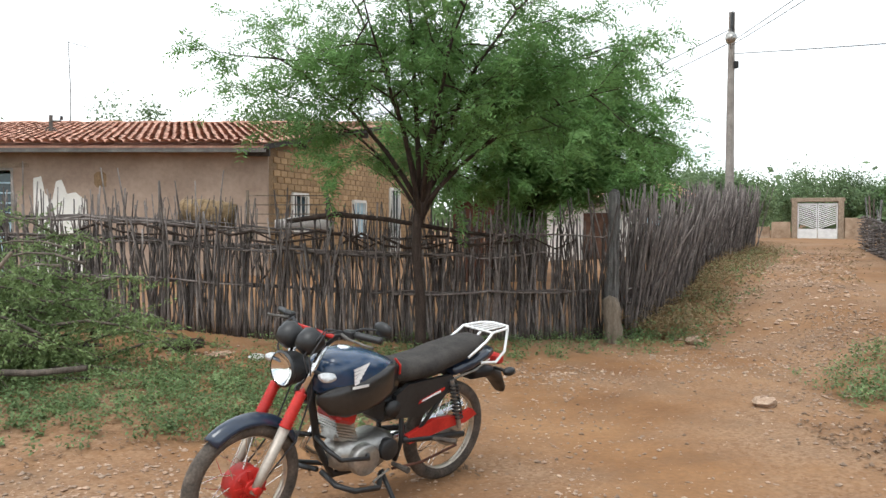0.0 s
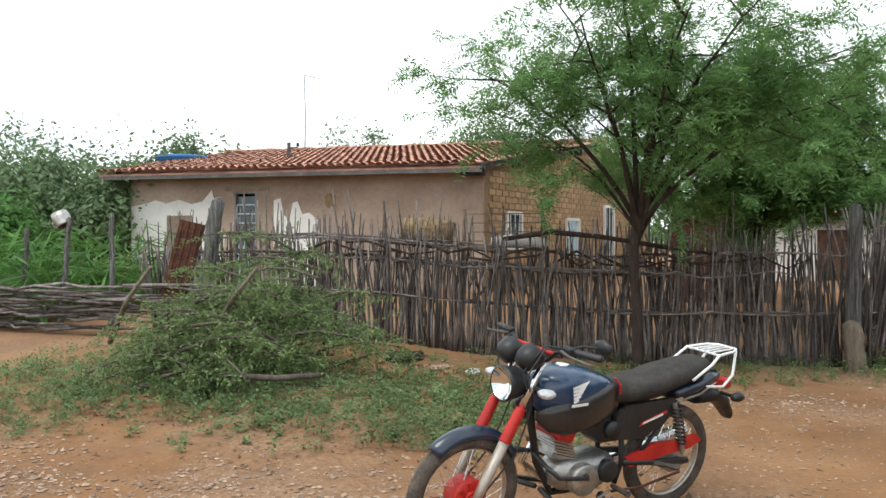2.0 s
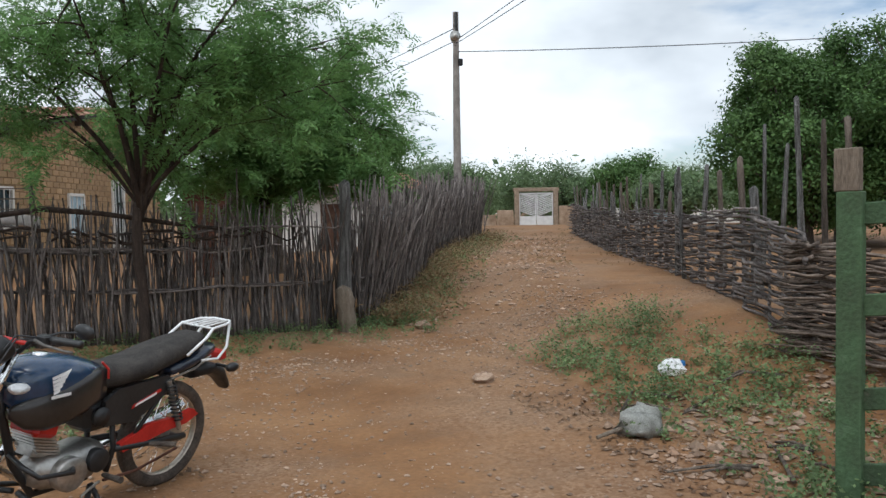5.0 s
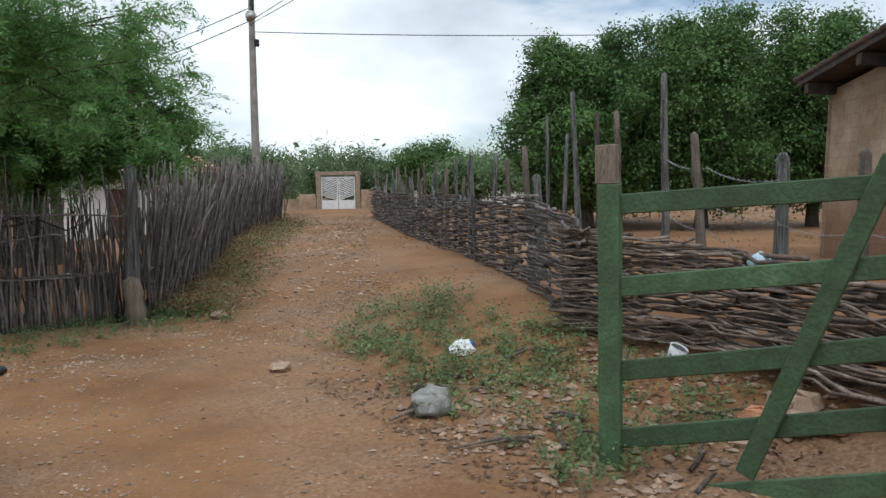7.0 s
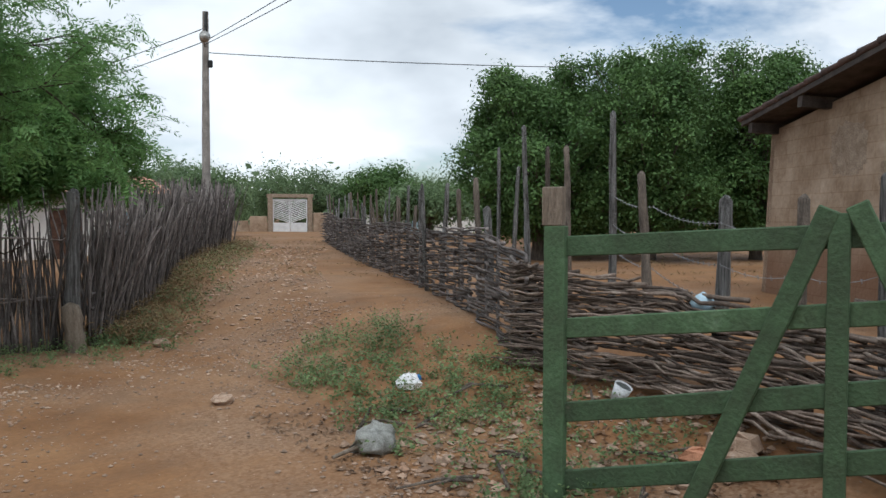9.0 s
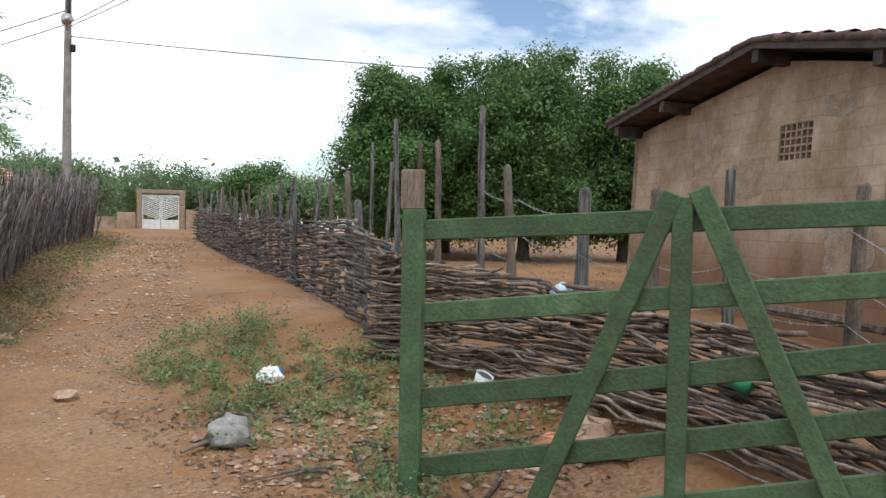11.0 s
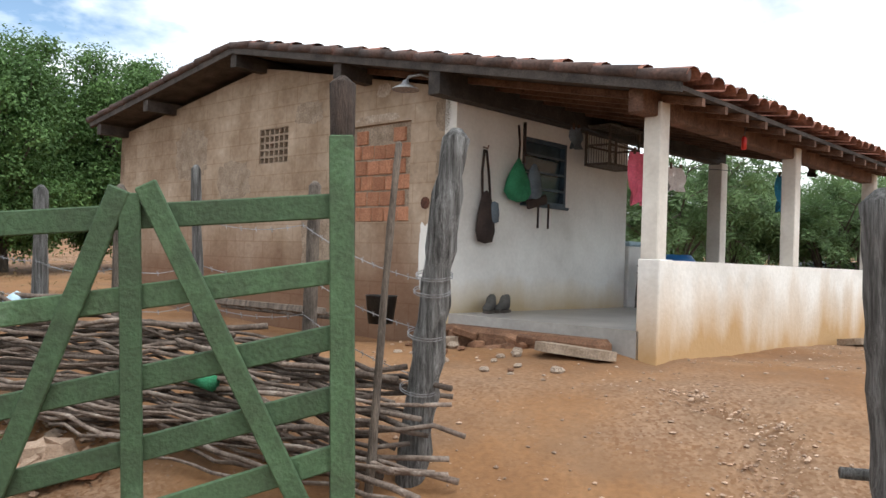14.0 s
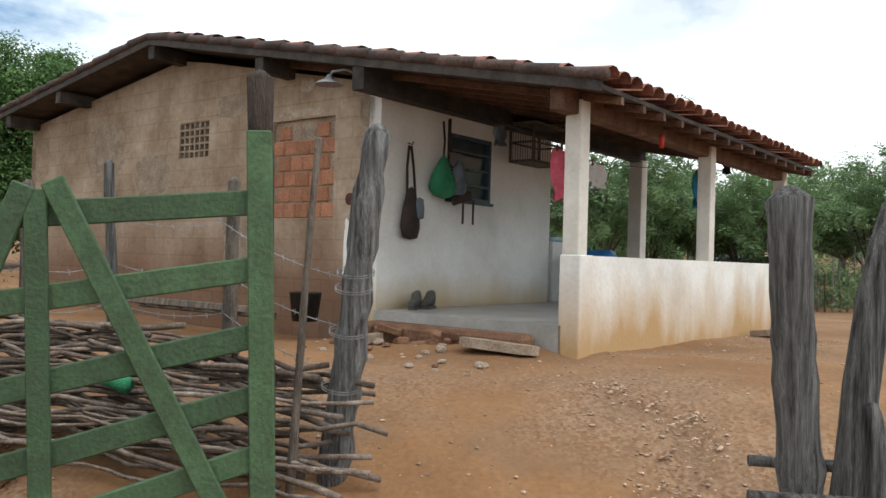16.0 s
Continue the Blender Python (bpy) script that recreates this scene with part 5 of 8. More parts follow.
def lane(rs):
    t = rs.uniform()
    p, d = fence_line(side_line, t)
    off = rs.uniform(0.6, 3.0)
    return p.x + d.y * off, p.y - d.x * off


def yard(rs):
    x, y = rs.uniform(4.6, 12), rs.uniform(-5, 2.0)
    lx, ly = (x - 7) * 0.876 - (y + 0.2) * 0.482, (x - 7) * 0.482 + (y + 0.2) * 0.876
    if ly > -0.1 and lx > -0.2:
        return None, None
    return (x, y) if noise.noise((x * 0.7, y * 0.7, 8)) + 0.3 > rs.uniform(0, 0.9) else (None, None)


def rubbish(rs):
    return rs.uniform(2.9, 5.0), rs.uniform(2.9, 5.2)


stones("gravel", "loose pale gravel on the track", 9000, anywhere, 0.005, 0.025, rs)
def verge(rs):
    x, y = rs.uniform(-6.5, 1.0), 4.6 + 0.1 * rs.uniform(-6.5, 1.0) + rs.normal() * 0.55
    return (x, y) if noise.noise((x * 1.1, y * 1.1, 14)) + 0.4 > rs.uniform() and not (-1.2 < x < 0.7 and 4.2 < y < 5.6 and rs.uniform() < 0.7) else (None, None)


def fence_foot(rs):
    x, y = rs.uniform(-3.4, 3.6), rs.normal() * 0.6
    y += 8.4 + 0.12 * x
    return (x, y) if noise.noise((x * 0.9, y * 0.9, 24)) + 0.35 > rs.uniform() else (None, None)


def lane_mouth(rs):
    x, y = rs.normal() * 0.55, rs.uniform(4.0, 11.0)
    x += 3.35 + 0.3 * (y - 5.5)
    return (x, y) if noise.noise((x * 0.9, y * 0.9, 34)) + 0.35 > rs.uniform() else (None, None)


stones("gravel", "broken pale stone chips along the weedy verge", 7500, verge, 0.006, 0.032, rs)
stones("gravel", "pale stone chips before the stick fence", 3000, fence_foot, 0.006, 0.032, rs)
stones("gravel", "stone chips at the mouth of the lane", 3200, lane_mouth, 0.006, 0.032, rs)
stones("gravel", "loose gravel along the lane", 2600, lane, 0.01, 0.06, rs)
stones("gravel", "fine gravel in the yard", 2400, yard, 0.005, 0.024, rs)
def rill_bed(rs):
    x = rs.uniform(4.0, 6.1)
    return x, float(np.interp(x, RILL_X, RILL_Y)) + rs.normal() * 0.12


stones("gravel", "washed grit in the rain rill", 700, rill_bed, 0.005, 0.022, rs)
stones("rubble", "broken tile and stone rubble by the gate", 900, rubbish, 0.012, 0.07, rs)


# ---- motorcycle ----
def torus(g, c, R, r, n=40, m=10, sq=1.0):
    vs = []
    for i in range(n):
        a = 2 * math.pi * i / n
        for j in range(m):
            b = 2 * math.pi * j / m
            rr = R + r * math.cos(b)
            vs.append((c[0] + rr * math.cos(a), c[1] + r * sq * math.sin(b), c[2] + rr * math.sin(a)))
    g.add(vs, [(i * m + j, ((i + 1) % n) * m + j, ((i + 1) % n) * m + (j + 1) % m, i * m + (j + 1) % m) for i in range(n) for j in range(m)])
    return g


def oval(x, w, z0, z1, n=14, p=0.75, dy=0.0):
    """A rounded upright section at x: half width w, from z0 to z1."""
    out = []
    for k in range(n):
        a = 2 * math.pi * k / n
        c, s = math.cos(a), math.sin(a)
        out.append((x, dy + w * math.copysign(abs(c) ** p, c), (z0 + z1) / 2 + (z1 - z0) / 2 * math.copysign(abs(s) ** p, s)))
    return out


def axle_cyl(g, c, r, w, n=20, ends=True):
    prof = [(0.001, -w / 2), (r * 0.92, -w / 2), (r, -w / 2 + r * 0.08), (r, w / 2 - r * 0.08), (r * 0.92, w / 2), (0.001, w / 2)]
    g.lathe(prof, n, Matrix.Translation(c) @ Matrix.Rotation(math.pi / 2, 4, "X"))
    return g


BIKE = pose(0.03, 5.06, gz(0.03, 5.06) - 0.01, 0, 0, math.degrees(math.atan2(-0.734, -0.679))) @ pose(0, 0, 0, -6.5, 0, 0) @ Matrix.Diagonal((1.075, 1.05, 1.0, 1))
bike = thing("motorcycle", "small dark blue and red motorcycle parked on its stand", "motorcycle", BIKE)
STEER = Matrix.Translation((1.02, 0, 0.8)) @ Matrix.Rotation(radians(2), 4, Vector((-0.45, 0, 0.89))) @ Matrix.Translation((-1.02, 0, -0.8))


def steered(ob):
    ob.matrix_basis = STEER
    return ob


def wheel(xc, front):
    tyre_r = 0.305
    w = part("wheel", torus(Geo(), (xc, 0, tyre_r), 0.238, 0.012, 40, 8, 1.7), M["rim"], bike, "spoked wheel with a dusty chrome rim", smooth=True)
    g = torus(Geo(), (xc, 0, tyre_r), 0.267, 0.038, 48, 10, 1.0)
    t = part("tyre", g, M["rubber"], w, "dusty black tyre", smooth=True)
    hub = Geo()
    axle_cyl(hub, (xc, 0.01, tyre_r), 0.092 if front else 0.085, 0.1)
    axle_cyl(hub, (xc, 0.0, tyre_r), 0.02, 0.24, 10)
    h = part("hub", hub, M["red_plastic"] if front else M["alu"], w, "red drum hub" if front else "", smooth=True)
    g = Geo()
    for i in range(36):
        a = 2 * math.pi * i / 36
        s = 1 if i % 2 else -1
        b = a + (0.5 if (i // 2) % 2 else -0.5)
        g.tube([(xc + 0.085 * math.cos(a), s * 0.035, tyre_r + 0.085 * math.sin(a)), (xc + 0.232 * math.cos(b), s * 0.006, tyre_r + 0.232 * math.sin(b))], 0.0022, 4, caps=False)
    sp = part("spoke_set", g, M["chrome"], w)
    if front:
        g = Geo()
        for i in range(9):
            a = 2 * math.pi * i / 9
            g.box((xc + 0.06 * math.cos(a), 0.064, tyre_r + 0.06 * math.sin(a)), (0.05, 0.012, 0.014), Matrix.Rotation(-a, 3, "Y").to_4x4())
        axle_cyl(g, (xc, 0.068, tyre_r), 0.04, 0.02)
        part("drum_rib", g, M["red_plastic"], w)
    return w


steered(wheel(1.315, True))
wheel(0.0, False)
ax, az, tx, tz = 1.315, 0.305, 0.985, 0.96
for s in (-1, 1):
    def fk(f):
        return (ax + (tx - ax) * f, s * 0.098, az + (tz - az) * f)
    leg = steered(part("fork_leg", Geo().tube([fk(-0.03), fk(0.1), fk(0.42)], [0.018, 0.024, 0.026], 12), M["fork"], bike, smooth=True))
    pts, rad = [], []
    for i in range(25):
        f = 0.42 + 0.25 * i / 24
        pts.append(fk(f))
        rad.append(0.034 - 0.006 * (i / 24) if i % 2 else 0.024)
    part("gaiter", Geo().tube(pts, rad, 12), M["red_plastic"], leg, "ribbed red fork gaiter", smooth=True)
    part("fork_tube", Geo().tube([fk(0.66), fk(1.02)], 0.017, 12), M["chrome"], leg, smooth=True)
# front mudguard
g, rings = Geo(), []
for i in range(17):
    a = radians(52 + 96 * i / 16)
    r = 0.335 + 0.012 * math.sin(math.pi * i / 16)
    w = 0.058 - 0.012 * abs(i / 16 - 0.45)
    ca, sa = math.cos(a), math.sin(a)
    ring = []
    for k in range(9):
        q = -1 + 2 * k / 8
        rr = r - 0.05 * q * q * 0.9
        ring.append((ax + rr * ca, w * q, az + rr * sa))
    for k in range(8, -1, -1):
        q = -1 + 2 * k / 8
        rr = r - 0.05 * q * q * 0.9 - 0.006
        ring.append((ax + rr * ca, w * q * 0.93, az + rr * sa))
    rings.append(ring)
steered(part("front_mudguard", g.loft(rings), M["blue_paint"], bike, "dark blue front mudguard", smooth=True))
# headlamp and clocks
FW = Matrix.Rotation(math.pi / 2, 4, "Y")
hl = steered(part("headlamp", Geo().lathe([(0.001, -0.12), (0.05, -0.11), (0.08, -0.05), (0.086, 0.0), (0.09, 0.02), (0.083, 0.028)], 24, Matrix.Translation((1.115, 0, 0.845)) @ FW), M["black_plastic"], bike, "round headlamp with a black shell", smooth=True))
part("rim", Geo().lathe([(0.08, 0.018), (0.09, 0.014), (0.092, 0.026), (0.082, 0.034)], 24, Matrix.Translation((1.115, 0, 0.845)) @ FW), M["black_plastic"], hl, smooth=True)
part("lens", Geo().lathe([(0.082, 0.028), (0.062, 0.008), (0.035, -0.008), (0.001, -0.014)], 24, Matrix.Translation((1.115, 0, 0.845)) @ FW), M["lamp_glass"], hl, "clear headlamp glass", smooth=True)
for s in (-1, 1):
    steered(part("clock", Geo().lathe([(0.001, 0.06), (0.045, 0.055), (0.062, 0.02), (0.066, -0.03), (0.05, -0.05), (0.001, -0.052)], 20, Matrix.Translation((1.05, s * 0.075, 0.99)) @ Matrix.Rotation(radians(125), 4, "Y")), M["black_plastic"], bike, "black instrument cup", smooth=True))
    ind = steered(part("indicator", Geo().tube([(1.03, s * 0.1, 0.84), (1.03, s * 0.17, 0.84)], 0.011, 8), M["black_plastic"], bike))
    part("indicator_lens", Geo().lathe([(0.001, -0.04), (0.02, -0.03), (0.027, 0.0), (0.024, 0.024), (0.001, 0.034)], 14, Matrix.Translation((1.04, s * 0.205, 0.84)) @ FW @ Matrix.Diagonal((0.85, 1.6, 1, 1))), M["bag_plastic"], ind, "clear indicator lens", smooth=True)
    ri = part("indicator", Geo().tube([(-0.33, s * 0.06, 0.66), (-0.33, s * 0.14, 0.66)], 0.011, 8), M["black_plastic"], bike)
    part("indicator_lens", Geo().lathe([(0.001, -0.045), (0.024, -0.03), (0.03, 0.0), (0.02, 0.035), (0.001, 0.042)], 14, Matrix.Translation((-0.34, s * 0.165, 0.66)) @ FW), M["black_plastic"], ri, smooth=True)
# handlebar
g = Geo()
for s in (-1, 1):
    g.tube([(0.96, 0, 0.99), (0.965, s * 0.09, 1.0), (0.97, s * 0.16, 1.06), (0.945, s * 0.25, 1.08), (0.9, s * 0.37, 1.075)], 0.0115, 10)
HB = STEER @ Matrix.Translation((-0.01, 0, -0.03))
hb = steered(part("handlebar", g, M["black_plastic"], bike, "black handlebar with red crossbar", smooth=True))
g = Geo().tube([(0.968, -0.14, 1.045), (0.968, 0.14, 1.045)], 0.012, 8)
hb.matrix_basis = HB
part("crossbar", g, M["red_plastic"], hb, smooth=True)
for s in (-1, 1):
    pts = [(0.943 - 0.047 * f, s * (0.255 + 0.125 * f), 1.08 - 0.007 * f) for f in [i / 12 for i in range(13)]]
    part("grip", Geo().tube(pts, [0.019 if i % 2 else 0.0165 for i in range(13)], 12), M["black_plastic"], hb, smooth=True)
    part("switch_block", Geo().box((0.955, s * 0.225, 1.078), (0.045, 0.055, 0.045), bevel=0.008), M["black_plastic"], hb)
    part("lever", Geo().tube([(0.98, s * 0.2, 1.075), (1.0, s * 0.27, 1.07), (0.975, s * 0.36, 1.055), (0.96, s * 0.395, 1.05)], [0.009, 0.007, 0.006, 0.008], 8), M["iron_dark"], hb, smooth=True)
mi = part("mirror", Geo().tube([(0.955, 0.225, 1.09), (0.9, 0.25, 1.105), (0.84, 0.28, 1.1)], 0.006, 8), M["black_plastic"], hb, "black round mirror")
part("mirror_head", Geo().lathe([(0.001, -0.018), (0.035, -0.014), (0.05, 0.0), (0.048, 0.01), (0.001, 0.012)], 18, Matrix.Translation((0.81, 0.29, 1.1)) @ Matrix.Rotation(radians(-80), 4, "Y") @ Matrix.Diagonal((0.8, 1.15, 1, 1))), M["black_plastic"], mi, smooth=True)
# cables looping forward from the bars
for k, (s, b) in enumerate(((1, 0.1), (1, 0.14), (-1, 0.1))):
    steered(part("cable", Geo().tube([(0.93, s * 0.2, 1.05), (1.03, s * 0.16, 1.07 - 0.02 * k), (1.1, s * b, 0.93), (1.02, s * 0.08, 0.72), (1.1, s * 0.09, 0.5), (1.26, s * 0.085, 0.33)], 0.0045, 6), M["black_wire"], bike, smooth=True))
# tank
tank = part("fuel_tank", Geo().loft([oval(0.97, 0.05, 0.72, 0.82, 20), oval(0.94, 0.095, 0.68, 0.87, 20), oval(0.86, 0.135, 0.64, 0.91, 20), oval(0.76, 0.15, 0.62, 0.915, 20), oval(0.65, 0.14, 0.63, 0.89, 20), oval(0.56, 0.115, 0.65, 0.855, 20), oval(0.49, 0.08, 0.68, 0.82, 20)]), M["blue_tank"], bike, "dark blue fuel tank", smooth=True)
part("tank_cap", Geo().lathe([(0.001, 0.012), (0.03, 0.01), (0.034, 0.0), (0.034, -0.015)], 16, Matrix.Translation((0.78, 0, 0.91))), M["chrome"], tank, smooth=True)
g = Geo()
for s in (-1, 1):
    g.loft([oval(0.99, 0.015, 0.66, 0.71, 12, 0.8, s * 0.085), oval(0.93, 0.03, 0.6, 0.735, 12, 0.8, s * 0.108), oval(0.84, 0.036, 0.575, 0.755, 12, 0.8, s * 0.124), oval(0.74, 0.036, 0.585, 0.775, 12, 0.8, s * 0.13), oval(0.64, 0.032, 0.605, 0.8, 12, 0.8, s * 0.122), oval(0.55, 0.026, 0.63, 0.815, 12, 0.8, s * 0.104), oval(0.48, 0.014, 0.65, 0.81, 12, 0.8, s * 0.085)])
part("tank_shroud", g, M["black_gloss"], tank, "black lower tank panel", smooth=True)
# wing-shaped badge and an unlettered bar under it
g = Geo()
for k in range(5):
    L = 0.1 - 0.014 * k
    z = 0.82 - 0.017 * k
    g.add([(0.83, 0.1325 + 0.003 * k, z - 0.012), (0.835, 0.1325 + 0.003 * k, z + 0.002), (0.83 - L, 0.129 - 0.001 * k, z + 0.026 - 0.004 * k), (0.828 - L * 0.8, 0.134, z + 0.006 - 0.003 * k)], [(0, 1, 2, 3)])
part("badge", Geo().add([(p[0], p[1] + 0.022, p[2] + 0.012) for p in g.v], g.f).box((0.79, 0.163, 0.74), (0.1, 0.003, 0.014)), M["white_plastic"], tank, "white wing badge with a plain bar")
part("tank_stripe", Geo().tube([(0.52, 0.1, 0.84), (0.49, 0.112, 0.8), (0.485, 0.108, 0.75)], 0.006, 6), M["red_plastic"], tank)
# seat
part("seat", Geo().loft([oval(0.56, 0.06, 0.7, 0.8), oval(0.5, 0.105, 0.68, 0.815), oval(0.38, 0.13, 0.68, 0.805), oval(0.25, 0.138, 0.69, 0.815), oval(0.1, 0.13, 0.715, 0.85), oval(-0.05, 0.115, 0.745, 0.875), oval(-0.17, 0.098, 0.775, 0.885), oval(-0.22, 0.06, 0.8, 0.87)]), M["seat"], bike, "long black mesh-covered seat", smooth=True)
# luggage rack
g = Geo()
P = [(-0.02, 0.125, 0.78), (-0.16, 0.125, 0.86), (-0.22, 0.115, 0.905), (-0.36, 0.1, 0.915), (-0.42, 0.06, 0.915), (-0.42, -0.06, 0.915), (-0.36, -0.1, 0.915), (-0.22, -0.115, 0.905), (-0.16, -0.125, 0.86), (-0.02, -0.125, 0.78)]
g.tube(P, 0.0085, 8)
for y in (-0.06, -0.02, 0.02, 0.06):
    g.tube([(-0.2, y, 0.908), (-0.42, y * 0.8, 0.917)], 0.0055, 6)
g.tube([(-0.22, -0.115, 0.905), (-0.22, 0.115, 0.905)], 0.007, 6)
for s in (-1, 1):
    g.tube([(-0.39, s * 0.085, 0.912), (-0.33, s * 0.125, 0.78), (-0.26, s * 0.125, 0.72), (-0.14, s * 0.118, 0.73)], 0.008, 8)
part("luggage_rack", g, M["white_plastic"], bike, "white tubular luggage rack", smooth=True)
# tail, side covers
g = Geo().loft([oval(0.06, 0.11, 0.66, 0.74), oval(-0.1, 0.105, 0.68, 0.76), oval(-0.24, 0.08, 0.71, 0.79), oval(-0.32, 0.05, 0.73, 0.79)])
part("tail_cowl", g, M["blue_paint"], bike, "dark tail fairing", smooth=True)
for s in (-1, 1):
    part("tail_stripe", Geo().tube([(0.08, s * 0.118, 0.665), (-0.1, s * 0.112, 0.69), (-0.25, s * 0.086, 0.735)], [0.005, 0.007, 0.004], 6), M["alu"], bike)
part("rear_mudguard", Geo().loft([oval(-0.16, 0.075, 0.6, 0.7), oval(-0.3, 0.075, 0.6, 0.68), oval(-0.4, 0.065, 0.54, 0.64), oval(-0.46, 0.05, 0.47, 0.54)]), M["black_plastic"], bike, "black rear mudguard", smooth=True)
part("tail_lamp", Geo().box((-0.4, 0, 0.7), (0.06, 0.1, 0.06), bevel=0.012), M["red_plastic"], bike, "red tail lamp")
for s in (-1, 1):
    sc = part("side_cover", Geo().prism([(0.5, 0.5), (0.5, 0.63), (0.42, 0.68), (0.1, 0.69), (0.06, 0.66), (0.16, 0.56), (0.3, 0.48)], 0.03, Matrix.Translation((0, s * 0.1 - 0.015, 0))), M["black_plastic"], bike, "black side cover")
    if s == 1:
        part("label_bar", Geo().prism([(0.34, 0.555), (0.33, 0.575), (0.15, 0.625), (0.145, 0.61)], 0.004, Matrix.Translation((0, 0.114, 0))), M["red_plastic"], sc, "red and white stripe label")
        part("label_bar", Geo().prism([(0.32, 0.565), (0.315, 0.575), (0.18, 0.612), (0.18, 0.6)], 0.004, Matrix.Translation((0, 0.117, 0))), M["white_plastic"], sc)
# engine
en = part("engine", Geo().loft([oval(0.84, 0.07, 0.28, 0.38), oval(0.78, 0.1, 0.24, 0.42), oval(0.66, 0.12, 0.22, 0.42), oval(0.54, 0.115, 0.23, 0.43), oval(0.46, 0.08, 0.27, 0.4)]), M["alu"], bike, "grey cast engine", smooth=True)
axle_cyl(g := Geo(), (0.7, 0.12, 0.32), 0.085, 0.06)
part("engine_cover", g, M["alu"], en, smooth=True)
axle_cyl(g := Geo(), (0.54, 0.115, 0.34), 0.06, 0.05)
part("sprocket_cover", g, M["black_plastic"], en, smooth=True)
g = Geo()
cyl = part("cylinder", Geo().box((0.785, 0, 0.48), (0.09, 0.1, 0.13), Matrix.Rotation(radians(-18), 3, "Y").to_4x4()), M["alu"], en, "finned cylinder")
part("cylinder_head", Geo().box((0.8, 0.01, 0.565), (0.13, 0.19, 0.085), Matrix.Rotation(radians(-18), 3, "Y").to_4x4(), bevel=0.02), M["red_plastic"], en, "red painted cylinder head")
for i in range(7):
    f = i / 6
    part("fin", Geo().box((0.77 + 0.03 * f, 0, 0.43 + 0.1 * f), (0.13, 0.15, 0.009), Matrix.Rotation(radians(-18), 3, "Y").to_4x4()), M["alu"], en)
part("air_box", Geo().box((0.48, 0, 0.55), (0.2, 0.17, 0.16), bevel=0.03), M["black_plastic"], en)
part("horn", Geo().lathe([(0.001, -0.02), (0.045, -0.015), (0.048, 0.012), (0.001, 0.016)], 18, Matrix.Translation((0.52, 0.11, 0.56)) @ Matrix.Rotation(-math.pi / 2, 4, "X")), M["black_plastic"], en, smooth=True)
g = Geo()
g.tube([(0.98, 0, 0.8), (0.95, 0, 0.62), (0.9, 0, 0.4), (0.8, 0, 0.22), (0.5, 0, 0.21)], 0.02, 8)
g.tube([(0.95, 0, 0.78), (0.5, 0, 0.7), (0.3, 0, 0.66), (-0.2, 0, 0.72)], 0.022, 8)
for s in (-1, 1):
    g.tube([(0.45, s * 0.09, 0.66), (0.42, s * 0.09, 0.36), (0.45, s * 0.08, 0.24)], 0.014, 8)
    g.tube([(0.3, s * 0.1, 0.4), (0.05, s * 0.1, 0.66)], 0.011, 8)
part("frame", g, M["black_plastic"], bike, "black tubular frame", smooth=True)
g = Geo()
for s in (-1, 1):
    g.tube([(0.93, s * 0.02, 0.46), (0.96, s * 0.15, 0.44), (0.93, s * 0.22, 0.4), (0.74, s * 0.2, 0.36), (0.68, s * 0.12, 0.35)], 0.012, 8)
    g.tube([(0.88, s * 0.02, 0.26), (0.9, s * 0.16, 0.24), (0.84, s * 0.23, 0.22), (0.66, s * 0.2, 0.18), (0.56, s * 0.1, 0.2)], 0.015, 8)
part("crash_bar", g, M["black_plastic"], bike, "black engine crash bar", smooth=True)
# chain guard, swing arm, shocks
part("chain_guard", Geo().prism([(0.38, 0.33), (0.4, 0.38), (0.2, 0.44), (0.02, 0.43), (-0.1, 0.45), (-0.14, 0.41), (-0.05, 0.375), (0.06, 0.37)], 0.03, Matrix.Translation((0, 0.085, 0))), M["red_plastic"], bike, "red chain guard")
g = Geo()
for s in (-1, 1):
    g.tube([(0.42, s * 0.1, 0.36), (0.2, s * 0.105, 0.33), (-0.04, s * 0.11, 0.305)], 0.019, 8)
part("swing_arm", g, M["black_plastic"], bike, smooth=True)
for s in (-1, 1):
    sh = part("shock_absorber", Geo().tube([(0.01, s * 0.125, 0.36), (0.1, s * 0.12, 0.66)], 0.014, 10), M["alu"], bike)
    pts = []
    for i in range(90):
        f = i / 89
        a = f * 2 * math.pi * 10
        c = Vector((0.025 + 0.07 * f, s * 0.125, 0.42 + 0.23 * f))
        pts.append(c + Vector((math.cos(a) * 0.026, math.sin(a) * 0.026, 0)))
    part("spring", Geo().tube(pts, 0.0055, 5), M["black_plastic"], sh, smooth=True)
# pegs, gear lever, stand, silencer
part("brake_rod", Geo().tube([(0.5, 0.12, 0.22), (0.3, 0.125, 0.21), (0.02, 0.12, 0.25)], 0.008, 6), M["rust"], bike)
part("foot_peg", Geo().tube([(0.5, 0.12, 0.25), (0.5, 0.24, 0.25)], [0.012, 0.018], 8), M["rubber"], bike)
part("foot_peg", Geo().tube([(0.5, -0.12, 0.25), (0.5, -0.24, 0.25)], [0.012, 0.018], 8), M["rubber"], bike)
part("gear_lever", Geo().tube([(0.55, 0.15, 0.24), (0.66, 0.16, 0.2), (0.68, 0.2, 0.2)], 0.007, 6), M["alu"], bike)
part("passenger_peg", Geo().tube([(0.22, 0.11, 0.33), (0.16, 0.14, 0.32), (0.12, 0.21, 0.32)], [0.012, 0.014, 0.016], 8), M["rubber"], bike)
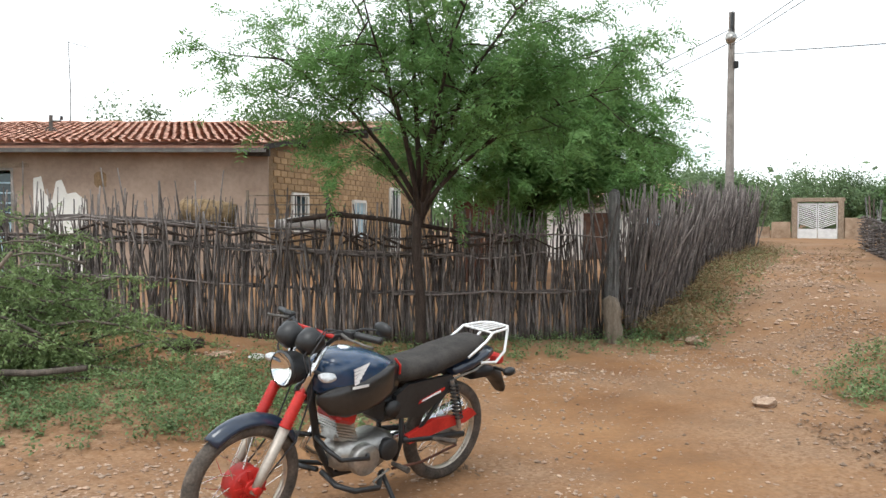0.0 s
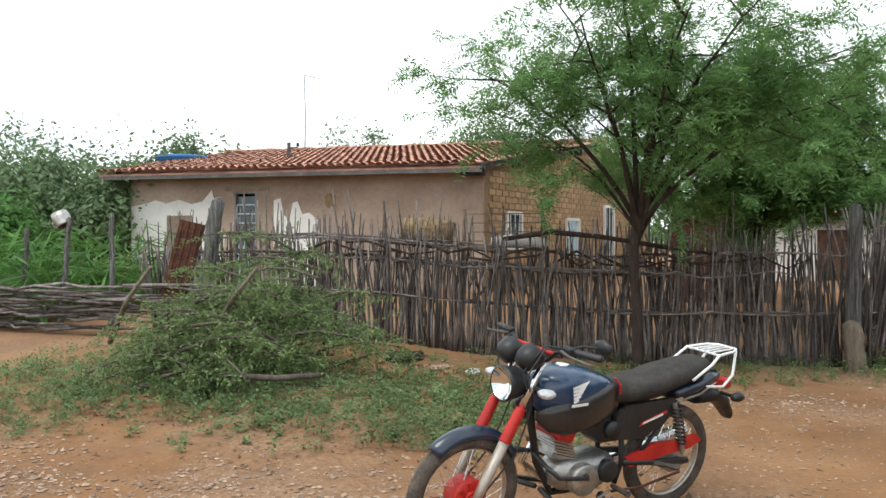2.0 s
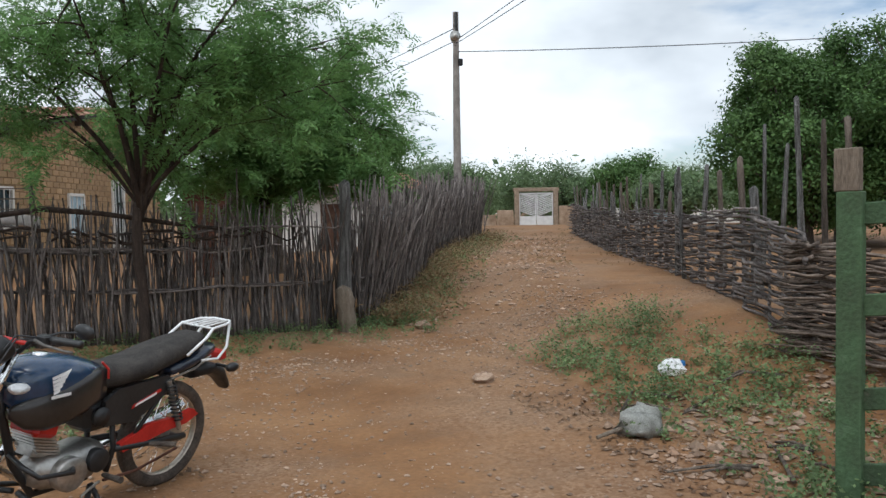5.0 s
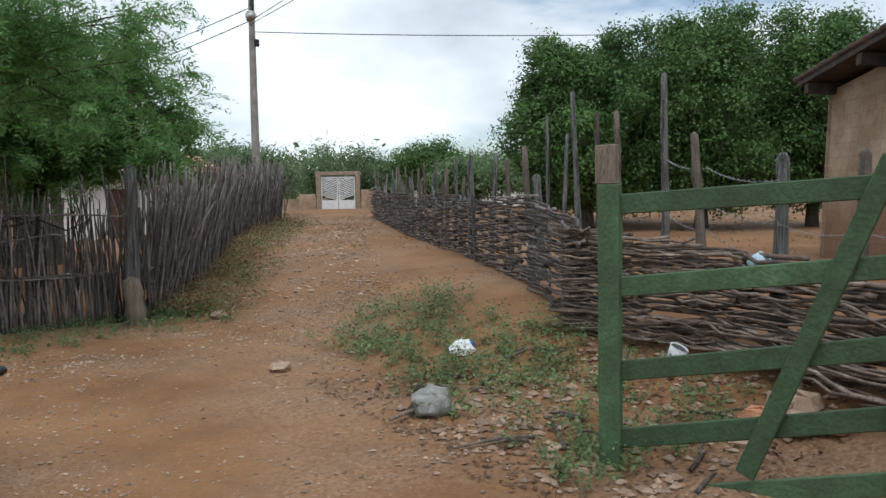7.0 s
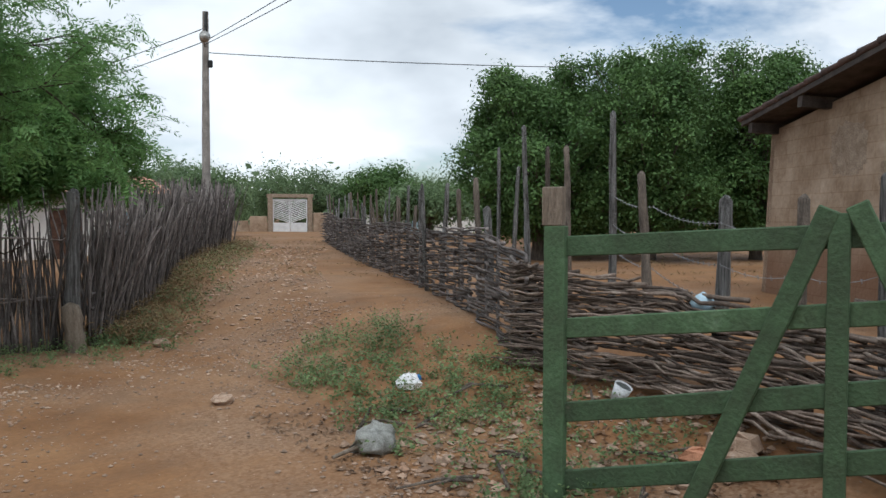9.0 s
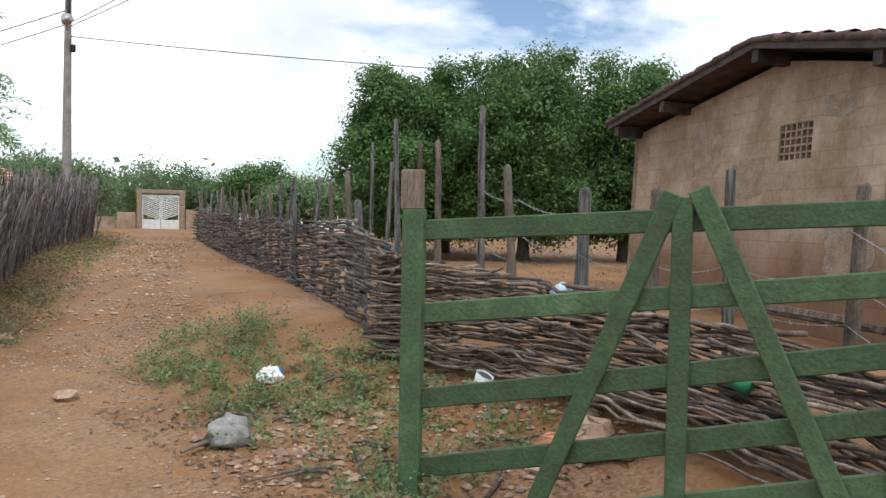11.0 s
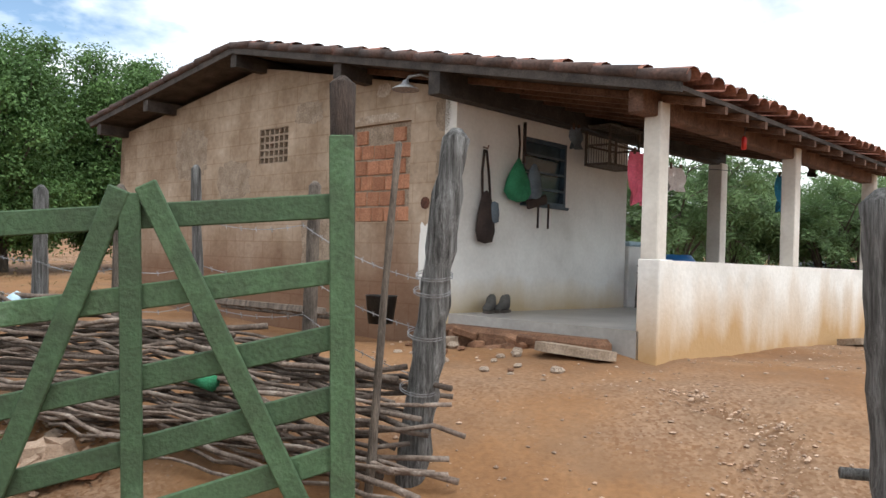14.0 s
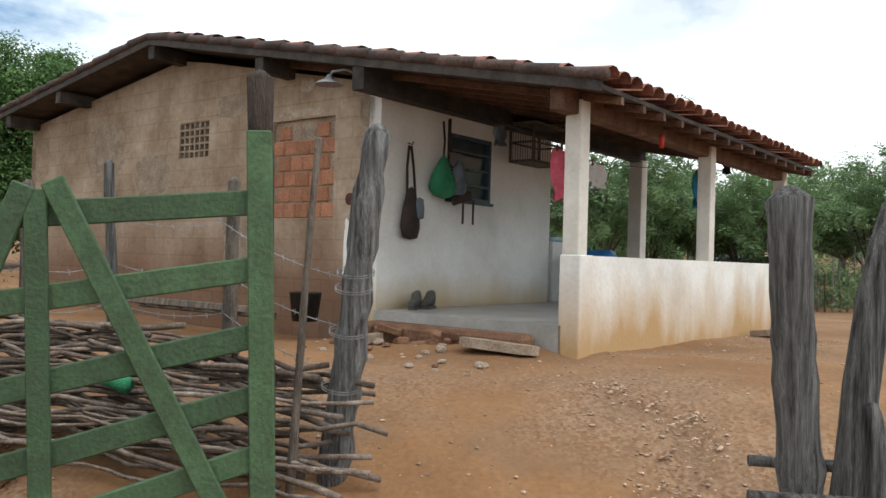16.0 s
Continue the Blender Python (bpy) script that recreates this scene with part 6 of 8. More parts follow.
part("side_stand", Geo().tube([(0.56, 0.1, 0.22), (0.55, 0.19, 0.1), (0.54, 0.24, 0.02), (0.5, 0.26, 0.012)], [0.014, 0.012, 0.011, 0.016], 8), M["black_plastic"], bike, smooth=True)
part("silencer", Geo().tube([(0.85, -0.08, 0.5), (0.9, -0.12, 0.36), (0.7, -0.14, 0.2), (0.3, -0.15, 0.26), (-0.3, -0.17, 0.36)], [0.018, 0.018, 0.02, 0.042, 0.045], 12), M["chrome"], bike, smooth=True)


# ---- lamp post, wires, far gate ----
pole = thing("street_lamp_pole", "slim grey concrete pole with a street lamp arm", "pole", pose(8.5, 25.1, gz(8.5, 25.1)))
PH = 7.2
part("shaft", Geo().tube([(0, 0, -0.3), (0, 0, PH * 0.5), (0.02, 0, PH)], [0.15, 0.125, 0.095], 8), M["concrete"], pole)
la = part("lamp_arm", Geo().tube([(0, 0, PH - 1.15), (-0.12, -0.25, PH - 0.9), (-0.2, -0.5, PH - 0.88)], 0.025, 8), M["wire"], pole)
part("lamp_head", Geo().lathe([(0.001, -0.2), (0.08, -0.18), (0.16, 0.0), (0.17, 0.1), (0.001, 0.16)], 14, Matrix.Translation((-0.22, -0.6, PH - 0.92)) @ Matrix.Rotation(radians(70), 4, "X")), M["alu"], la, "round street lamp head", smooth=True)
part("relay_box", Geo().box((0.12, -0.1, PH - 1.6), (0.14, 0.14, 0.22), bevel=0.02), M["dark_metal"], pole)
part("insulator_bracket", Geo().box((-0.02, -0.12, PH - 0.35), (0.06, 0.2, 0.6)).tube([(-0.02, -0.2, PH - 0.1), (-0.08, -0.25, PH - 0.5)], 0.03, 6), M["dark_metal"], pole)


def cable(a, b, sag, r, label, rng=None):
    a, b = Vector(a), Vector(b)
    pts = [a.lerp(b, i / 24) - Vector((0, 0, sag * 4 * (i / 24) * (1 - i / 24))) for i in range(25)]
    ob = tagged(new("power_cable", Geo().tube(pts, r, 5).mesh("power_cable", M["black_wire"], True)), label, "cable", "overhead cables")
    return ob


ptop = Vector((8.5, 25.1, gz(8.5, 25.1) + PH))
cable(ptop - Vector((0, 0, 1.25)), (42.0, 2.0, 7.4), 0.8, 0.014, "thin black service cable crossing the sky")
cable(ptop - Vector((0, 0, 1.0)), (8.5, -20.0, 9.0), 0.7, 0.012, "thin overhead cable running along the lane")
cable(ptop - Vector((0, 0, 0.9)), (7.7, -20.0, 9.0), 0.6, 0.012, "thin overhead cable running along the lane")
cable(ptop - Vector((0, 0, 0.5)), (-2.0, 56.0, 6.0), 0.5, 0.016, "thin overhead cable running off over the fields")
cable(ptop - Vector((0, 0, 0.9)), (-1.4, 56.0, 5.6), 0.5, 0.016, "thin overhead cable running off over the fields")

fg = frame_matrix((17.55, 41.85, 0.72), (1.82, -0.56, 0), (0.56, 1.82, 0))
farg = thing("entrance_gate", "white metal gate in a beige concrete portal", "gate", fg)
for x in (-0.12, 2.02):
    part("pillar", Geo().box((x, 0, 0.85), (0.26, 0.3, 2.3), bevel=0.02), M["mortar"], farg)
part("lintel", Geo().box((0.95, 0, 2.06), (2.5, 0.3, 0.2), bevel=0.02), M["mortar"], farg)
for h in range(2):
    x0 = 0.02 + h * 0.94
    leaf = part("gate_leaf", Geo().box((x0 + 0.46, -0.02, 1.86), (0.9, 0.04, 0.06)).box((x0 + 0.46, -0.02, 0.32), (0.9, 0.03, 0.56)).box((x0 + 0.03, -0.022, 0.95), (0.05, 0.04, 1.86)).box((x0 + 0.89, -0.022, 0.95), (0.05, 0.04, 1.86)), M["white_plastic"], farg, "white sheet and bar gate leaf")
    for k in range(13):
        z = 0.55 + k * 0.1
        s = 1 if h == 0 else -1
        part("bar", Geo().tube([(x0 + 0.05, -0.03, z + 0.06 - 0.12 * (s > 0) * 0), (x0 + 0.87, -0.03, min(z + 0.3 * (1 if h else 0) + 0.06, 1.86))] if h else [(x0 + 0.05, -0.03, min(z + 0.36, 1.86)), (x0 + 0.87, -0.03, z + 0.06)], 0.026, 5), M["white_plastic"], leaf)
for x, w, h in ((-0.75, 0.9, 0.95), (2.75, 1.1, 1.15)):
    tagged(new("low_wall", Geo().box((x, 0.05, h / 2 - 0.2), (w, 0.2, h + 0.4), bevel=0.02).mesh("low_wall", M["render_rough"])), "low rendered wall beside the white gate", "wall").matrix_world = fg
tagged(new("low_wall", Geo().box((-5.2, 1.2, 0.25), (8.0, 0.2, 0.9), bevel=0.02).mesh("low_wall", M["render_rough"])), "long low earth-coloured wall in the distance", "wall").matrix_world = fg

# small far houses
fh = thing("far_house", "small white house with a red tile roof", "house", pose(4.4, 24.8, gz(4.4, 24.8) - 0.45, 0, 0, 8))
part("wall", Geo().box((0, 0, 0.9), (4.2, 4, 2.0)), M["white_paint"], fh)
g = Geo()
slab_between(g, (-2.4, -2.4, 1.95), (2.4, -2.4, 1.95), (2.4, 0, 2.6), (-2.4, 0, 2.6), 0.06)
slab_between(g, (-2.4, 0, 2.6), (2.4, 0, 2.6), (2.4, 2.4, 1.95), (-2.4, 2.4, 1.95), 0.06)
rf = part("roof", g, M["dark_wood"], fh)
g = Geo()
tile_rows(g, Vector((-2.4, -2.45, 1.98)), Vector((1, 0, 0)), Vector((0, 2.4, 0.65)).normalized(), 4.8, 2.5, rng=random.Random(2))
part("roof_tiles", g, M["tile"], rf, smooth=True, kind="stuff")
part("door", Geo().box((-0.6, -2.0, 0.8), (0.8, 0.06, 1.7)), M["brown_wood"], fh)
part("window", Geo().box((1.1, -2.0, 1.2), (0.7, 0.06, 0.7)), M["pale_blue"], fh)
fh2 = thing("far_house", "distant pale house beyond the woven fence", "house", pose(24.5, 37.5, gz(24.5, 37.5), 0, 0, -20))
part("wall", Geo().box((0, 0, 0.8), (6, 4, 1.9)), M["white_paint"], fh2)
g = Geo()
slab_between(g, (-3.2, -2.3, 1.75), (3.2, -2.3, 1.75), (3.2, 0, 2.3), (-3.2, 0, 2.3), 0.06)
slab_between(g, (-3.2, 0, 2.3), (3.2, 0, 2.3), (3.2, 2.3, 1.75), (-3.2, 2.3, 1.75), 0.06)
part("roof", g, M["tile"], fh2)
part("door", Geo().box((-1, -2.0, 0.75), (0.9, 0.06, 1.7)), M["pale_blue"], fh2)
shed = thing("shed", "dark plank shed behind the tree", "shed", pose(1.0, 17.2, gz(1, 17.2)))
for k in range(9):
    part("plank", Geo().box((-0.8 + k * 0.22, 0, 0.85), (0.2, 0.03, 1.9 + 0.1 * math.sin(k * 3)), bevel=0.004), M["rust"] if k < 4 else M["bark_grey"], shed)
part("roof", Geo().box((0.1, 0.6, 1.95), (2.4, 1.6, 0.05), Matrix.Rotation(0.1, 3, "X").to_4x4()), M["dark_wood"], shed)

# ---- stakes and wire of the woven fence ----
rng = random.Random(41)
STAKES = [(6.59, 6.06, 2.73, 0.045), (5.93, 4.91, 2.04, 0.05), (6.93, 7.03, 2.47, 0.045), (7.37, 7.94, 2.54, 0.04), (6.53, 7.31, 2.71, 0.04), (7.92, 9.37, 2.38, 0.04), (7.76, 9.5, 2.67, 0.035), (6.64, 8.42, 2.14, 0.05),
          (7.09, 9.93, 2.13, 0.045), (7.17, 10.48, 2.15, 0.04), (7.35, 10.95, 2.08, 0.045), (7.01, 9.37, 2.03, 0.045), (5.23, 3.67, 1.78, 0.065), (5.24, 3.06, 1.78, 0.055), (5.47, 2.64, 1.91, 0.045), (5.37, 1.85, 1.79, 0.055), (6.4, 7.85, 1.75, 0.07)]
for x, y, top, r in STAKES:
    post("fence_stake", "rough grey stake standing behind the woven fence", x, y, top - gz(x, y), r, rng, M["grey_wood"] if rng.random() < 0.6 else M["bark_grey"], lean=(rng.uniform(-0.08, 0.08), rng.uniform(-0.1, 0.1)), group="stakes of the woven fence", tip=0.7, n=8)
for k in range(34):
    t = 0.36 + 0.64 * (k + rng.uniform(-0.3, 0.3)) / 34
    p, d = fence_line(weave_far, min(t, 1))
    x, y = p.x + 0.12, p.y - 0.05
    post("fence_stake", "rough grey stake standing behind the woven fence", x, y, rng.uniform(1.15, 1.75) - 0.25 * max(0, t - 0.7), rng.uniform(0.025, 0.045), rng, M["grey_wood"] if rng.random() < 0.5 else M["bark_grey"], lean=(rng.uniform(-0.12, 0.12), rng.uniform(-0.15, 0.15)), group="stakes of the woven fence", tip=0.7, n=7, segs=6)
post("thin_stake", "thin crooked stake beside the gate post", 4.45, 1.14, 1.93 - gz(4.45, 1.14), 0.024, rng, M["bark_grey"], lean=(0.0, -0.2), tip=0.65, n=8, segs=14, wob=0.16)


def barbed(pts, label):
    g = Geo()
    line = []
    for a, b in zip(pts, pts[1:]):
        a, b = Vector(a), Vector(b)
        n = max(4, int((b - a).length / 0.1))
        for i in range(n):
            f = i / n
            line.append(a.lerp(b, f) - Vector((0, 0, 0.05 * 4 * f * (1 - f))))
    line.append(Vector(pts[-1]))
    g.tube(line, 0.0032, 4)
    for p in line[::1]:
        for s in (-1, 1):
            g.tube([p + Vector((0.004, s * 0.004, -0.016)), p + Vector((-0.004, -s * 0.006, 0.016))], 0.0018, 3)
    return tagged(new("barbed_wire", g.mesh("barbed_wire", M["wire"])), label, "wire", "barbed wires")


for za, zb in ((1.45, 1.6), (1.2, 1.3), (0.95, 1.05)):
    barbed([(4.72, 0.85, za - 0.2), (5.37, 1.85, zb - 0.05), (5.47, 2.64, zb), (5.23, 3.06, zb - 0.02), (5.23, 3.67, zb + 0.02), (5.93, 4.91, zb + 0.15), (6.59, 6.06, zb + 0.3)], "slack barbed wire between the stakes")
for z, dz in ((1.28, 0.0), (1.2, 0.01), (0.98, 0.0), (0.7, 0.0)):
    k = (z - 0.2) / 1.8
    c = Vector((4.7 + 0.06 * k, 1.0 - 0.25 * k, z))
    g = Geo()
    for turn in range(2):
        g.tube([c + Vector((math.cos(a) * 0.094, math.sin(a) * 0.094, turn * 0.012 + 0.02 * math.sin(a + z))) for a in [2 * math.pi * i / 24 for i in range(25)]], 0.003, 4)
    tagged(new("wire_loop", g.mesh("wire_loop", M["wire"])), "rusty wire wound round the gate post", "wire", "wire loops")

# posts on the far side of the opening
rng = random.Random(52)
post("gate_post", "stout grey split gate post with cracked grain", 4.19, -1.15, 1.62 - gz(4.19, -1.15), 0.088, rng, M["grey_wood"], lean=(0, 0.045), n=16, segs=18, tip=1.0, wob=0.06)


def crooked(name, label, pts, rad, n=12):
    """A weathered trunk through the given bends."""
    pts = [Vector(p) for p in pts]
    ob = thing(name, label, "post", Matrix.Translation(pts[0]))
    fine, rr = [], []
    for i in range(len(pts) - 1):
        p0, p1, p2, p3 = pts[max(i - 1, 0)], pts[i], pts[i + 1], pts[min(i + 2, len(pts) - 1)]
        for k in range(4):
            f = k / 4
            fine.append(0.5 * (2 * p1 + (p2 - p0) * f + (2 * p0 - 5 * p1 + 4 * p2 - p3) * f * f + (3 * p1 - p0 - 3 * p2 + p3) * f ** 3) - pts[0])
            rr.append((rad[i] * (1 - f) + rad[i + 1] * f) * rng.uniform(0.95, 1.05))
    fine += [pts[-1] - pts[0], pts[-1] - pts[0] + (pts[-1] - pts[-2]).normalized() * rad[-1] * 0.5]
    rr += [rad[-1], rad[-1] * 0.5]
    part("trunk", Geo().tube(fine, rr, n, wob=0.05, rng=rng), M["grey_wood"], ob, smooth=True)
    return ob


crooked("old_post", "leaning grey post narrowing to a blunt tip", [(4.3, -1.36, 0.05), (4.3, -1.375, 0.4), (4.3, -1.42, 1.0), (4.3, -1.49, 1.4), (4.3, -1.52, 1.6)], [0.085, 0.08, 0.07, 0.066, 0.042])
crooked("forked_post", "tall crooked grey post kinked near its top", [(4.42, -1.65, 0.0), (4.42, -1.66, 0.4), (4.42, -1.72, 1.07), (4.42, -1.728, 1.41), (4.42, -1.683, 1.58), (4.42, -1.637, 1.72), (4.42, -1.69, 1.83), (4.42, -1.742, 2.09)], [0.08, 0.075, 0.062, 0.06, 0.057, 0.052, 0.046, 0.036])
crooked("old_post", "stout smooth grey post with a rounded top", [(4.36, -1.73, 0.0), (4.36, -1.735, 0.4), (4.36, -1.77, 1.05), (4.36, -1.805, 1.45), (4.36, -1.815, 1.68)], [0.08, 0.076, 0.07, 0.065, 0.048])
crooked("old_post", "short forked grey stump", [(4.2, -1.46, 0.02), (4.2, -1.465, 0.4), (4.2, -1.45, 0.6), (4.2, -1.415, 0.8)], [0.06, 0.06, 0.045, 0.025], 10)
crooked("old_post", "short rounded grey stump", [(4.18, -1.5, 0.02), (4.18, -1.5, 0.4), (4.18, -1.51, 0.63)], [0.055, 0.05, 0.042], 10)
crooked("old_post", "low grey stump behind the crooked post", [(4.5, -1.88, 0.0), (4.5, -1.88, 0.4), (4.5, -1.86, 0.76)], [0.06, 0.055, 0.04], 10)
crooked("old_post", "grey slanting post at the opening's edge", [(4.2, -1.8, 0.0), (4.2, -1.88, 0.4), (4.2, -1.96, 0.9), (4.2, -2.05, 1.3)], [0.085, 0.08, 0.075, 0.06])
for z, x, y0 in ((0.49, 4.46, -1.0), (0.47, 4.02, -0.91)):
    tagged(new("bar_pole", Geo().tube([(x, y0, z), (x + 0.05, y0 - 0.5, z - 0.03), (x + 0.12, y0 - 1.5, z - 0.06)], [0.026, 0.03, 0.028], 8, wob=0.08, rng=rng).mesh("bar_pole", M["grey_wood"], True)), "grey pole lying across the posts", "pole", "bar poles")

# ---- bare brick patch, loose on the gable ----
rng = random.Random(61)
bm_ = Geo().box((0, 0, 0), (0.1, 0.175, 0.145), bevel=0.006)
for k in range(6):
    bm_.box((-0.053, 0, -0.06 + k * 0.024), (0.008, 0.165, 0.013))
brick_me = bm_.mesh("brick", M["brick"])
row = 0
z = PB + 0.08
while z < PT - 0.04:
    y = P0 + 0.1 + (0.09 if row % 2 else 0)
    while y < P1 - 0.06:
        if not (row == 5 and rng.random() < 0.4):
            piece("brick", brick_me, gable_wall, pose(0.226 + rng.uniform(-0.006, 0.006), y, z + rng.uniform(-0.004, 0.004), rng.uniform(-1.5, 1.5)))
        y += 0.192
    z += 0.163
    row += 1
# flat dark disc stands in for the hole; the wall isn't cut
part("round_hole", Geo().lathe([(0.001, 0.0), (0.06, 0.0), (0.062, -0.006)], 14, Matrix.Translation((0.146, 2.55, 1.8)) @ Matrix.Rotation(-math.pi / 2, 4, "Y")), M["rust"], gable_wall, "dark rust-brown disc marking a round hole")


def blot(x0, x1, z0, z1, rng, n=34, jag=0.12, top_only=False):
    """A ragged outline in x, z."""
    pts = []
    for i in range(n):
        a = 2 * math.pi * i / n
        c, s = math.cos(a), math.sin(a)
        k = 1 + rng.uniform(-jag, jag)
        px = (x0 + x1) / 2 + (x1 - x0) / 2 * math.copysign(abs(c) ** 0.6, c) * k
        pz = (z0 + z1) / 2 + (z1 - z0) / 2 * math.copysign(abs(s) ** 0.6, s) * (k if s > 0 or not top_only else 1)
        pts.append((px, pz))
    return pts


GABLE = Matrix(((0, 1, 0, 0.146), (1, 0, 0, 0), (0, 0, 1, 0), (0, 0, 0, 1)))
for y0, y1, z0, z1, key in ((2.42, 2.62, 0.95, 1.6, "white_paint"), (2.28, 2.36, 1.25, 1.5, "white_paint"), (2.95, 3.6, 2.66, 2.74, "slab"), (3.1, 3.3, 2.92, 3.05, "slab"), (2.24, 2.42, 1.8, 2.35, "mortar"), (2.24, 2.44, 2.5, 2.8, "mortar"), (3.8, 4.5, 1.0, 1.9, "mortar"), (5.6, 6.3, 1.9, 2.4, "mortar"), (4.2, 4.7, 2.75, 3.0, "mortar"), (6.6, 7.4, 2.2, 2.9, "mortar")):
    part("plaster_patch", Geo().prism(blot(y0, y1, z0, z1, rng), 0.01, GABLE), M[key], gable_wall, "flaking plaster patch")

# wall lamp
wl_ = thing("wall_lamp", "small galvanised lamp on a curved arm", "lamp", H2)
part("arm", Geo().tube([(-0.06, 2.27, 2.95), (-0.16, 2.36, 2.98), (-0.22, 2.46, 2.96), (-0.23, 2.49, 2.9)], 0.014, 8), M["wire"], wl_, smooth=True)
part("wall_plate", Geo().lathe([(0.001, 0.0), (0.06, 0.0), (0.06, 0.02), (0.001, 0.03)], 16, Matrix.Translation((-0.06, 2.25, 2.95)) @ Matrix.Rotation(-math.pi / 2, 4, "Y")), M["wire"], wl_, smooth=True)
part("bracket", Geo().box((0.04, 2.25, 2.95), (0.22, 0.05, 0.05), bevel=0.006), M["dark_wood"], wl_)
part("shade", Geo().lathe([(0.02, 0.06), (0.035, 0.03), (0.11, -0.01), (0.115, -0.02), (0.1, -0.015), (0.03, 0.02)], 20, Matrix.Translation((-0.23, 2.49, 2.86)) @ Matrix.Scale(1.15, 4)), M["wire"], wl_, "round tin lamp shade", smooth=True)


# ---- things on the veranda ----
def on2(x, y, z):
    return H2 @ Matrix.Translation((x, y, z))


def blob(prof, m, nseg=14, sx=1.0, sy=1.0, rng=random, wob=0.05):
    g = Geo().lathe(prof, nseg, m @ Matrix.Diagonal((sx, sy, 1, 1)))
    g.v = [tuple(c * (1 + rng.uniform(-wob, wob) * 0.0) + rng.uniform(-wob, wob) * 0.05 for c in p) for p in g.v]
    return g


rng = random.Random(71)
bag = thing("shoulder_bag", "dark brown cloth shoulder bag hanging on the wall", "bag", on2(0.53, 2.09, 1.42))
part("body", blob([(0.001, 0), (0.1, 0.02), (0.13, 0.12), (0.11, 0.3), (0.06, 0.48), (0.001, 0.52)], Matrix(), sx=1.0, sy=0.45, rng=rng), M["dark_cloth"], bag, smooth=True)
part("pocket", blob([(0.001, 0), (0.06, 0.02), (0.07, 0.1), (0.05, 0.2), (0.001, 0.22)], Matrix.Translation((0.09, -0.03, 0.2)), sx=1, sy=0.6, rng=rng), M["grey_cloth"], bag, smooth=True)
for s in (-1, 1):
    part("strap", Geo().tube([(s * 0.06, 0, 0.45), (s * 0.05, 0.02, 0.7), (s * 0.015, 0.03, 0.92)], 0.014, 6), M["dark_cloth"], bag, smooth=True)
part("hook", Geo().tube([(0, 0.06, 0.95), (0, 0.0, 0.93), (0, -0.01, 0.96)], 0.006, 6), M["rust"], bag)
bag = thing("sack", "green cloth sack hanging beside the window", "sack", on2(1.0, 2.07, 1.86))
part("body", blob([(0.001, 0), (0.13, 0.02), (0.2, 0.1), (0.17, 0.22), (0.08, 0.36), (0.02, 0.44), (0.001, 0.45)], Matrix(), sx=1.0, sy=0.45, rng=rng), M["green_cloth"], bag, smooth=True)
part("strap", Geo().tube([(0, 0, 0.42), (0.05, 0.03, 0.6), (0.06, 0.06, 0.8)], 0.012, 6), M["dark_cloth"], bag, smooth=True)
bag = thing("saddle_bag", "grey-blue bag with dark leather straps on the wall", "bag", on2(1.24, 2.05, 1.86))
part("body", blob([(0.001, 0), (0.09, 0.02), (0.12, 0.12), (0.1, 0.28), (0.04, 0.4), (0.001, 0.42)], Matrix(), sx=1.0, sy=0.5, rng=rng), M["grey_cloth"], bag, smooth=True)
part("flap", Geo().box((0.02, -0.03, 0.02), (0.34, 0.04, 0.1), Matrix.Rotation(-0.25, 3, "Y").to_4x4(), bevel=0.015), M["dark_cloth"], bag)
for x in (0.02, 0.2):
    part("strap", Geo().box((x, -0.05, -0.12), (0.03, 0.012, 0.26), bevel=0.004), M["dark_cloth"], bag)
part("hanger", Geo().box((-0.14, 0.03, 0.62), (0.03, 0.03, 0.42), bevel=0.006), M["dark_cloth"], bag)
# boots
for k, (x, rot) in enumerate(((0.5, 24), (0.7, 14))):
    boot = thing("boot", "worn grey ankle boot on the veranda floor", "boot", on2(x, 1.98, 0.752) @ pose(0, 0, 0, 0, 0, rot + 180), group="pair of boots")
    part("sole", Geo().loft([[(0.13, -0.03, 0), (0.13, 0.03, 0), (0.13, 0.03, 0.025), (0.13, -0.03, 0.025)], [(0.06, -0.05, 0), (0.06, 0.05, 0), (0.06, 0.05, 0.025), (0.06, -0.05, 0.025)], [(-0.12, -0.04, 0), (-0.12, 0.04, 0), (-0.12, 0.04, 0.025), (-0.12, -0.04, 0.025)]]), M["rubber"], boot)
    part("upper", Geo().loft([oval(0.13, 0.03, 0.022, 0.05, 10), oval(0.09, 0.045, 0.022, 0.075, 10), oval(0.02, 0.045, 0.022, 0.1, 10), oval(-0.03, 0.045, 0.022, 0.17, 10), oval(-0.1, 0.04, 0.022, 0.18, 10), oval(-0.125, 0.025, 0.022, 0.16, 10)]), M["iron_dark"], boot, smooth=True)
# bird cage
cage = thing("bird_cage", "dark wooden bird cage hanging under the veranda roof", "cage", on2(2.15, 1.72, 2.36) @ Matrix.Diagonal((1.25, 1, 0.86, 1)))
g = Geo()
for x in (0, 0.5):
    for y in (0, 0.3):
        g.box((x, y, 0.24), (0.022, 0.022, 0.5))
for z in (0.0, 0.25, 0.48):
    for y in (0, 0.3):
        g.box((0.25, y, z), (0.52, 0.02, 0.022))
    for x in (0, 0.5):
        g.box((x, 0.15, z), (0.02, 0.32, 0.022))
part("cage_frame", g, M["bark_grey"], cage)
for k in range(1, 12):
    for y in (0, 0.3):
        part("wire_bar", Geo().tube([(k * 0.5 / 12, y, 0), (k * 0.5 / 12, y, 0.48)], 0.0035, 4), M["iron_dark"], cage)
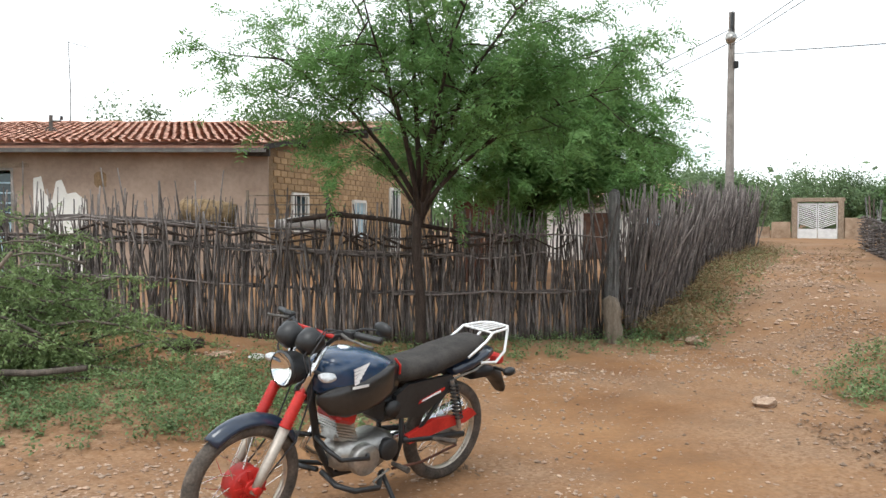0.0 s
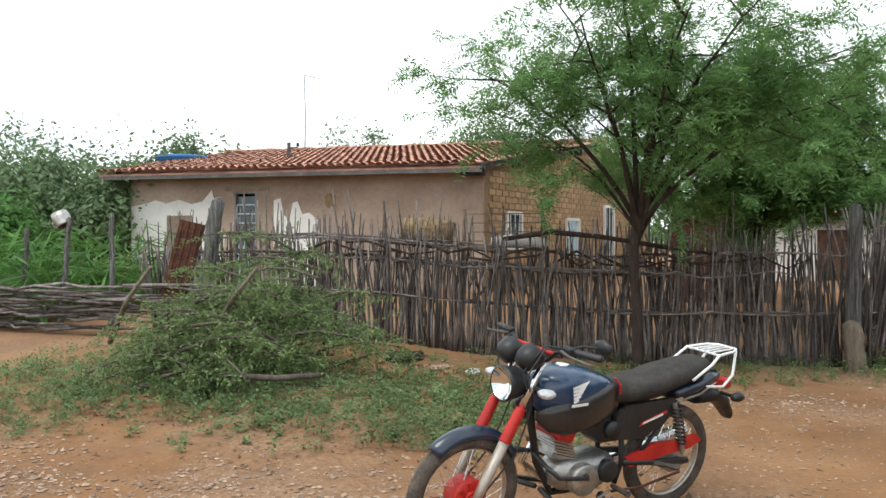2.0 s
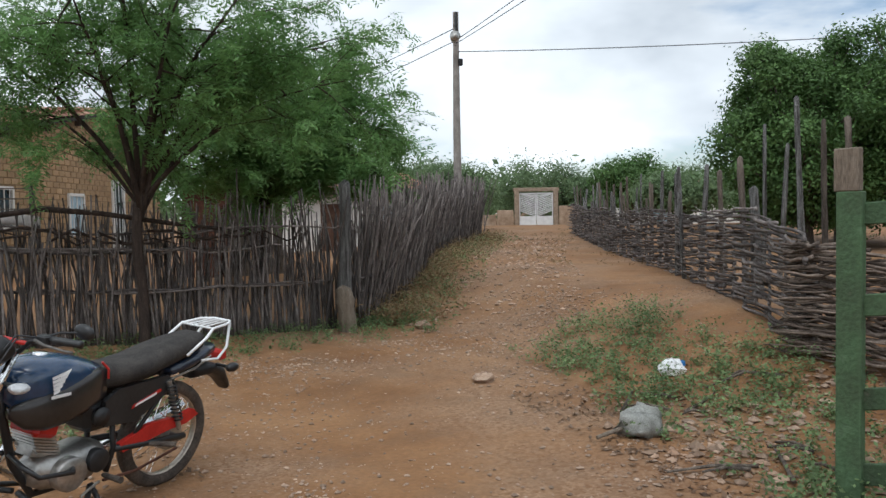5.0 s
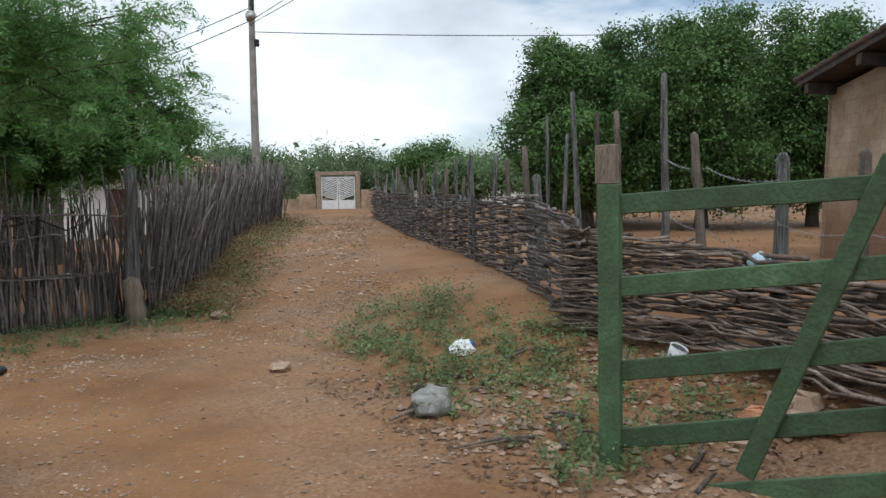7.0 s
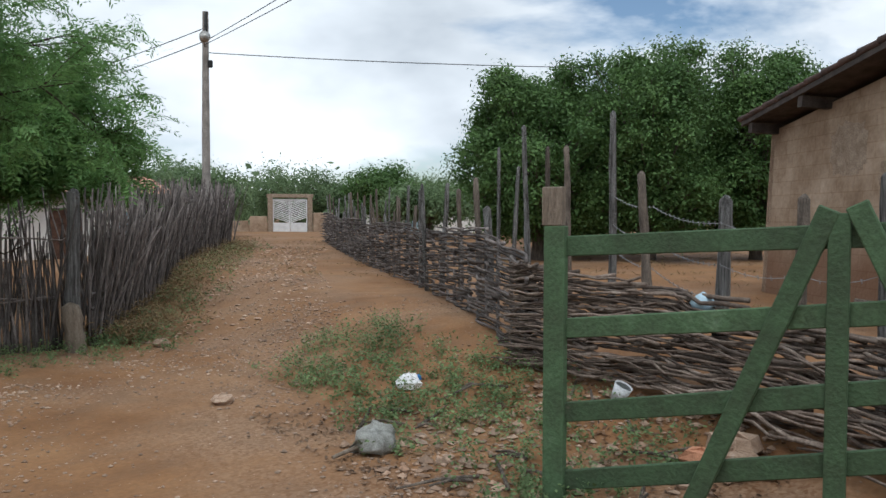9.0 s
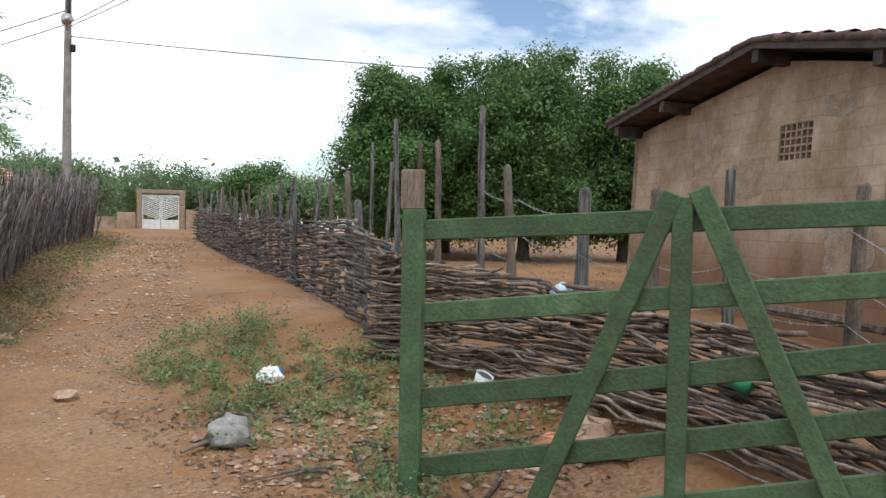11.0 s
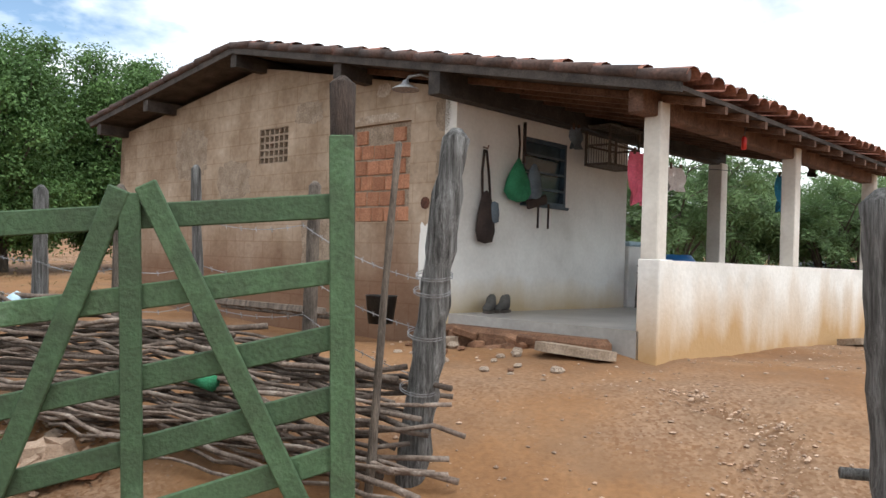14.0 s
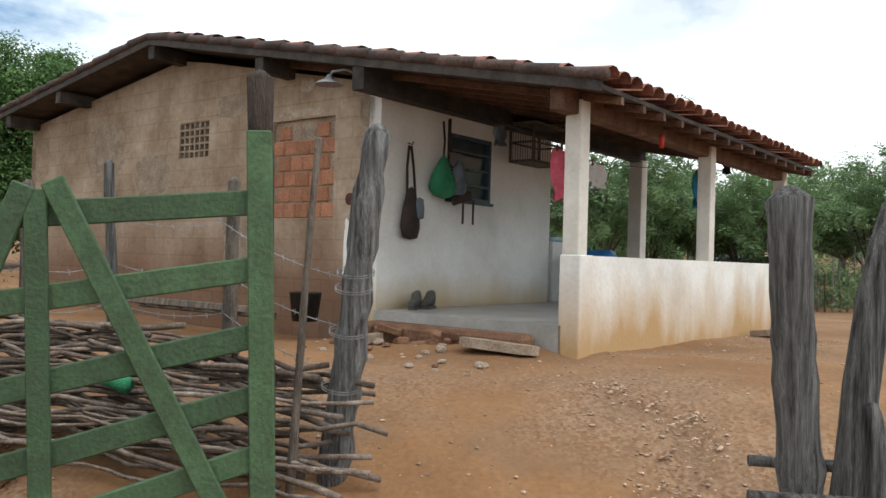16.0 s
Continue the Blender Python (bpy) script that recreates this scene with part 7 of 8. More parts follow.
part("cage_top", Geo().box((0.25, 0.15, 0.5), (0.56, 0.36, 0.02), bevel=0.004), M["bark_grey"], cage)
part("tray", Geo().box((0.25, 0.15, 0.01), (0.52, 0.32, 0.02)), M["bark_grey"], cage)
part("hanging_wire", Geo().tube([(0.25, 0.15, 0.5), (0.25, 0.15, 0.75)], 0.004, 4), M["iron_dark"], cage)


def hanging(name, label, category, x, y, ztop, w, h, key, rng):
    ob = thing(name, label, category, on2(x, y, ztop))
    n, m = 8, 9
    vs, fs = [], []
    for side in (0, 1):
        for j in range(m):
            for i in range(n):
                u_, v_ = i / (n - 1) - 0.5, j / (m - 1)
                ww = w * (1 - 0.35 * math.sin(v_ * 2.2) * rng.uniform(0.7, 1) + 0.25 * v_)
                vs.append((u_ * ww, (0.03 + 0.02 * v_) * math.sin(i * 2.2 + j * 0.5) + side * 0.008, -h * v_ * (1 - 0.08 * math.cos(i * 1.7))))
    for side in (0, 1):
        o = side * n * m
        fs += [(o + j * n + i, o + j * n + i + 1, o + (j + 1) * n + i + 1, o + (j + 1) * n + i) for j in range(m - 1) for i in range(n - 1)]
    part("cloth", Geo().add(vs, fs), M[key], ob, smooth=True)
    for s in (-0.3, 0.3):
        part("clothes_peg", Geo().box((s * w, 0, 0.01), (0.014, 0.02, 0.06)), M["brown_wood"], ob)
    return ob


hanging("shirt", "pink shirt pegged on a washing line", "shirt", 1.2, 0.8, 2.3, 0.36, 0.46, "pink_cloth", rng)
hanging("small_cloth", "small white cloth pegged on a washing line", "cloth", 1.9, 0.8, 2.24, 0.34, 0.22, "white_cloth", rng)
hanging("shirt", "teal shirt hanging from the veranda roof", "shirt", 4.55, 0.75, 2.42, 0.28, 0.42, "teal_cloth", rng)
hanging("dark_cloth", "small dark cloth pegged on a washing line", "cloth", 4.85, 0.5, 2.64, 0.14, 0.2, "dark_cloth", rng)
hanging("glove", "dark blue cloth hanging on the line by the wall", "cloth", 1.32, 1.6, 2.62, 0.16, 0.2, "grey_cloth", rng)
tagged(new("washing_line", Geo().tube([(0.5, 2.15, 2.84), (1.32, 1.6, 2.63), (3.3, 1.2, 2.52), (5.5, 0.9, 2.6)], 0.004, 5).tube([(0.3, 0.85, 2.42), (1.2, 0.8, 2.31), (1.9, 0.8, 2.25), (3.4, 0.8, 2.36), (5.5, 0.7, 2.55)], 0.004, 5).mesh("washing_line", M["black_wire"], True)), "thin washing line strung under the roof", "line").matrix_world = H2
ob = thing("red_pendant", "small red bottle hanging on a wire from the beam", "bottle", on2(1.38, -0.1, 2.35))
part("body", Geo().lathe([(0.001, -0.06), (0.022, -0.058), (0.024, 0.04), (0.01, 0.06), (0.001, 0.062)], 10), M["red_plastic"], ob, smooth=True)
part("wire", Geo().tube([(0, 0, 0.06), (0.04, 0, 0.16), (0.05, 0, 0.3)], 0.004, 4), M["iron_dark"], ob)
# sink block, stools, barrel, plants
ob = thing("wash_basin", "white wash basin block with a pale blue rim", "basin", on2(3.55, 2.3, 0.74))
part("block", Geo().box((0, 0.2, 0.38), (0.36, 0.7, 0.76), bevel=0.01), M["white_paint"], ob)
part("rim", Geo().box((0, 0.2, 0.79), (0.42, 0.76, 0.06), bevel=0.02), M["pale_blue"], ob)
stool = thing("stool", "brown plastic stool stacked on another", "stool", on2(3.42, 1.85, 0.74), group="stacked stools")
for x in (-0.11, 0.11):
    for y in (-0.11, 0.11):
        part("leg", Geo().tube([(x * 1.25, y * 1.25, 0), (x, y, 0.42)], [0.014, 0.018], 6), M["dark_cloth"], stool)
part("seat", Geo().box((0, 0, 0.43), (0.28, 0.28, 0.03), bevel=0.012), M["dark_cloth"], stool)
copy_thing(stool, stool.matrix_world @ Matrix.Translation((0, 0, 0.09)))
ob = thing("barrel", "blue plastic barrel on the veranda", "barrel", on2(3.45, 1.6, 0.74) @ Matrix.Scale(0.95, 4))
part("body", Geo().lathe([(0.001, 0), (0.24, 0.01), (0.28, 0.1), (0.29, 0.4), (0.28, 0.62), (0.22, 0.7), (0.2, 0.7), (0.001, 0.69)], 20), M["blue_plastic"], ob, smooth=True)
for k in range(7):
    x = 4.75 + k * 0.16
    ob = thing("cactus", "dark potted cactus on the veranda's edge", "plant", on2(x, 2.6 + 0.1 * (k % 2), 1.1), group="potted cacti")
    part("stem", Geo().tube([(0, 0, -0.4), (0, 0, 0.1), (rng.uniform(-0.05, 0.05), 0, 0.25 + 0.2 * rng.random())], [0.06, 0.05, 0.025], 7), M["mango"], ob, smooth=True)
ob = thing("dark_tarp", "dark tarpaulin heap at the veranda's end", "tarpaulin", on2(5.0, 2.4, 0.74))
part("heap", blob([(0.001, 0.66), (0.25, 0.6), (0.45, 0.35), (0.6, 0.0)], Matrix(), sx=1.3, sy=0.6, rng=rng, wob=0.4), M["dark_cloth"], ob, smooth=True)
# broken step at the veranda's mouth
rng = random.Random(81)
sb = Geo().box((0, 0, 0), (0.22, 0.1, 0.07), bevel=0.012).mesh("brick", M["earthy_brick"])
step = thing("step", "crumbling step of earth-stained bricks", "step", H2)
part("core", Geo().box((-0.1, 1.15, 0.5), (0.22, 1.7, 0.34), bevel=0.04), M["earthy_brick"], step)
for k in range(16):
    piece("brick", sb, step, pose(-0.2 + rng.uniform(-0.09, 0.05), 0.32 + k * 0.108, 0.56 + rng.uniform(-0.08, 0.08), rng.uniform(-18, 18), rng.uniform(-18, 18), 90 + rng.uniform(-35, 35)))
for lx, ly, w, d, lift, rot in ((-0.3, 0.45, 0.26, 0.6, 0.05, 12), (-0.45, 1.75, 0.2, 0.36, 0.04, 60), (4.2, -0.3, 0.35, 0.75, 0.05, 88)):
    p = H2 @ Vector((lx, ly, 0))
    ob = thing("stone_slab", "broken flat concrete slab lying on the earth", "slab", pose(p.x, p.y, gz(p.x, p.y) + lift - 0.04, rng.uniform(-6, 6), rng.uniform(-8, 8), rot - 28), group="broken slabs")
    outline = blot(-w / 2, w / 2, -d / 2, d / 2, rng, 18, 0.1)
    part("slab", Geo().prism(outline, 0.07, Matrix(((1, 0, 0, 0), (0, 0, 1, 0), (0, 1, 0, 0), (0, 0, 0, 1)))), M["mortar"], ob)
for k in range(18):
    lx, ly = rng.uniform(-1.0, -0.2), rng.uniform(0.2, 2.1)
    p = H2 @ Vector((lx, ly, 0))
    s = rng.uniform(0.025, 0.07)
    g = Geo().lathe([(0.001, -0.6), (0.7, -0.45), (1.0, 0.0), (0.75, 0.5), (0.001, 0.65)], 7)
    g.v = [tuple(c * rng.uniform(0.75, 1.2) for c in q) for q in g.v]
    ob = tagged(new("stone", g.mesh("stone", M["slab"] if k % 3 else M["earthy_brick"])), "loose stone by the veranda step", "stone", "loose stones")
    ob.matrix_world = pose(p.x, p.y, gz(p.x, p.y) + s * 0.25, 0, 0, rng.uniform(0, 360)) @ Matrix.Diagonal((s, s * 0.8, s * 0.7, 1))
# things leaning against the gable
ob = thing("bucket", "dark bucket beside the gable wall", "bucket", on2(-0.25, 2.7, 0.62))
part("body", Geo().lathe([(0.001, 0), (0.12, 0), (0.15, 0.26), (0.16, 0.27), (0.14, 0.26), (0.11, 0.02)], 18), M["dark_metal"], ob, smooth=True)
ob = thing("ladder", "old wooden ladder lying by the gable wall", "ladder", on2(-0.5, 4.2, 0.58) @ pose(0, 0, 0, 12, 0, 92))
for y in (-0.18, 0.18):
    part("rail", Geo().box((0, y, 0.1), (2.2, 0.05, 0.07), bevel=0.008), M["bark_grey"], ob)
for k in range(7):
    part("rung", Geo().tube([(-0.95 + k * 0.32, -0.2, 0.1), (-0.95 + k * 0.32, 0.2, 0.1)], 0.018, 7), M["bark_grey"], ob)

# ---- old house details ----
rng = random.Random(91)
door = thing("door", "pale blue door with dark glass panes above", "door", H1 @ Matrix.Translation((DX0, 0.44, 0.45)))
DW = DX1 - DX0
part("door_frame", Geo().box((0.02, 0, 1.1), (0.05, 0.1, 2.2)).box((DW - 0.02, 0, 1.1), (0.05, 0.1, 2.2)).box((DW / 2, -0.002, 2.19), (DW, 0.1, 0.05)), M["concrete"], door)
part("panel", Geo().box((DW / 2, 0.02, 0.55), (DW - 0.08, 0.04, 1.1)), M["pale_blue"], door)
for k in range(5):
    part("pane", Geo().box((DW / 2, 0.03, 1.22 + k * 0.2), (DW - 0.12, 0.012, 0.17)), M["glass"], door)
    part("glazing_bar", Geo().box((DW / 2, 0.015, 1.12 + k * 0.2), (DW - 0.08, 0.05, 0.03)), M["pale_blue"], door)
fw = [o for o in old_house.children if o.name.startswith("front_wall")][0]
part("lintel", Geo().box(((DX0 + DX1) / 2 + 0.05, 0.395, 2.72), (1.1, 0.03, 0.09), bevel=0.005), M["mortar"], fw)
T0 = Matrix.Translation((0, 0.393, 0))
WEST = [(-7.62, 0.9), (-7.62, 2.36), (-7.2, 2.44), (-7.05, 2.5), (-6.8, 2.42), (-6.5, 2.5), (-6.2, 2.4), (-5.95, 2.46), (-5.75, 2.7), (-5.66, 2.35), (-5.72, 2.0), (-5.45, 1.7), (-5.5, 1.2), (-5.75, 0.9)]
WEST = [(-8.18 + (x + 7.62) * 1.097, z) for x, z in WEST]
part("plaster_patch", Geo().prism(WEST, 0.01, T0), M["white_paint"], fw, "large peeling white plaster patch")
MID = [(-4.36, 0.5), (-4.36, 2.46), (-4.22, 2.5), (-4.15, 2.15), (-4.02, 2.02), (-3.95, 2.4), (-3.85, 2.43), (-3.75, 2.15), (-3.6, 2.18), (-3.42, 2.02), (-3.38, 1.6), (-3.5, 1.1), (-3.45, 0.5)]
MID = [(x * 1.1 + 0.18, z) for x, z in MID]
part("plaster_patch", Geo().prism(MID, 0.01, T0), M["white_paint"], fw, "jagged white plaster patch")
part("blocked_window", Geo().box((-6.93, 0.385, 1.72), (0.64, 0.012, 0.85)), M["mortar"], fw, "bricked-up window")
part("bare_spot", Geo().prism(blot(-3.41, -3.15, 2.28, 2.58, rng, 18, 0.1), 0.006, Matrix.Translation((0, 0.394, 0))), M["joint_h1"], fw, "dark bare spot in the render")
part("ochre_patch", Geo().prism(blot(-8.15, -7.5, 0.45, 1.05, rng, 24, 0.15), 0.008, Matrix.Translation((0, 0.391, 0))), M["brick_h1"], fw, "ochre stained lower wall")
part("corner_plaster", Geo().box((0.046, 0.5, 1.5), (0.012, 0.18, 3.0)), M["render_h1"], fw)
# courses of the side wall: bricks stand proud of the joints
me_b = Geo().box((0, 0, 0), (0.03, 0.27, 0.115), bevel=0.006).mesh("brick", M["brick_h1"])
rest, n_b = Geo(), 0
skew = -math.degrees(math.atan(SK))
for r in range(25):
    z = 1.0 + r * 0.132
    k = 0
    while True:
        y = 0.78 + k * 0.29 + (0.145 if r % 2 else 0)
        k += 1
        if y > 10.6:
            break
        if z > (3.0 + 1.08 * (y - 0.4) / 6.0 if y < 6.4 else 4.08 - 0.74 * (y - 6.4) / 4.4) - 0.09:
            continue
        if 1.22 < y < 2.2 and 1.3 < z < 2.3:
            continue
        m = pose(-0.084 + SK * y, y, z, 0, 0, skew)
        if n_b < 290 and y < 5.0:
            piece("brick", me_b, side_wall, m)
            n_b += 1
        else:
            rest.box(m.translation, (0.03, 0.27, 0.115), m)
part("brick_rest", rest, M["brick_h1"], side_wall, kind="stuff")
for y, w, z0, z1, key in ((1.71, 0.7, 1.4, 2.18, "white_plastic"), (4.88, 0.8, 1.2, 2.12, "pale_blue"), (7.4, 0.76, 0.7, 2.54, "white_plastic")):
    wi = thing("window", "small white barred window in the brick wall" if key == "white_plastic" else "pale blue shutter window in the brick wall", "window", H1 @ pose(-0.06 + SK * y, y, 0, 0, 0, skew))
    part("window_frame", Geo().box((0.015, 0, z1), (0.06, w, 0.07)).box((0.015, 0, z0), (0.06, w, 0.07)).box((0.013, -w / 2, (z0 + z1) / 2), (0.06, 0.07, z1 - z0)).box((0.013, w / 2, (z0 + z1) / 2), (0.06, 0.07, z1 - z0)), M["white_paint"], wi)
    # in the first window the dark pane stands in for an open, shaded inside
    part("pane", Geo().box((-0.005, 0, (z0 + z1) / 2), (0.02, w - 0.06, z1 - z0 - 0.06)), M["pale_blue"] if key == "pale_blue" else M["glass"], wi)
    for k in range(3):
        part("bar", Geo().tube([(0.03, -w / 2 + w * (k + 1) / 4, z0), (0.03, -w / 2 + w * (k + 1) / 4 + 0.05 * (k - 1), z1)], 0.012, 5), M["white_paint"], wi)
# on the roof: standpipe, aerial, water tank
ob = thing("standpipe", "short metal service mast on the roof", "mast", H1 @ Matrix.Translation((-5.3, 2.6, 3.45)))
part("pipe", Geo().tube([(0, 0, 0), (0, 0, 0.55)], 0.045, 8), M["iron_dark"], ob)
part("bracket", Geo().tube([(0, 0, 0.42), (0.22, 0, 0.42), (0.24, 0, 0.5)], 0.02, 6).tube([(-0.18, 0, 0.0), (-0.1, 0, 0.25), (0.0, 0, 0.3), (0.12, 0, 0.2), (0.18, 0, 0.0)], 0.02, 6), M["iron_dark"], ob)
part("insulator", Geo().lathe([(0.001, 0), (0.05, 0.01), (0.03, 0.05), (0.05, 0.07), (0.001, 0.1)], 10, Matrix.Translation((0.24, 0, 0.44))), M["black_plastic"], ob, smooth=True)
ob = thing("aerial", "thin tall aerial mast on the roof ridge", "aerial", H1 @ Matrix.Translation((-6.5, 6.2, 4.1)))
part("mast", Geo().tube([(0, 0, 0), (0.02, 0, 1.2), (-0.02, 0, 2.35)], [0.018, 0.015, 0.01], 6), M["iron_dark"], ob)
part("boom", Geo().tube([(-0.02, 0, 2.33), (0.5, 0, 2.2)], 0.008, 5), M["iron_dark"], ob)
ob = thing("water_tank", "round blue plastic water tank behind the roof", "tank", pose(-12.5, 19.4, 2.5))
part("body", Geo().lathe([(0.6, 0), (0.72, 1.2), (0.74, 1.22), (0.74, 1.3)], 24), M["blue_plastic"], ob, smooth=True)
part("lid", Geo().lathe([(0.76, 1.28), (0.76, 1.32), (0.6, 1.36), (0.001, 1.39)], 24), M["blue_plastic"], ob, smooth=True)
part("tank_stand", Geo().box((0, 0, -1.0), (1.3, 1.3, 2.0)), M["render_rough"], ob)

# ---- along the stick fence ----
rng = random.Random(101)
ob = thing("woven_basket", "long woven straw basket lying on the fence", "basket", pose(-2.95, 10.25, gz(-2.95, 10.25) + 1.42, 0, 96, 6))
part("body", Geo().lathe([(0.001, -0.34), (0.16, -0.33), (0.19, -0.1), (0.19, 0.15), (0.17, 0.34), (0.15, 0.33), (0.17, 0.1)], 18), M["basket"], ob, smooth=True)
for k in range(6):
    part("hoop", Geo().tube([(math.cos(a) * 0.192, math.sin(a) * 0.192, -0.28 + k * 0.11) for a in [2 * math.pi * i / 20 for i in range(21)]], 0.008, 5), M["basket"], ob)
ob = thing("bed_frame", "old slatted bed frame standing behind the fence", "bed frame", pose(-2.05, 10.7, gz(-2.05, 10.7) + 0.8))
for x in (-0.52, 0.52):
    part("leg", Geo().box((x, 0, 0.5), (0.03, 0.03, 1.0)), M["bare_wood"], ob)
for k in range(5):
    part("slat", Geo().box((0, 0, 0.45 + k * 0.12), (1.05, 0.012, 0.014)), M["bare_wood"], ob)
ob = thing("white_sheet", "white folded sheet laid over the fence", "sheet", pose(-1.75, 10.2, gz(-1.75, 10.2) + 1.4))
part("cloth", Geo().loft([oval(-0.35, 0.03, -0.06, 0.05, 10), oval(-0.1, 0.05, -0.05, 0.09, 10), oval(0.15, 0.05, -0.06, 0.07, 10), oval(0.38, 0.03, -0.1, 0.03, 10)]), M["white_cloth"], ob, smooth=True)
ob = thing("bent_branch", "thick dark bent branch tied along the fence top", "branch")
part("limb", Geo().tube([(-1.9, 9.98, 1.58), (-1.3, 9.95, 1.66), (-0.7, 9.98, 1.6), (0.0, 10.1, 1.48), (0.6, 10.2, 1.4)], [0.03, 0.034, 0.03, 0.026, 0.02], 8, wob=0.1, rng=rng), M["bark"], ob, smooth=True)
for k in range(10):
    t0 = 0.25 + 0.06 * k
    pp = []
    for i in range(6):
        p, d = fence_line(front_line, min(t0 + 0.16 * i / 5, 1))
        pp.append((p.x, p.y - 0.09, gz(p.x, p.y) + 1.22 + rng.uniform(-0.08, 0.12)))
    tagged(new("dead_branch", Geo().tube(pp, [0.014, 0.016, 0.015, 0.012, 0.01, 0.006], 6, wob=0.1, rng=rng).mesh("dead_branch", M["bark"], True)), "dark crooked branch bound along the fence", "branch", "branches along the fence")
ob = thing("rusty_sheet", "rust-brown metal sheet leaning on the post", "metal sheet", pose(-6.1, 9.3, gz(-6.1, 9.3) + 0.5, 0, 14, 30))
part("sheet", Geo().box((0, 0, 0.5), (0.32, 0.02, 1.05), bevel=0.004), M["rust"], ob)
for k in range(4):
    part("rib", Geo().tube([(-0.12 + k * 0.08, -0.012, 0), (-0.12 + k * 0.08, -0.012, 1.0)], 0.012, 6), M["rust"], ob)
ob = thing("stone_slab", "grey upright concrete slab by the old house", "slab", pose(-6.7, 10.4, gz(-6.7, 10.4), 4, 0, 8))
part("slab", Geo().prism(blot(-0.28, 0.28, 0.0, 1.2, rng, 16, 0.06), 0.1), M["concrete"], ob)
# low stick rows beyond the brush
lw = thing("stick_pile", "low row of stacked horizontal sticks", "fence")
for k in range(60):
    z = 0.05 + 0.6 * rng.random()
    x0 = rng.uniform(-11.5, -6.6)
    L = rng.uniform(1.2, 2.2)
    pp = [(x0 + L * i / 4, 9.3 + rng.uniform(-0.15, 0.15), gz(x0, 9.3) + z + rng.uniform(-0.04, 0.04)) for i in range(5)]
    part("stick", Geo().tube(pp, [0.022, 0.022, 0.02, 0.016, 0.01], 6), M["stick"], lw, smooth=True)
for x, y, h in ((-9.7, 9.6, 1.5), (-9.0, 9.9, 1.4), (-8.2, 9.7, 1.55), (-7.5, 9.9, 1.6), (-10.6, 9.8, 1.3)):
    post("fence_stake", "thin grey stake in the garden edge", x, y, h, 0.045, rng, M["grey_wood"], lean=(rng.uniform(-0.25, 0.25), 0), group="garden stakes", n=7, segs=6)
ob = thing("enamel_jug", "dented pale enamel jug upside down on a stake", "jug", pose(-8.22, 9.72, gz(-8.2, 9.7) + 1.64, 0, 150, 0) @ Matrix.Scale(0.85, 4))
part("body", Geo().lathe([(0.001, 0), (0.13, 0.01), (0.15, 0.1), (0.12, 0.22), (0.13, 0.26), (0.11, 0.24)], 16), M["alu"], ob, smooth=True)
part("handle", Geo().tube([(0.14, 0, 0.06), (0.2, 0, 0.1), (0.18, 0, 0.18), (0.12, 0, 0.21)], 0.01, 6), M["alu"], ob)

# heap of cut green branches
rng = random.Random(111)
rs = np.random.RandomState(23)
heap = thing("brush_heap", "big heap of freshly cut leafy branches", "branches")
g = Geo()
P, A, B = [], [], []
for k in range(120):
    bx, by = rng.gauss(-4.25, 0.55), rng.uniform(6.7, 8.4)
    hh = 1.45 * math.exp(-((bx + 3.95) / 0.85) ** 2) * (0.5 + 0.5 * (by - 6.7) / 1.7) + 0.12
    z0 = gz(bx, by) + rng.uniform(0.0, hh)
    az = rng.choice((rng.gauss(0.25, 0.5), rng.gauss(3.3, 0.6)))
    L = rng.uniform(0.5, 1.0)
    d = Vector((math.cos(az), math.sin(az) * 0.5, rng.uniform(-0.15, 0.4)))
    p0 = Vector((bx, by, z0))
    pts = [p0 + d * L * f + Vector((0, 0, -0.35 * L * f * f)) for f in (-0.4, 0, 0.35, 0.7, 1)]
    pts = [Vector((q.x, q.y, max(q.z, gz(q.x, q.y) + 0.03))) for q in pts]
    part("branch", Geo().tube(pts, [0.018, 0.015, 0.011, 0.007, 0.003], 5), M["bark_grey"], heap, smooth=True)
    for j in range(26):
        f = rng.uniform(0.1, 1.0) * 3.99
        i = int(f)
        c = pts[i].lerp(pts[i + 1], f - i)
        sd = Vector((rng.gauss(0, 1), rng.gauss(0, 1), rng.gauss(-0.6, 0.7))).normalized() * rng.uniform(0.14, 0.4)
        m = 20
        t = rs.uniform(0, 1, size=(m, 1))
        q = np.array(c) + t * np.array(sd) + rs.normal(size=(m, 3)) * 0.016
        a = unit(rs.normal(size=(m, 3)) * 0.6 + np.array(sd) * 3)
        b = unit(np.cross(a, rs.normal(size=(m, 3))))
        q[:, 2] = np.maximum(q[:, 2], gz(bx, by) + 0.02)
        P.append(q), A.append(a * 0.024), B.append(b * 0.0075)
for bx in (-5.9, -4.75):
    part("branch", Geo().tube([(bx + 0.4, 7.3, 0.5), (bx + 0.75, 7.1, 0.95), (bx + 1.1, 7.0, 1.3)], [0.03, 0.026, 0.016], 7), M["bare_wood"], heap, smooth=True)
g = Geo().tube([(-3.9, 6.75, 0.32), (-3.2, 6.5, 0.36), (-2.75, 6.4, 0.42)], [0.03, 0.028, 0.024], 7)
part("branch", g, M["bark_grey"], heap, smooth=True)
quads("leaf_mass", np.concatenate(P), np.concatenate(A), np.concatenate(B), M["cut_leaf"], heap)
ob = thing("cut_log", "short dark log with a pale cut end", "log", pose(-2.75, 8.7, gz(-2.75, 8.7) + 0.09, 0, 84, -25))
part("log", Geo().tube([(0, 0, -0.25), (0.02, 0, 0), (0, 0.02, 0.22)], [0.075, 0.07, 0.06], 9, wob=0.08, rng=rng), M["bark"], ob, smooth=True)
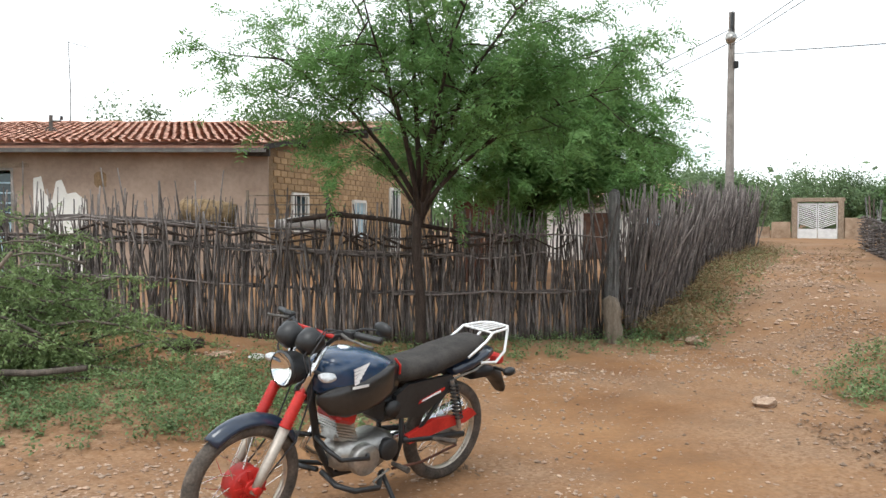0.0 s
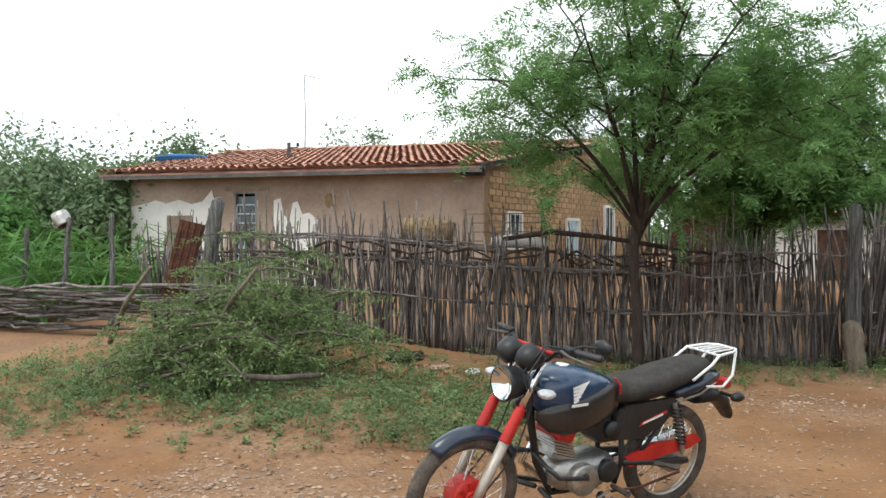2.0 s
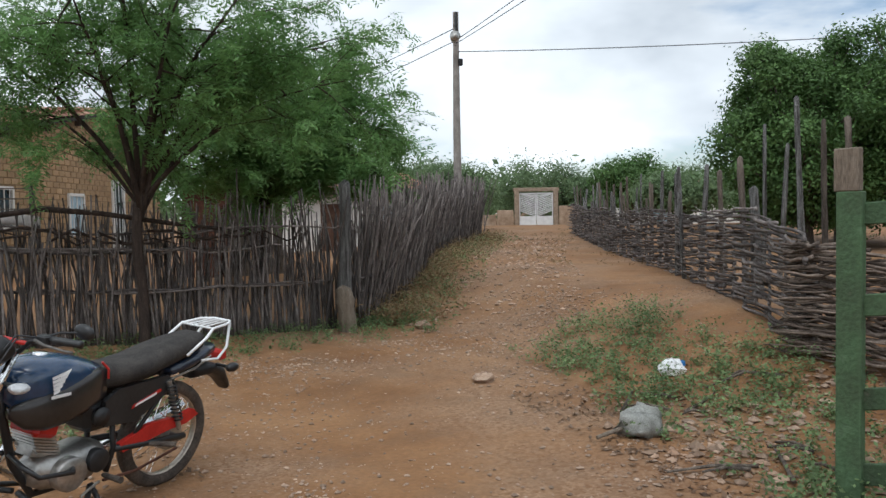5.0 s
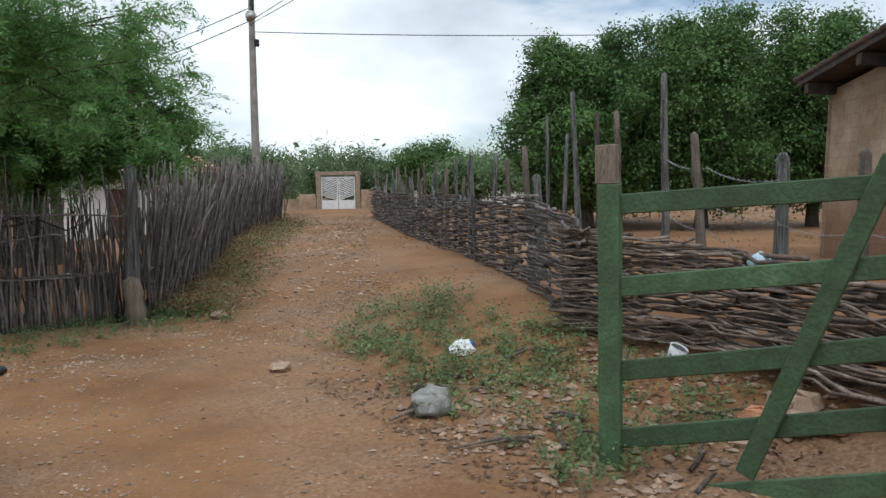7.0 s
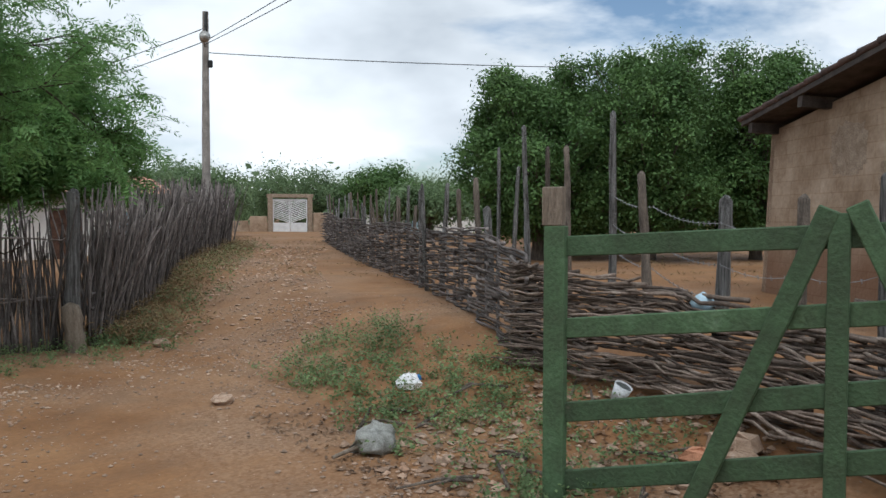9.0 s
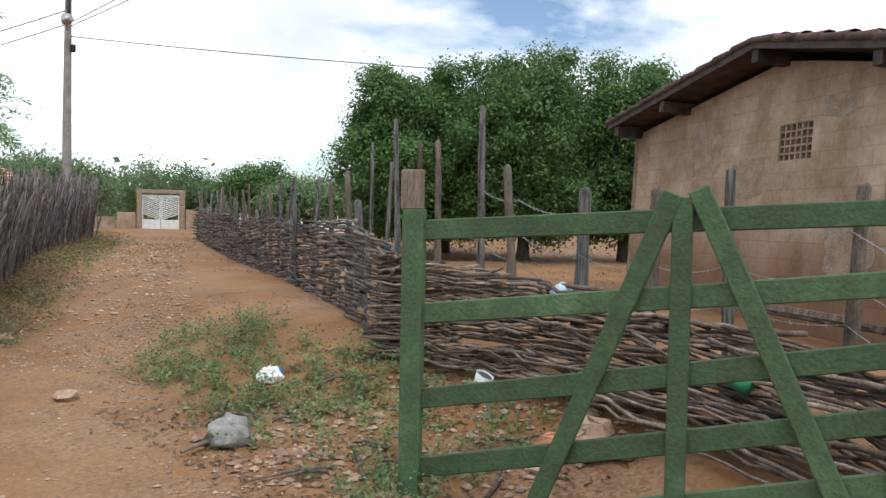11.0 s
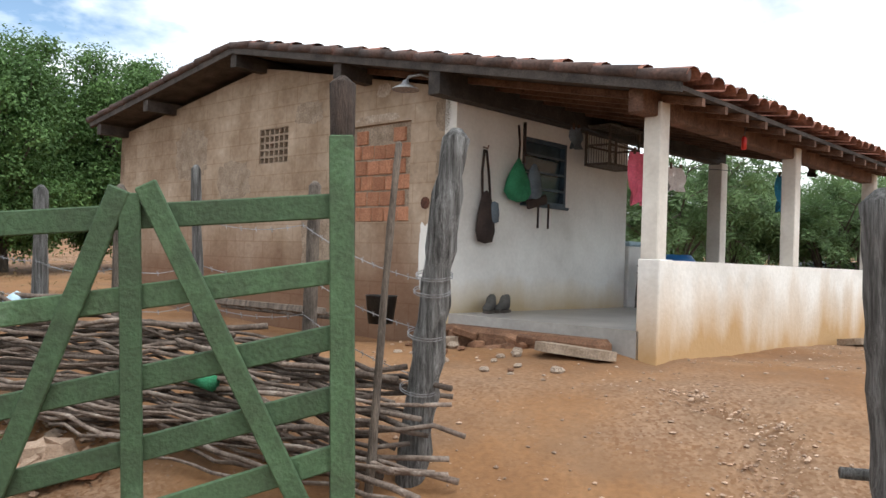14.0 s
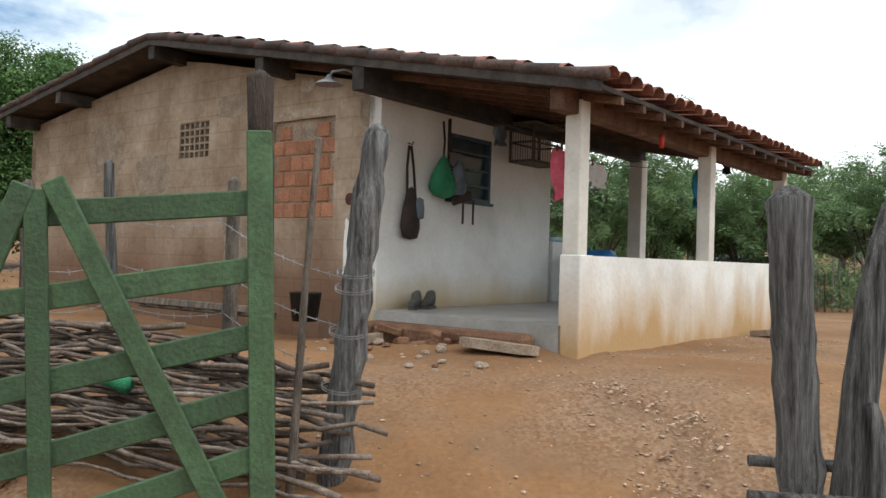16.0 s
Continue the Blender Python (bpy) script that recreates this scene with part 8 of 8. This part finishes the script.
for x, y, s, key in ((-2.35, 8.55, 0.1, "stone"), (-2.2, 8.45, 0.07, "brick"), (-2.3, 8.75, 0.06, "stone"), (-1.95, 8.6, 0.09, "white_plastic"), (3.05, 10.1, 0.13, "stone"), (2.72, 6.95, 0.12, "stone"), (-3.0, 8.6, 0.06, "brick"), (4.42, 2.95, 0.2, "stone"), (4.5, 2.75, 0.13, "brick"), (4.38, 3.15, 0.15, "brick"), (-1.25, 9.0, 0.08, "stone"), (4.55, 3.05, 0.22, "stone")):
    g = Geo().lathe([(0.001, -0.6), (0.7, -0.45), (1.0, 0.0), (0.75, 0.5), (0.001, 0.65)], 8)
    g.v = [tuple(c * rng.uniform(0.7, 1.2) for c in q) for q in g.v]
    o = tagged(new("rock" if key != "white_plastic" else "litter", g.mesh("rock", M[key])), {"stone": "pale rough stone on the ground", "brick": "broken reddish brick lump", "white_plastic": "crumpled white plastic litter"}[key], "stone" if key != "white_plastic" else "litter", "loose rocks" if key != "white_plastic" else "")
    o.matrix_world = pose(x, y, gz(x, y) + s * 0.3, 0, 0, rng.uniform(0, 360)) @ Matrix.Diagonal((s, s * 0.8, s * 0.65, 1))

# ---- litter by the woven fence ----
ob = thing("net_bag", "grey net bag stuffed and tied, lying on the ground", "bag", pose(3.12, 4.93, gz(3.12, 4.93), 0, 0, 20) @ Matrix.Scale(0.85, 4))
g = Geo().lathe([(0.001, 0.0), (0.14, 0.01), (0.19, 0.07), (0.17, 0.14), (0.14, 0.19), (0.07, 0.225), (0.001, 0.24)], 26, Matrix.Diagonal((1.15, 0.85, 1, 1)))
g.v = [(x + 0.035 * math.sin(27 * y + 25 * z), y + 0.035 * math.sin(31 * x + z * 27), max(0.0, z + 0.035 * math.sin(24 * x + 19 * y))) for x, y, z in g.v]
part("body", g, M["net_bag"], ob, smooth=True)
part("stick", Geo().tube([(-0.1, 0.02, 0.1), (-0.42, 0.08, 0.05)], [0.02, 0.016], 7), M["bare_wood"], ob)
ob = thing("white_bag", "crumpled white and blue plastic bag among weeds", "bag", pose(4.17, 6.18, gz(4.17, 6.18)) @ Matrix.Scale(0.68, 4))
g = Geo().lathe([(0.001, 0.02), (0.15, 0.03), (0.18, 0.1), (0.1, 0.17), (0.001, 0.2)], 14)
g.v = [(x * rng.uniform(0.75, 1.25), y * rng.uniform(0.75, 1.25), z * rng.uniform(0.7, 1.3)) for x, y, z in g.v]
part("body", g, M["white_plastic"], ob)
part("blue_print", Geo().lathe([(0.001, 0.0), (0.05, 0.01), (0.04, 0.06), (0.001, 0.08)], 8, Matrix.Translation((0.13, -0.03, 0.12))), M["blue_plastic"], ob)
ob = thing("plastic_bag", "pale blue plastic bag caught on the fence", "bag", pose(5.15, 3.75, gz(5.15, 3.75) + 0.62))
g = Geo().lathe([(0.001, 0.0), (0.07, 0.02), (0.085, 0.07), (0.05, 0.12), (0.001, 0.15)], 12)
g.v = [(x * rng.uniform(0.8, 1.2), y * rng.uniform(0.8, 1.2), z) for x, y, z in g.v]
part("body", g, M["pale_blue"], ob, smooth=True)
ob = thing("plastic_pot", "broken white plastic pot by the fence", "pot", pose(4.75, 4.2, gz(4.75, 4.2) + 0.06, 25, 10, 0))
part("body", Geo().lathe([(0.001, 0), (0.05, 0), (0.07, 0.13), (0.06, 0.12)], 14), M["bag_plastic"], ob, smooth=True)
ob = thing("green_bottle", "green plastic bottle among the sticks", "bottle", pose(4.75, 2.2, gz(4.75, 2.2) + 0.45, 0, 80, 70))
part("body", Geo().lathe([(0.001, -0.12), (0.045, -0.12), (0.045, 0.06), (0.015, 0.13), (0.015, 0.16), (0.001, 0.16)], 12), M["green_cloth"], ob, smooth=True)
for k in range(26):
    x, y = rng.uniform(3.3, 4.9), rng.uniform(2.8, 5.8)
    a, L = rng.uniform(0, 3.1), rng.uniform(0.15, 0.6)
    z = gz(x, y)
    o = tagged(new("fallen_stick", Geo().tube([(x, y, z + 0.02), (x + math.cos(a) * L / 2, y + math.sin(a) * L / 2, z + 0.04), (x + math.cos(a) * L, y + math.sin(a) * L, gz(x + math.cos(a) * L, y + math.sin(a) * L) + 0.02)], [0.014, 0.012, 0.007], 6).mesh("fallen_stick", M["bark_grey"], True)), "fallen brown stick on the littered ground", "stick", "fallen sticks")

# ---- beyond the yard ----
car = thing("parked_car", "dark red car parked beyond the veranda", "car", pose(27.6, -5.2, gz(27.6, -5.2), 0, 0, 60))
part("body", Geo().loft([oval(-1.9, 0.7, 0.35, 0.8), oval(-1.6, 0.8, 0.3, 0.95), oval(1.4, 0.8, 0.3, 0.95), oval(1.9, 0.72, 0.35, 0.75)]), M["red_plastic"], car, smooth=True)
part("cabin", Geo().loft([oval(-1.5, 0.66, 0.9, 1.0), oval(-1.1, 0.64, 0.85, 1.45), oval(0.4, 0.64, 0.85, 1.45), oval(0.9, 0.66, 0.85, 1.0)]), M["glass"], car, smooth=True)
for x in (-1.2, 1.2):
    for y in (-0.75, 0.75):
        axle_cyl(g := Geo(), (x, y, 0.3), 0.3, 0.18)
        part("wheel", g, M["rubber"], car, smooth=True)
yf = thing("yard_fence", "thin upright stick fence round the far yard", "fence")
for k in range(120):
    a = -0.78 + 0.85 * k / 119
    d = 24 + rng.uniform(-0.2, 0.2)
    x, y = d * math.cos(a), d * math.sin(a)
    part("stick", Geo().tube([(x, y, gz(x, y) - 0.1), (x + rng.uniform(-0.1, 0.1), y, gz(x, y) + rng.uniform(0.9, 1.7))], [0.03, 0.02], 5), M["stick"], yf)
tl = thing("tile_stack", "low stack of clay tiles by the yard fence", "tiles", pose(19.2, -9.3, gz(19.2, -9.3), 0, 0, -30))
for k in range(12):
    g = Geo()
    barrel(g, Vector((-1.2 + k * 0.2, 0, 0.25)), Vector((1, 0, 0)), Vector((0, 1, 0.1)).normalized(), Vector((0, 0, 1)), 0.2, 0.5, rng)
    part("tile", g, M["tile"], tl, smooth=True)
part("support", Geo().box((-0.1, 0.3, 0.1), (2.4, 0.6, 0.3)), M["render_rough"], tl)
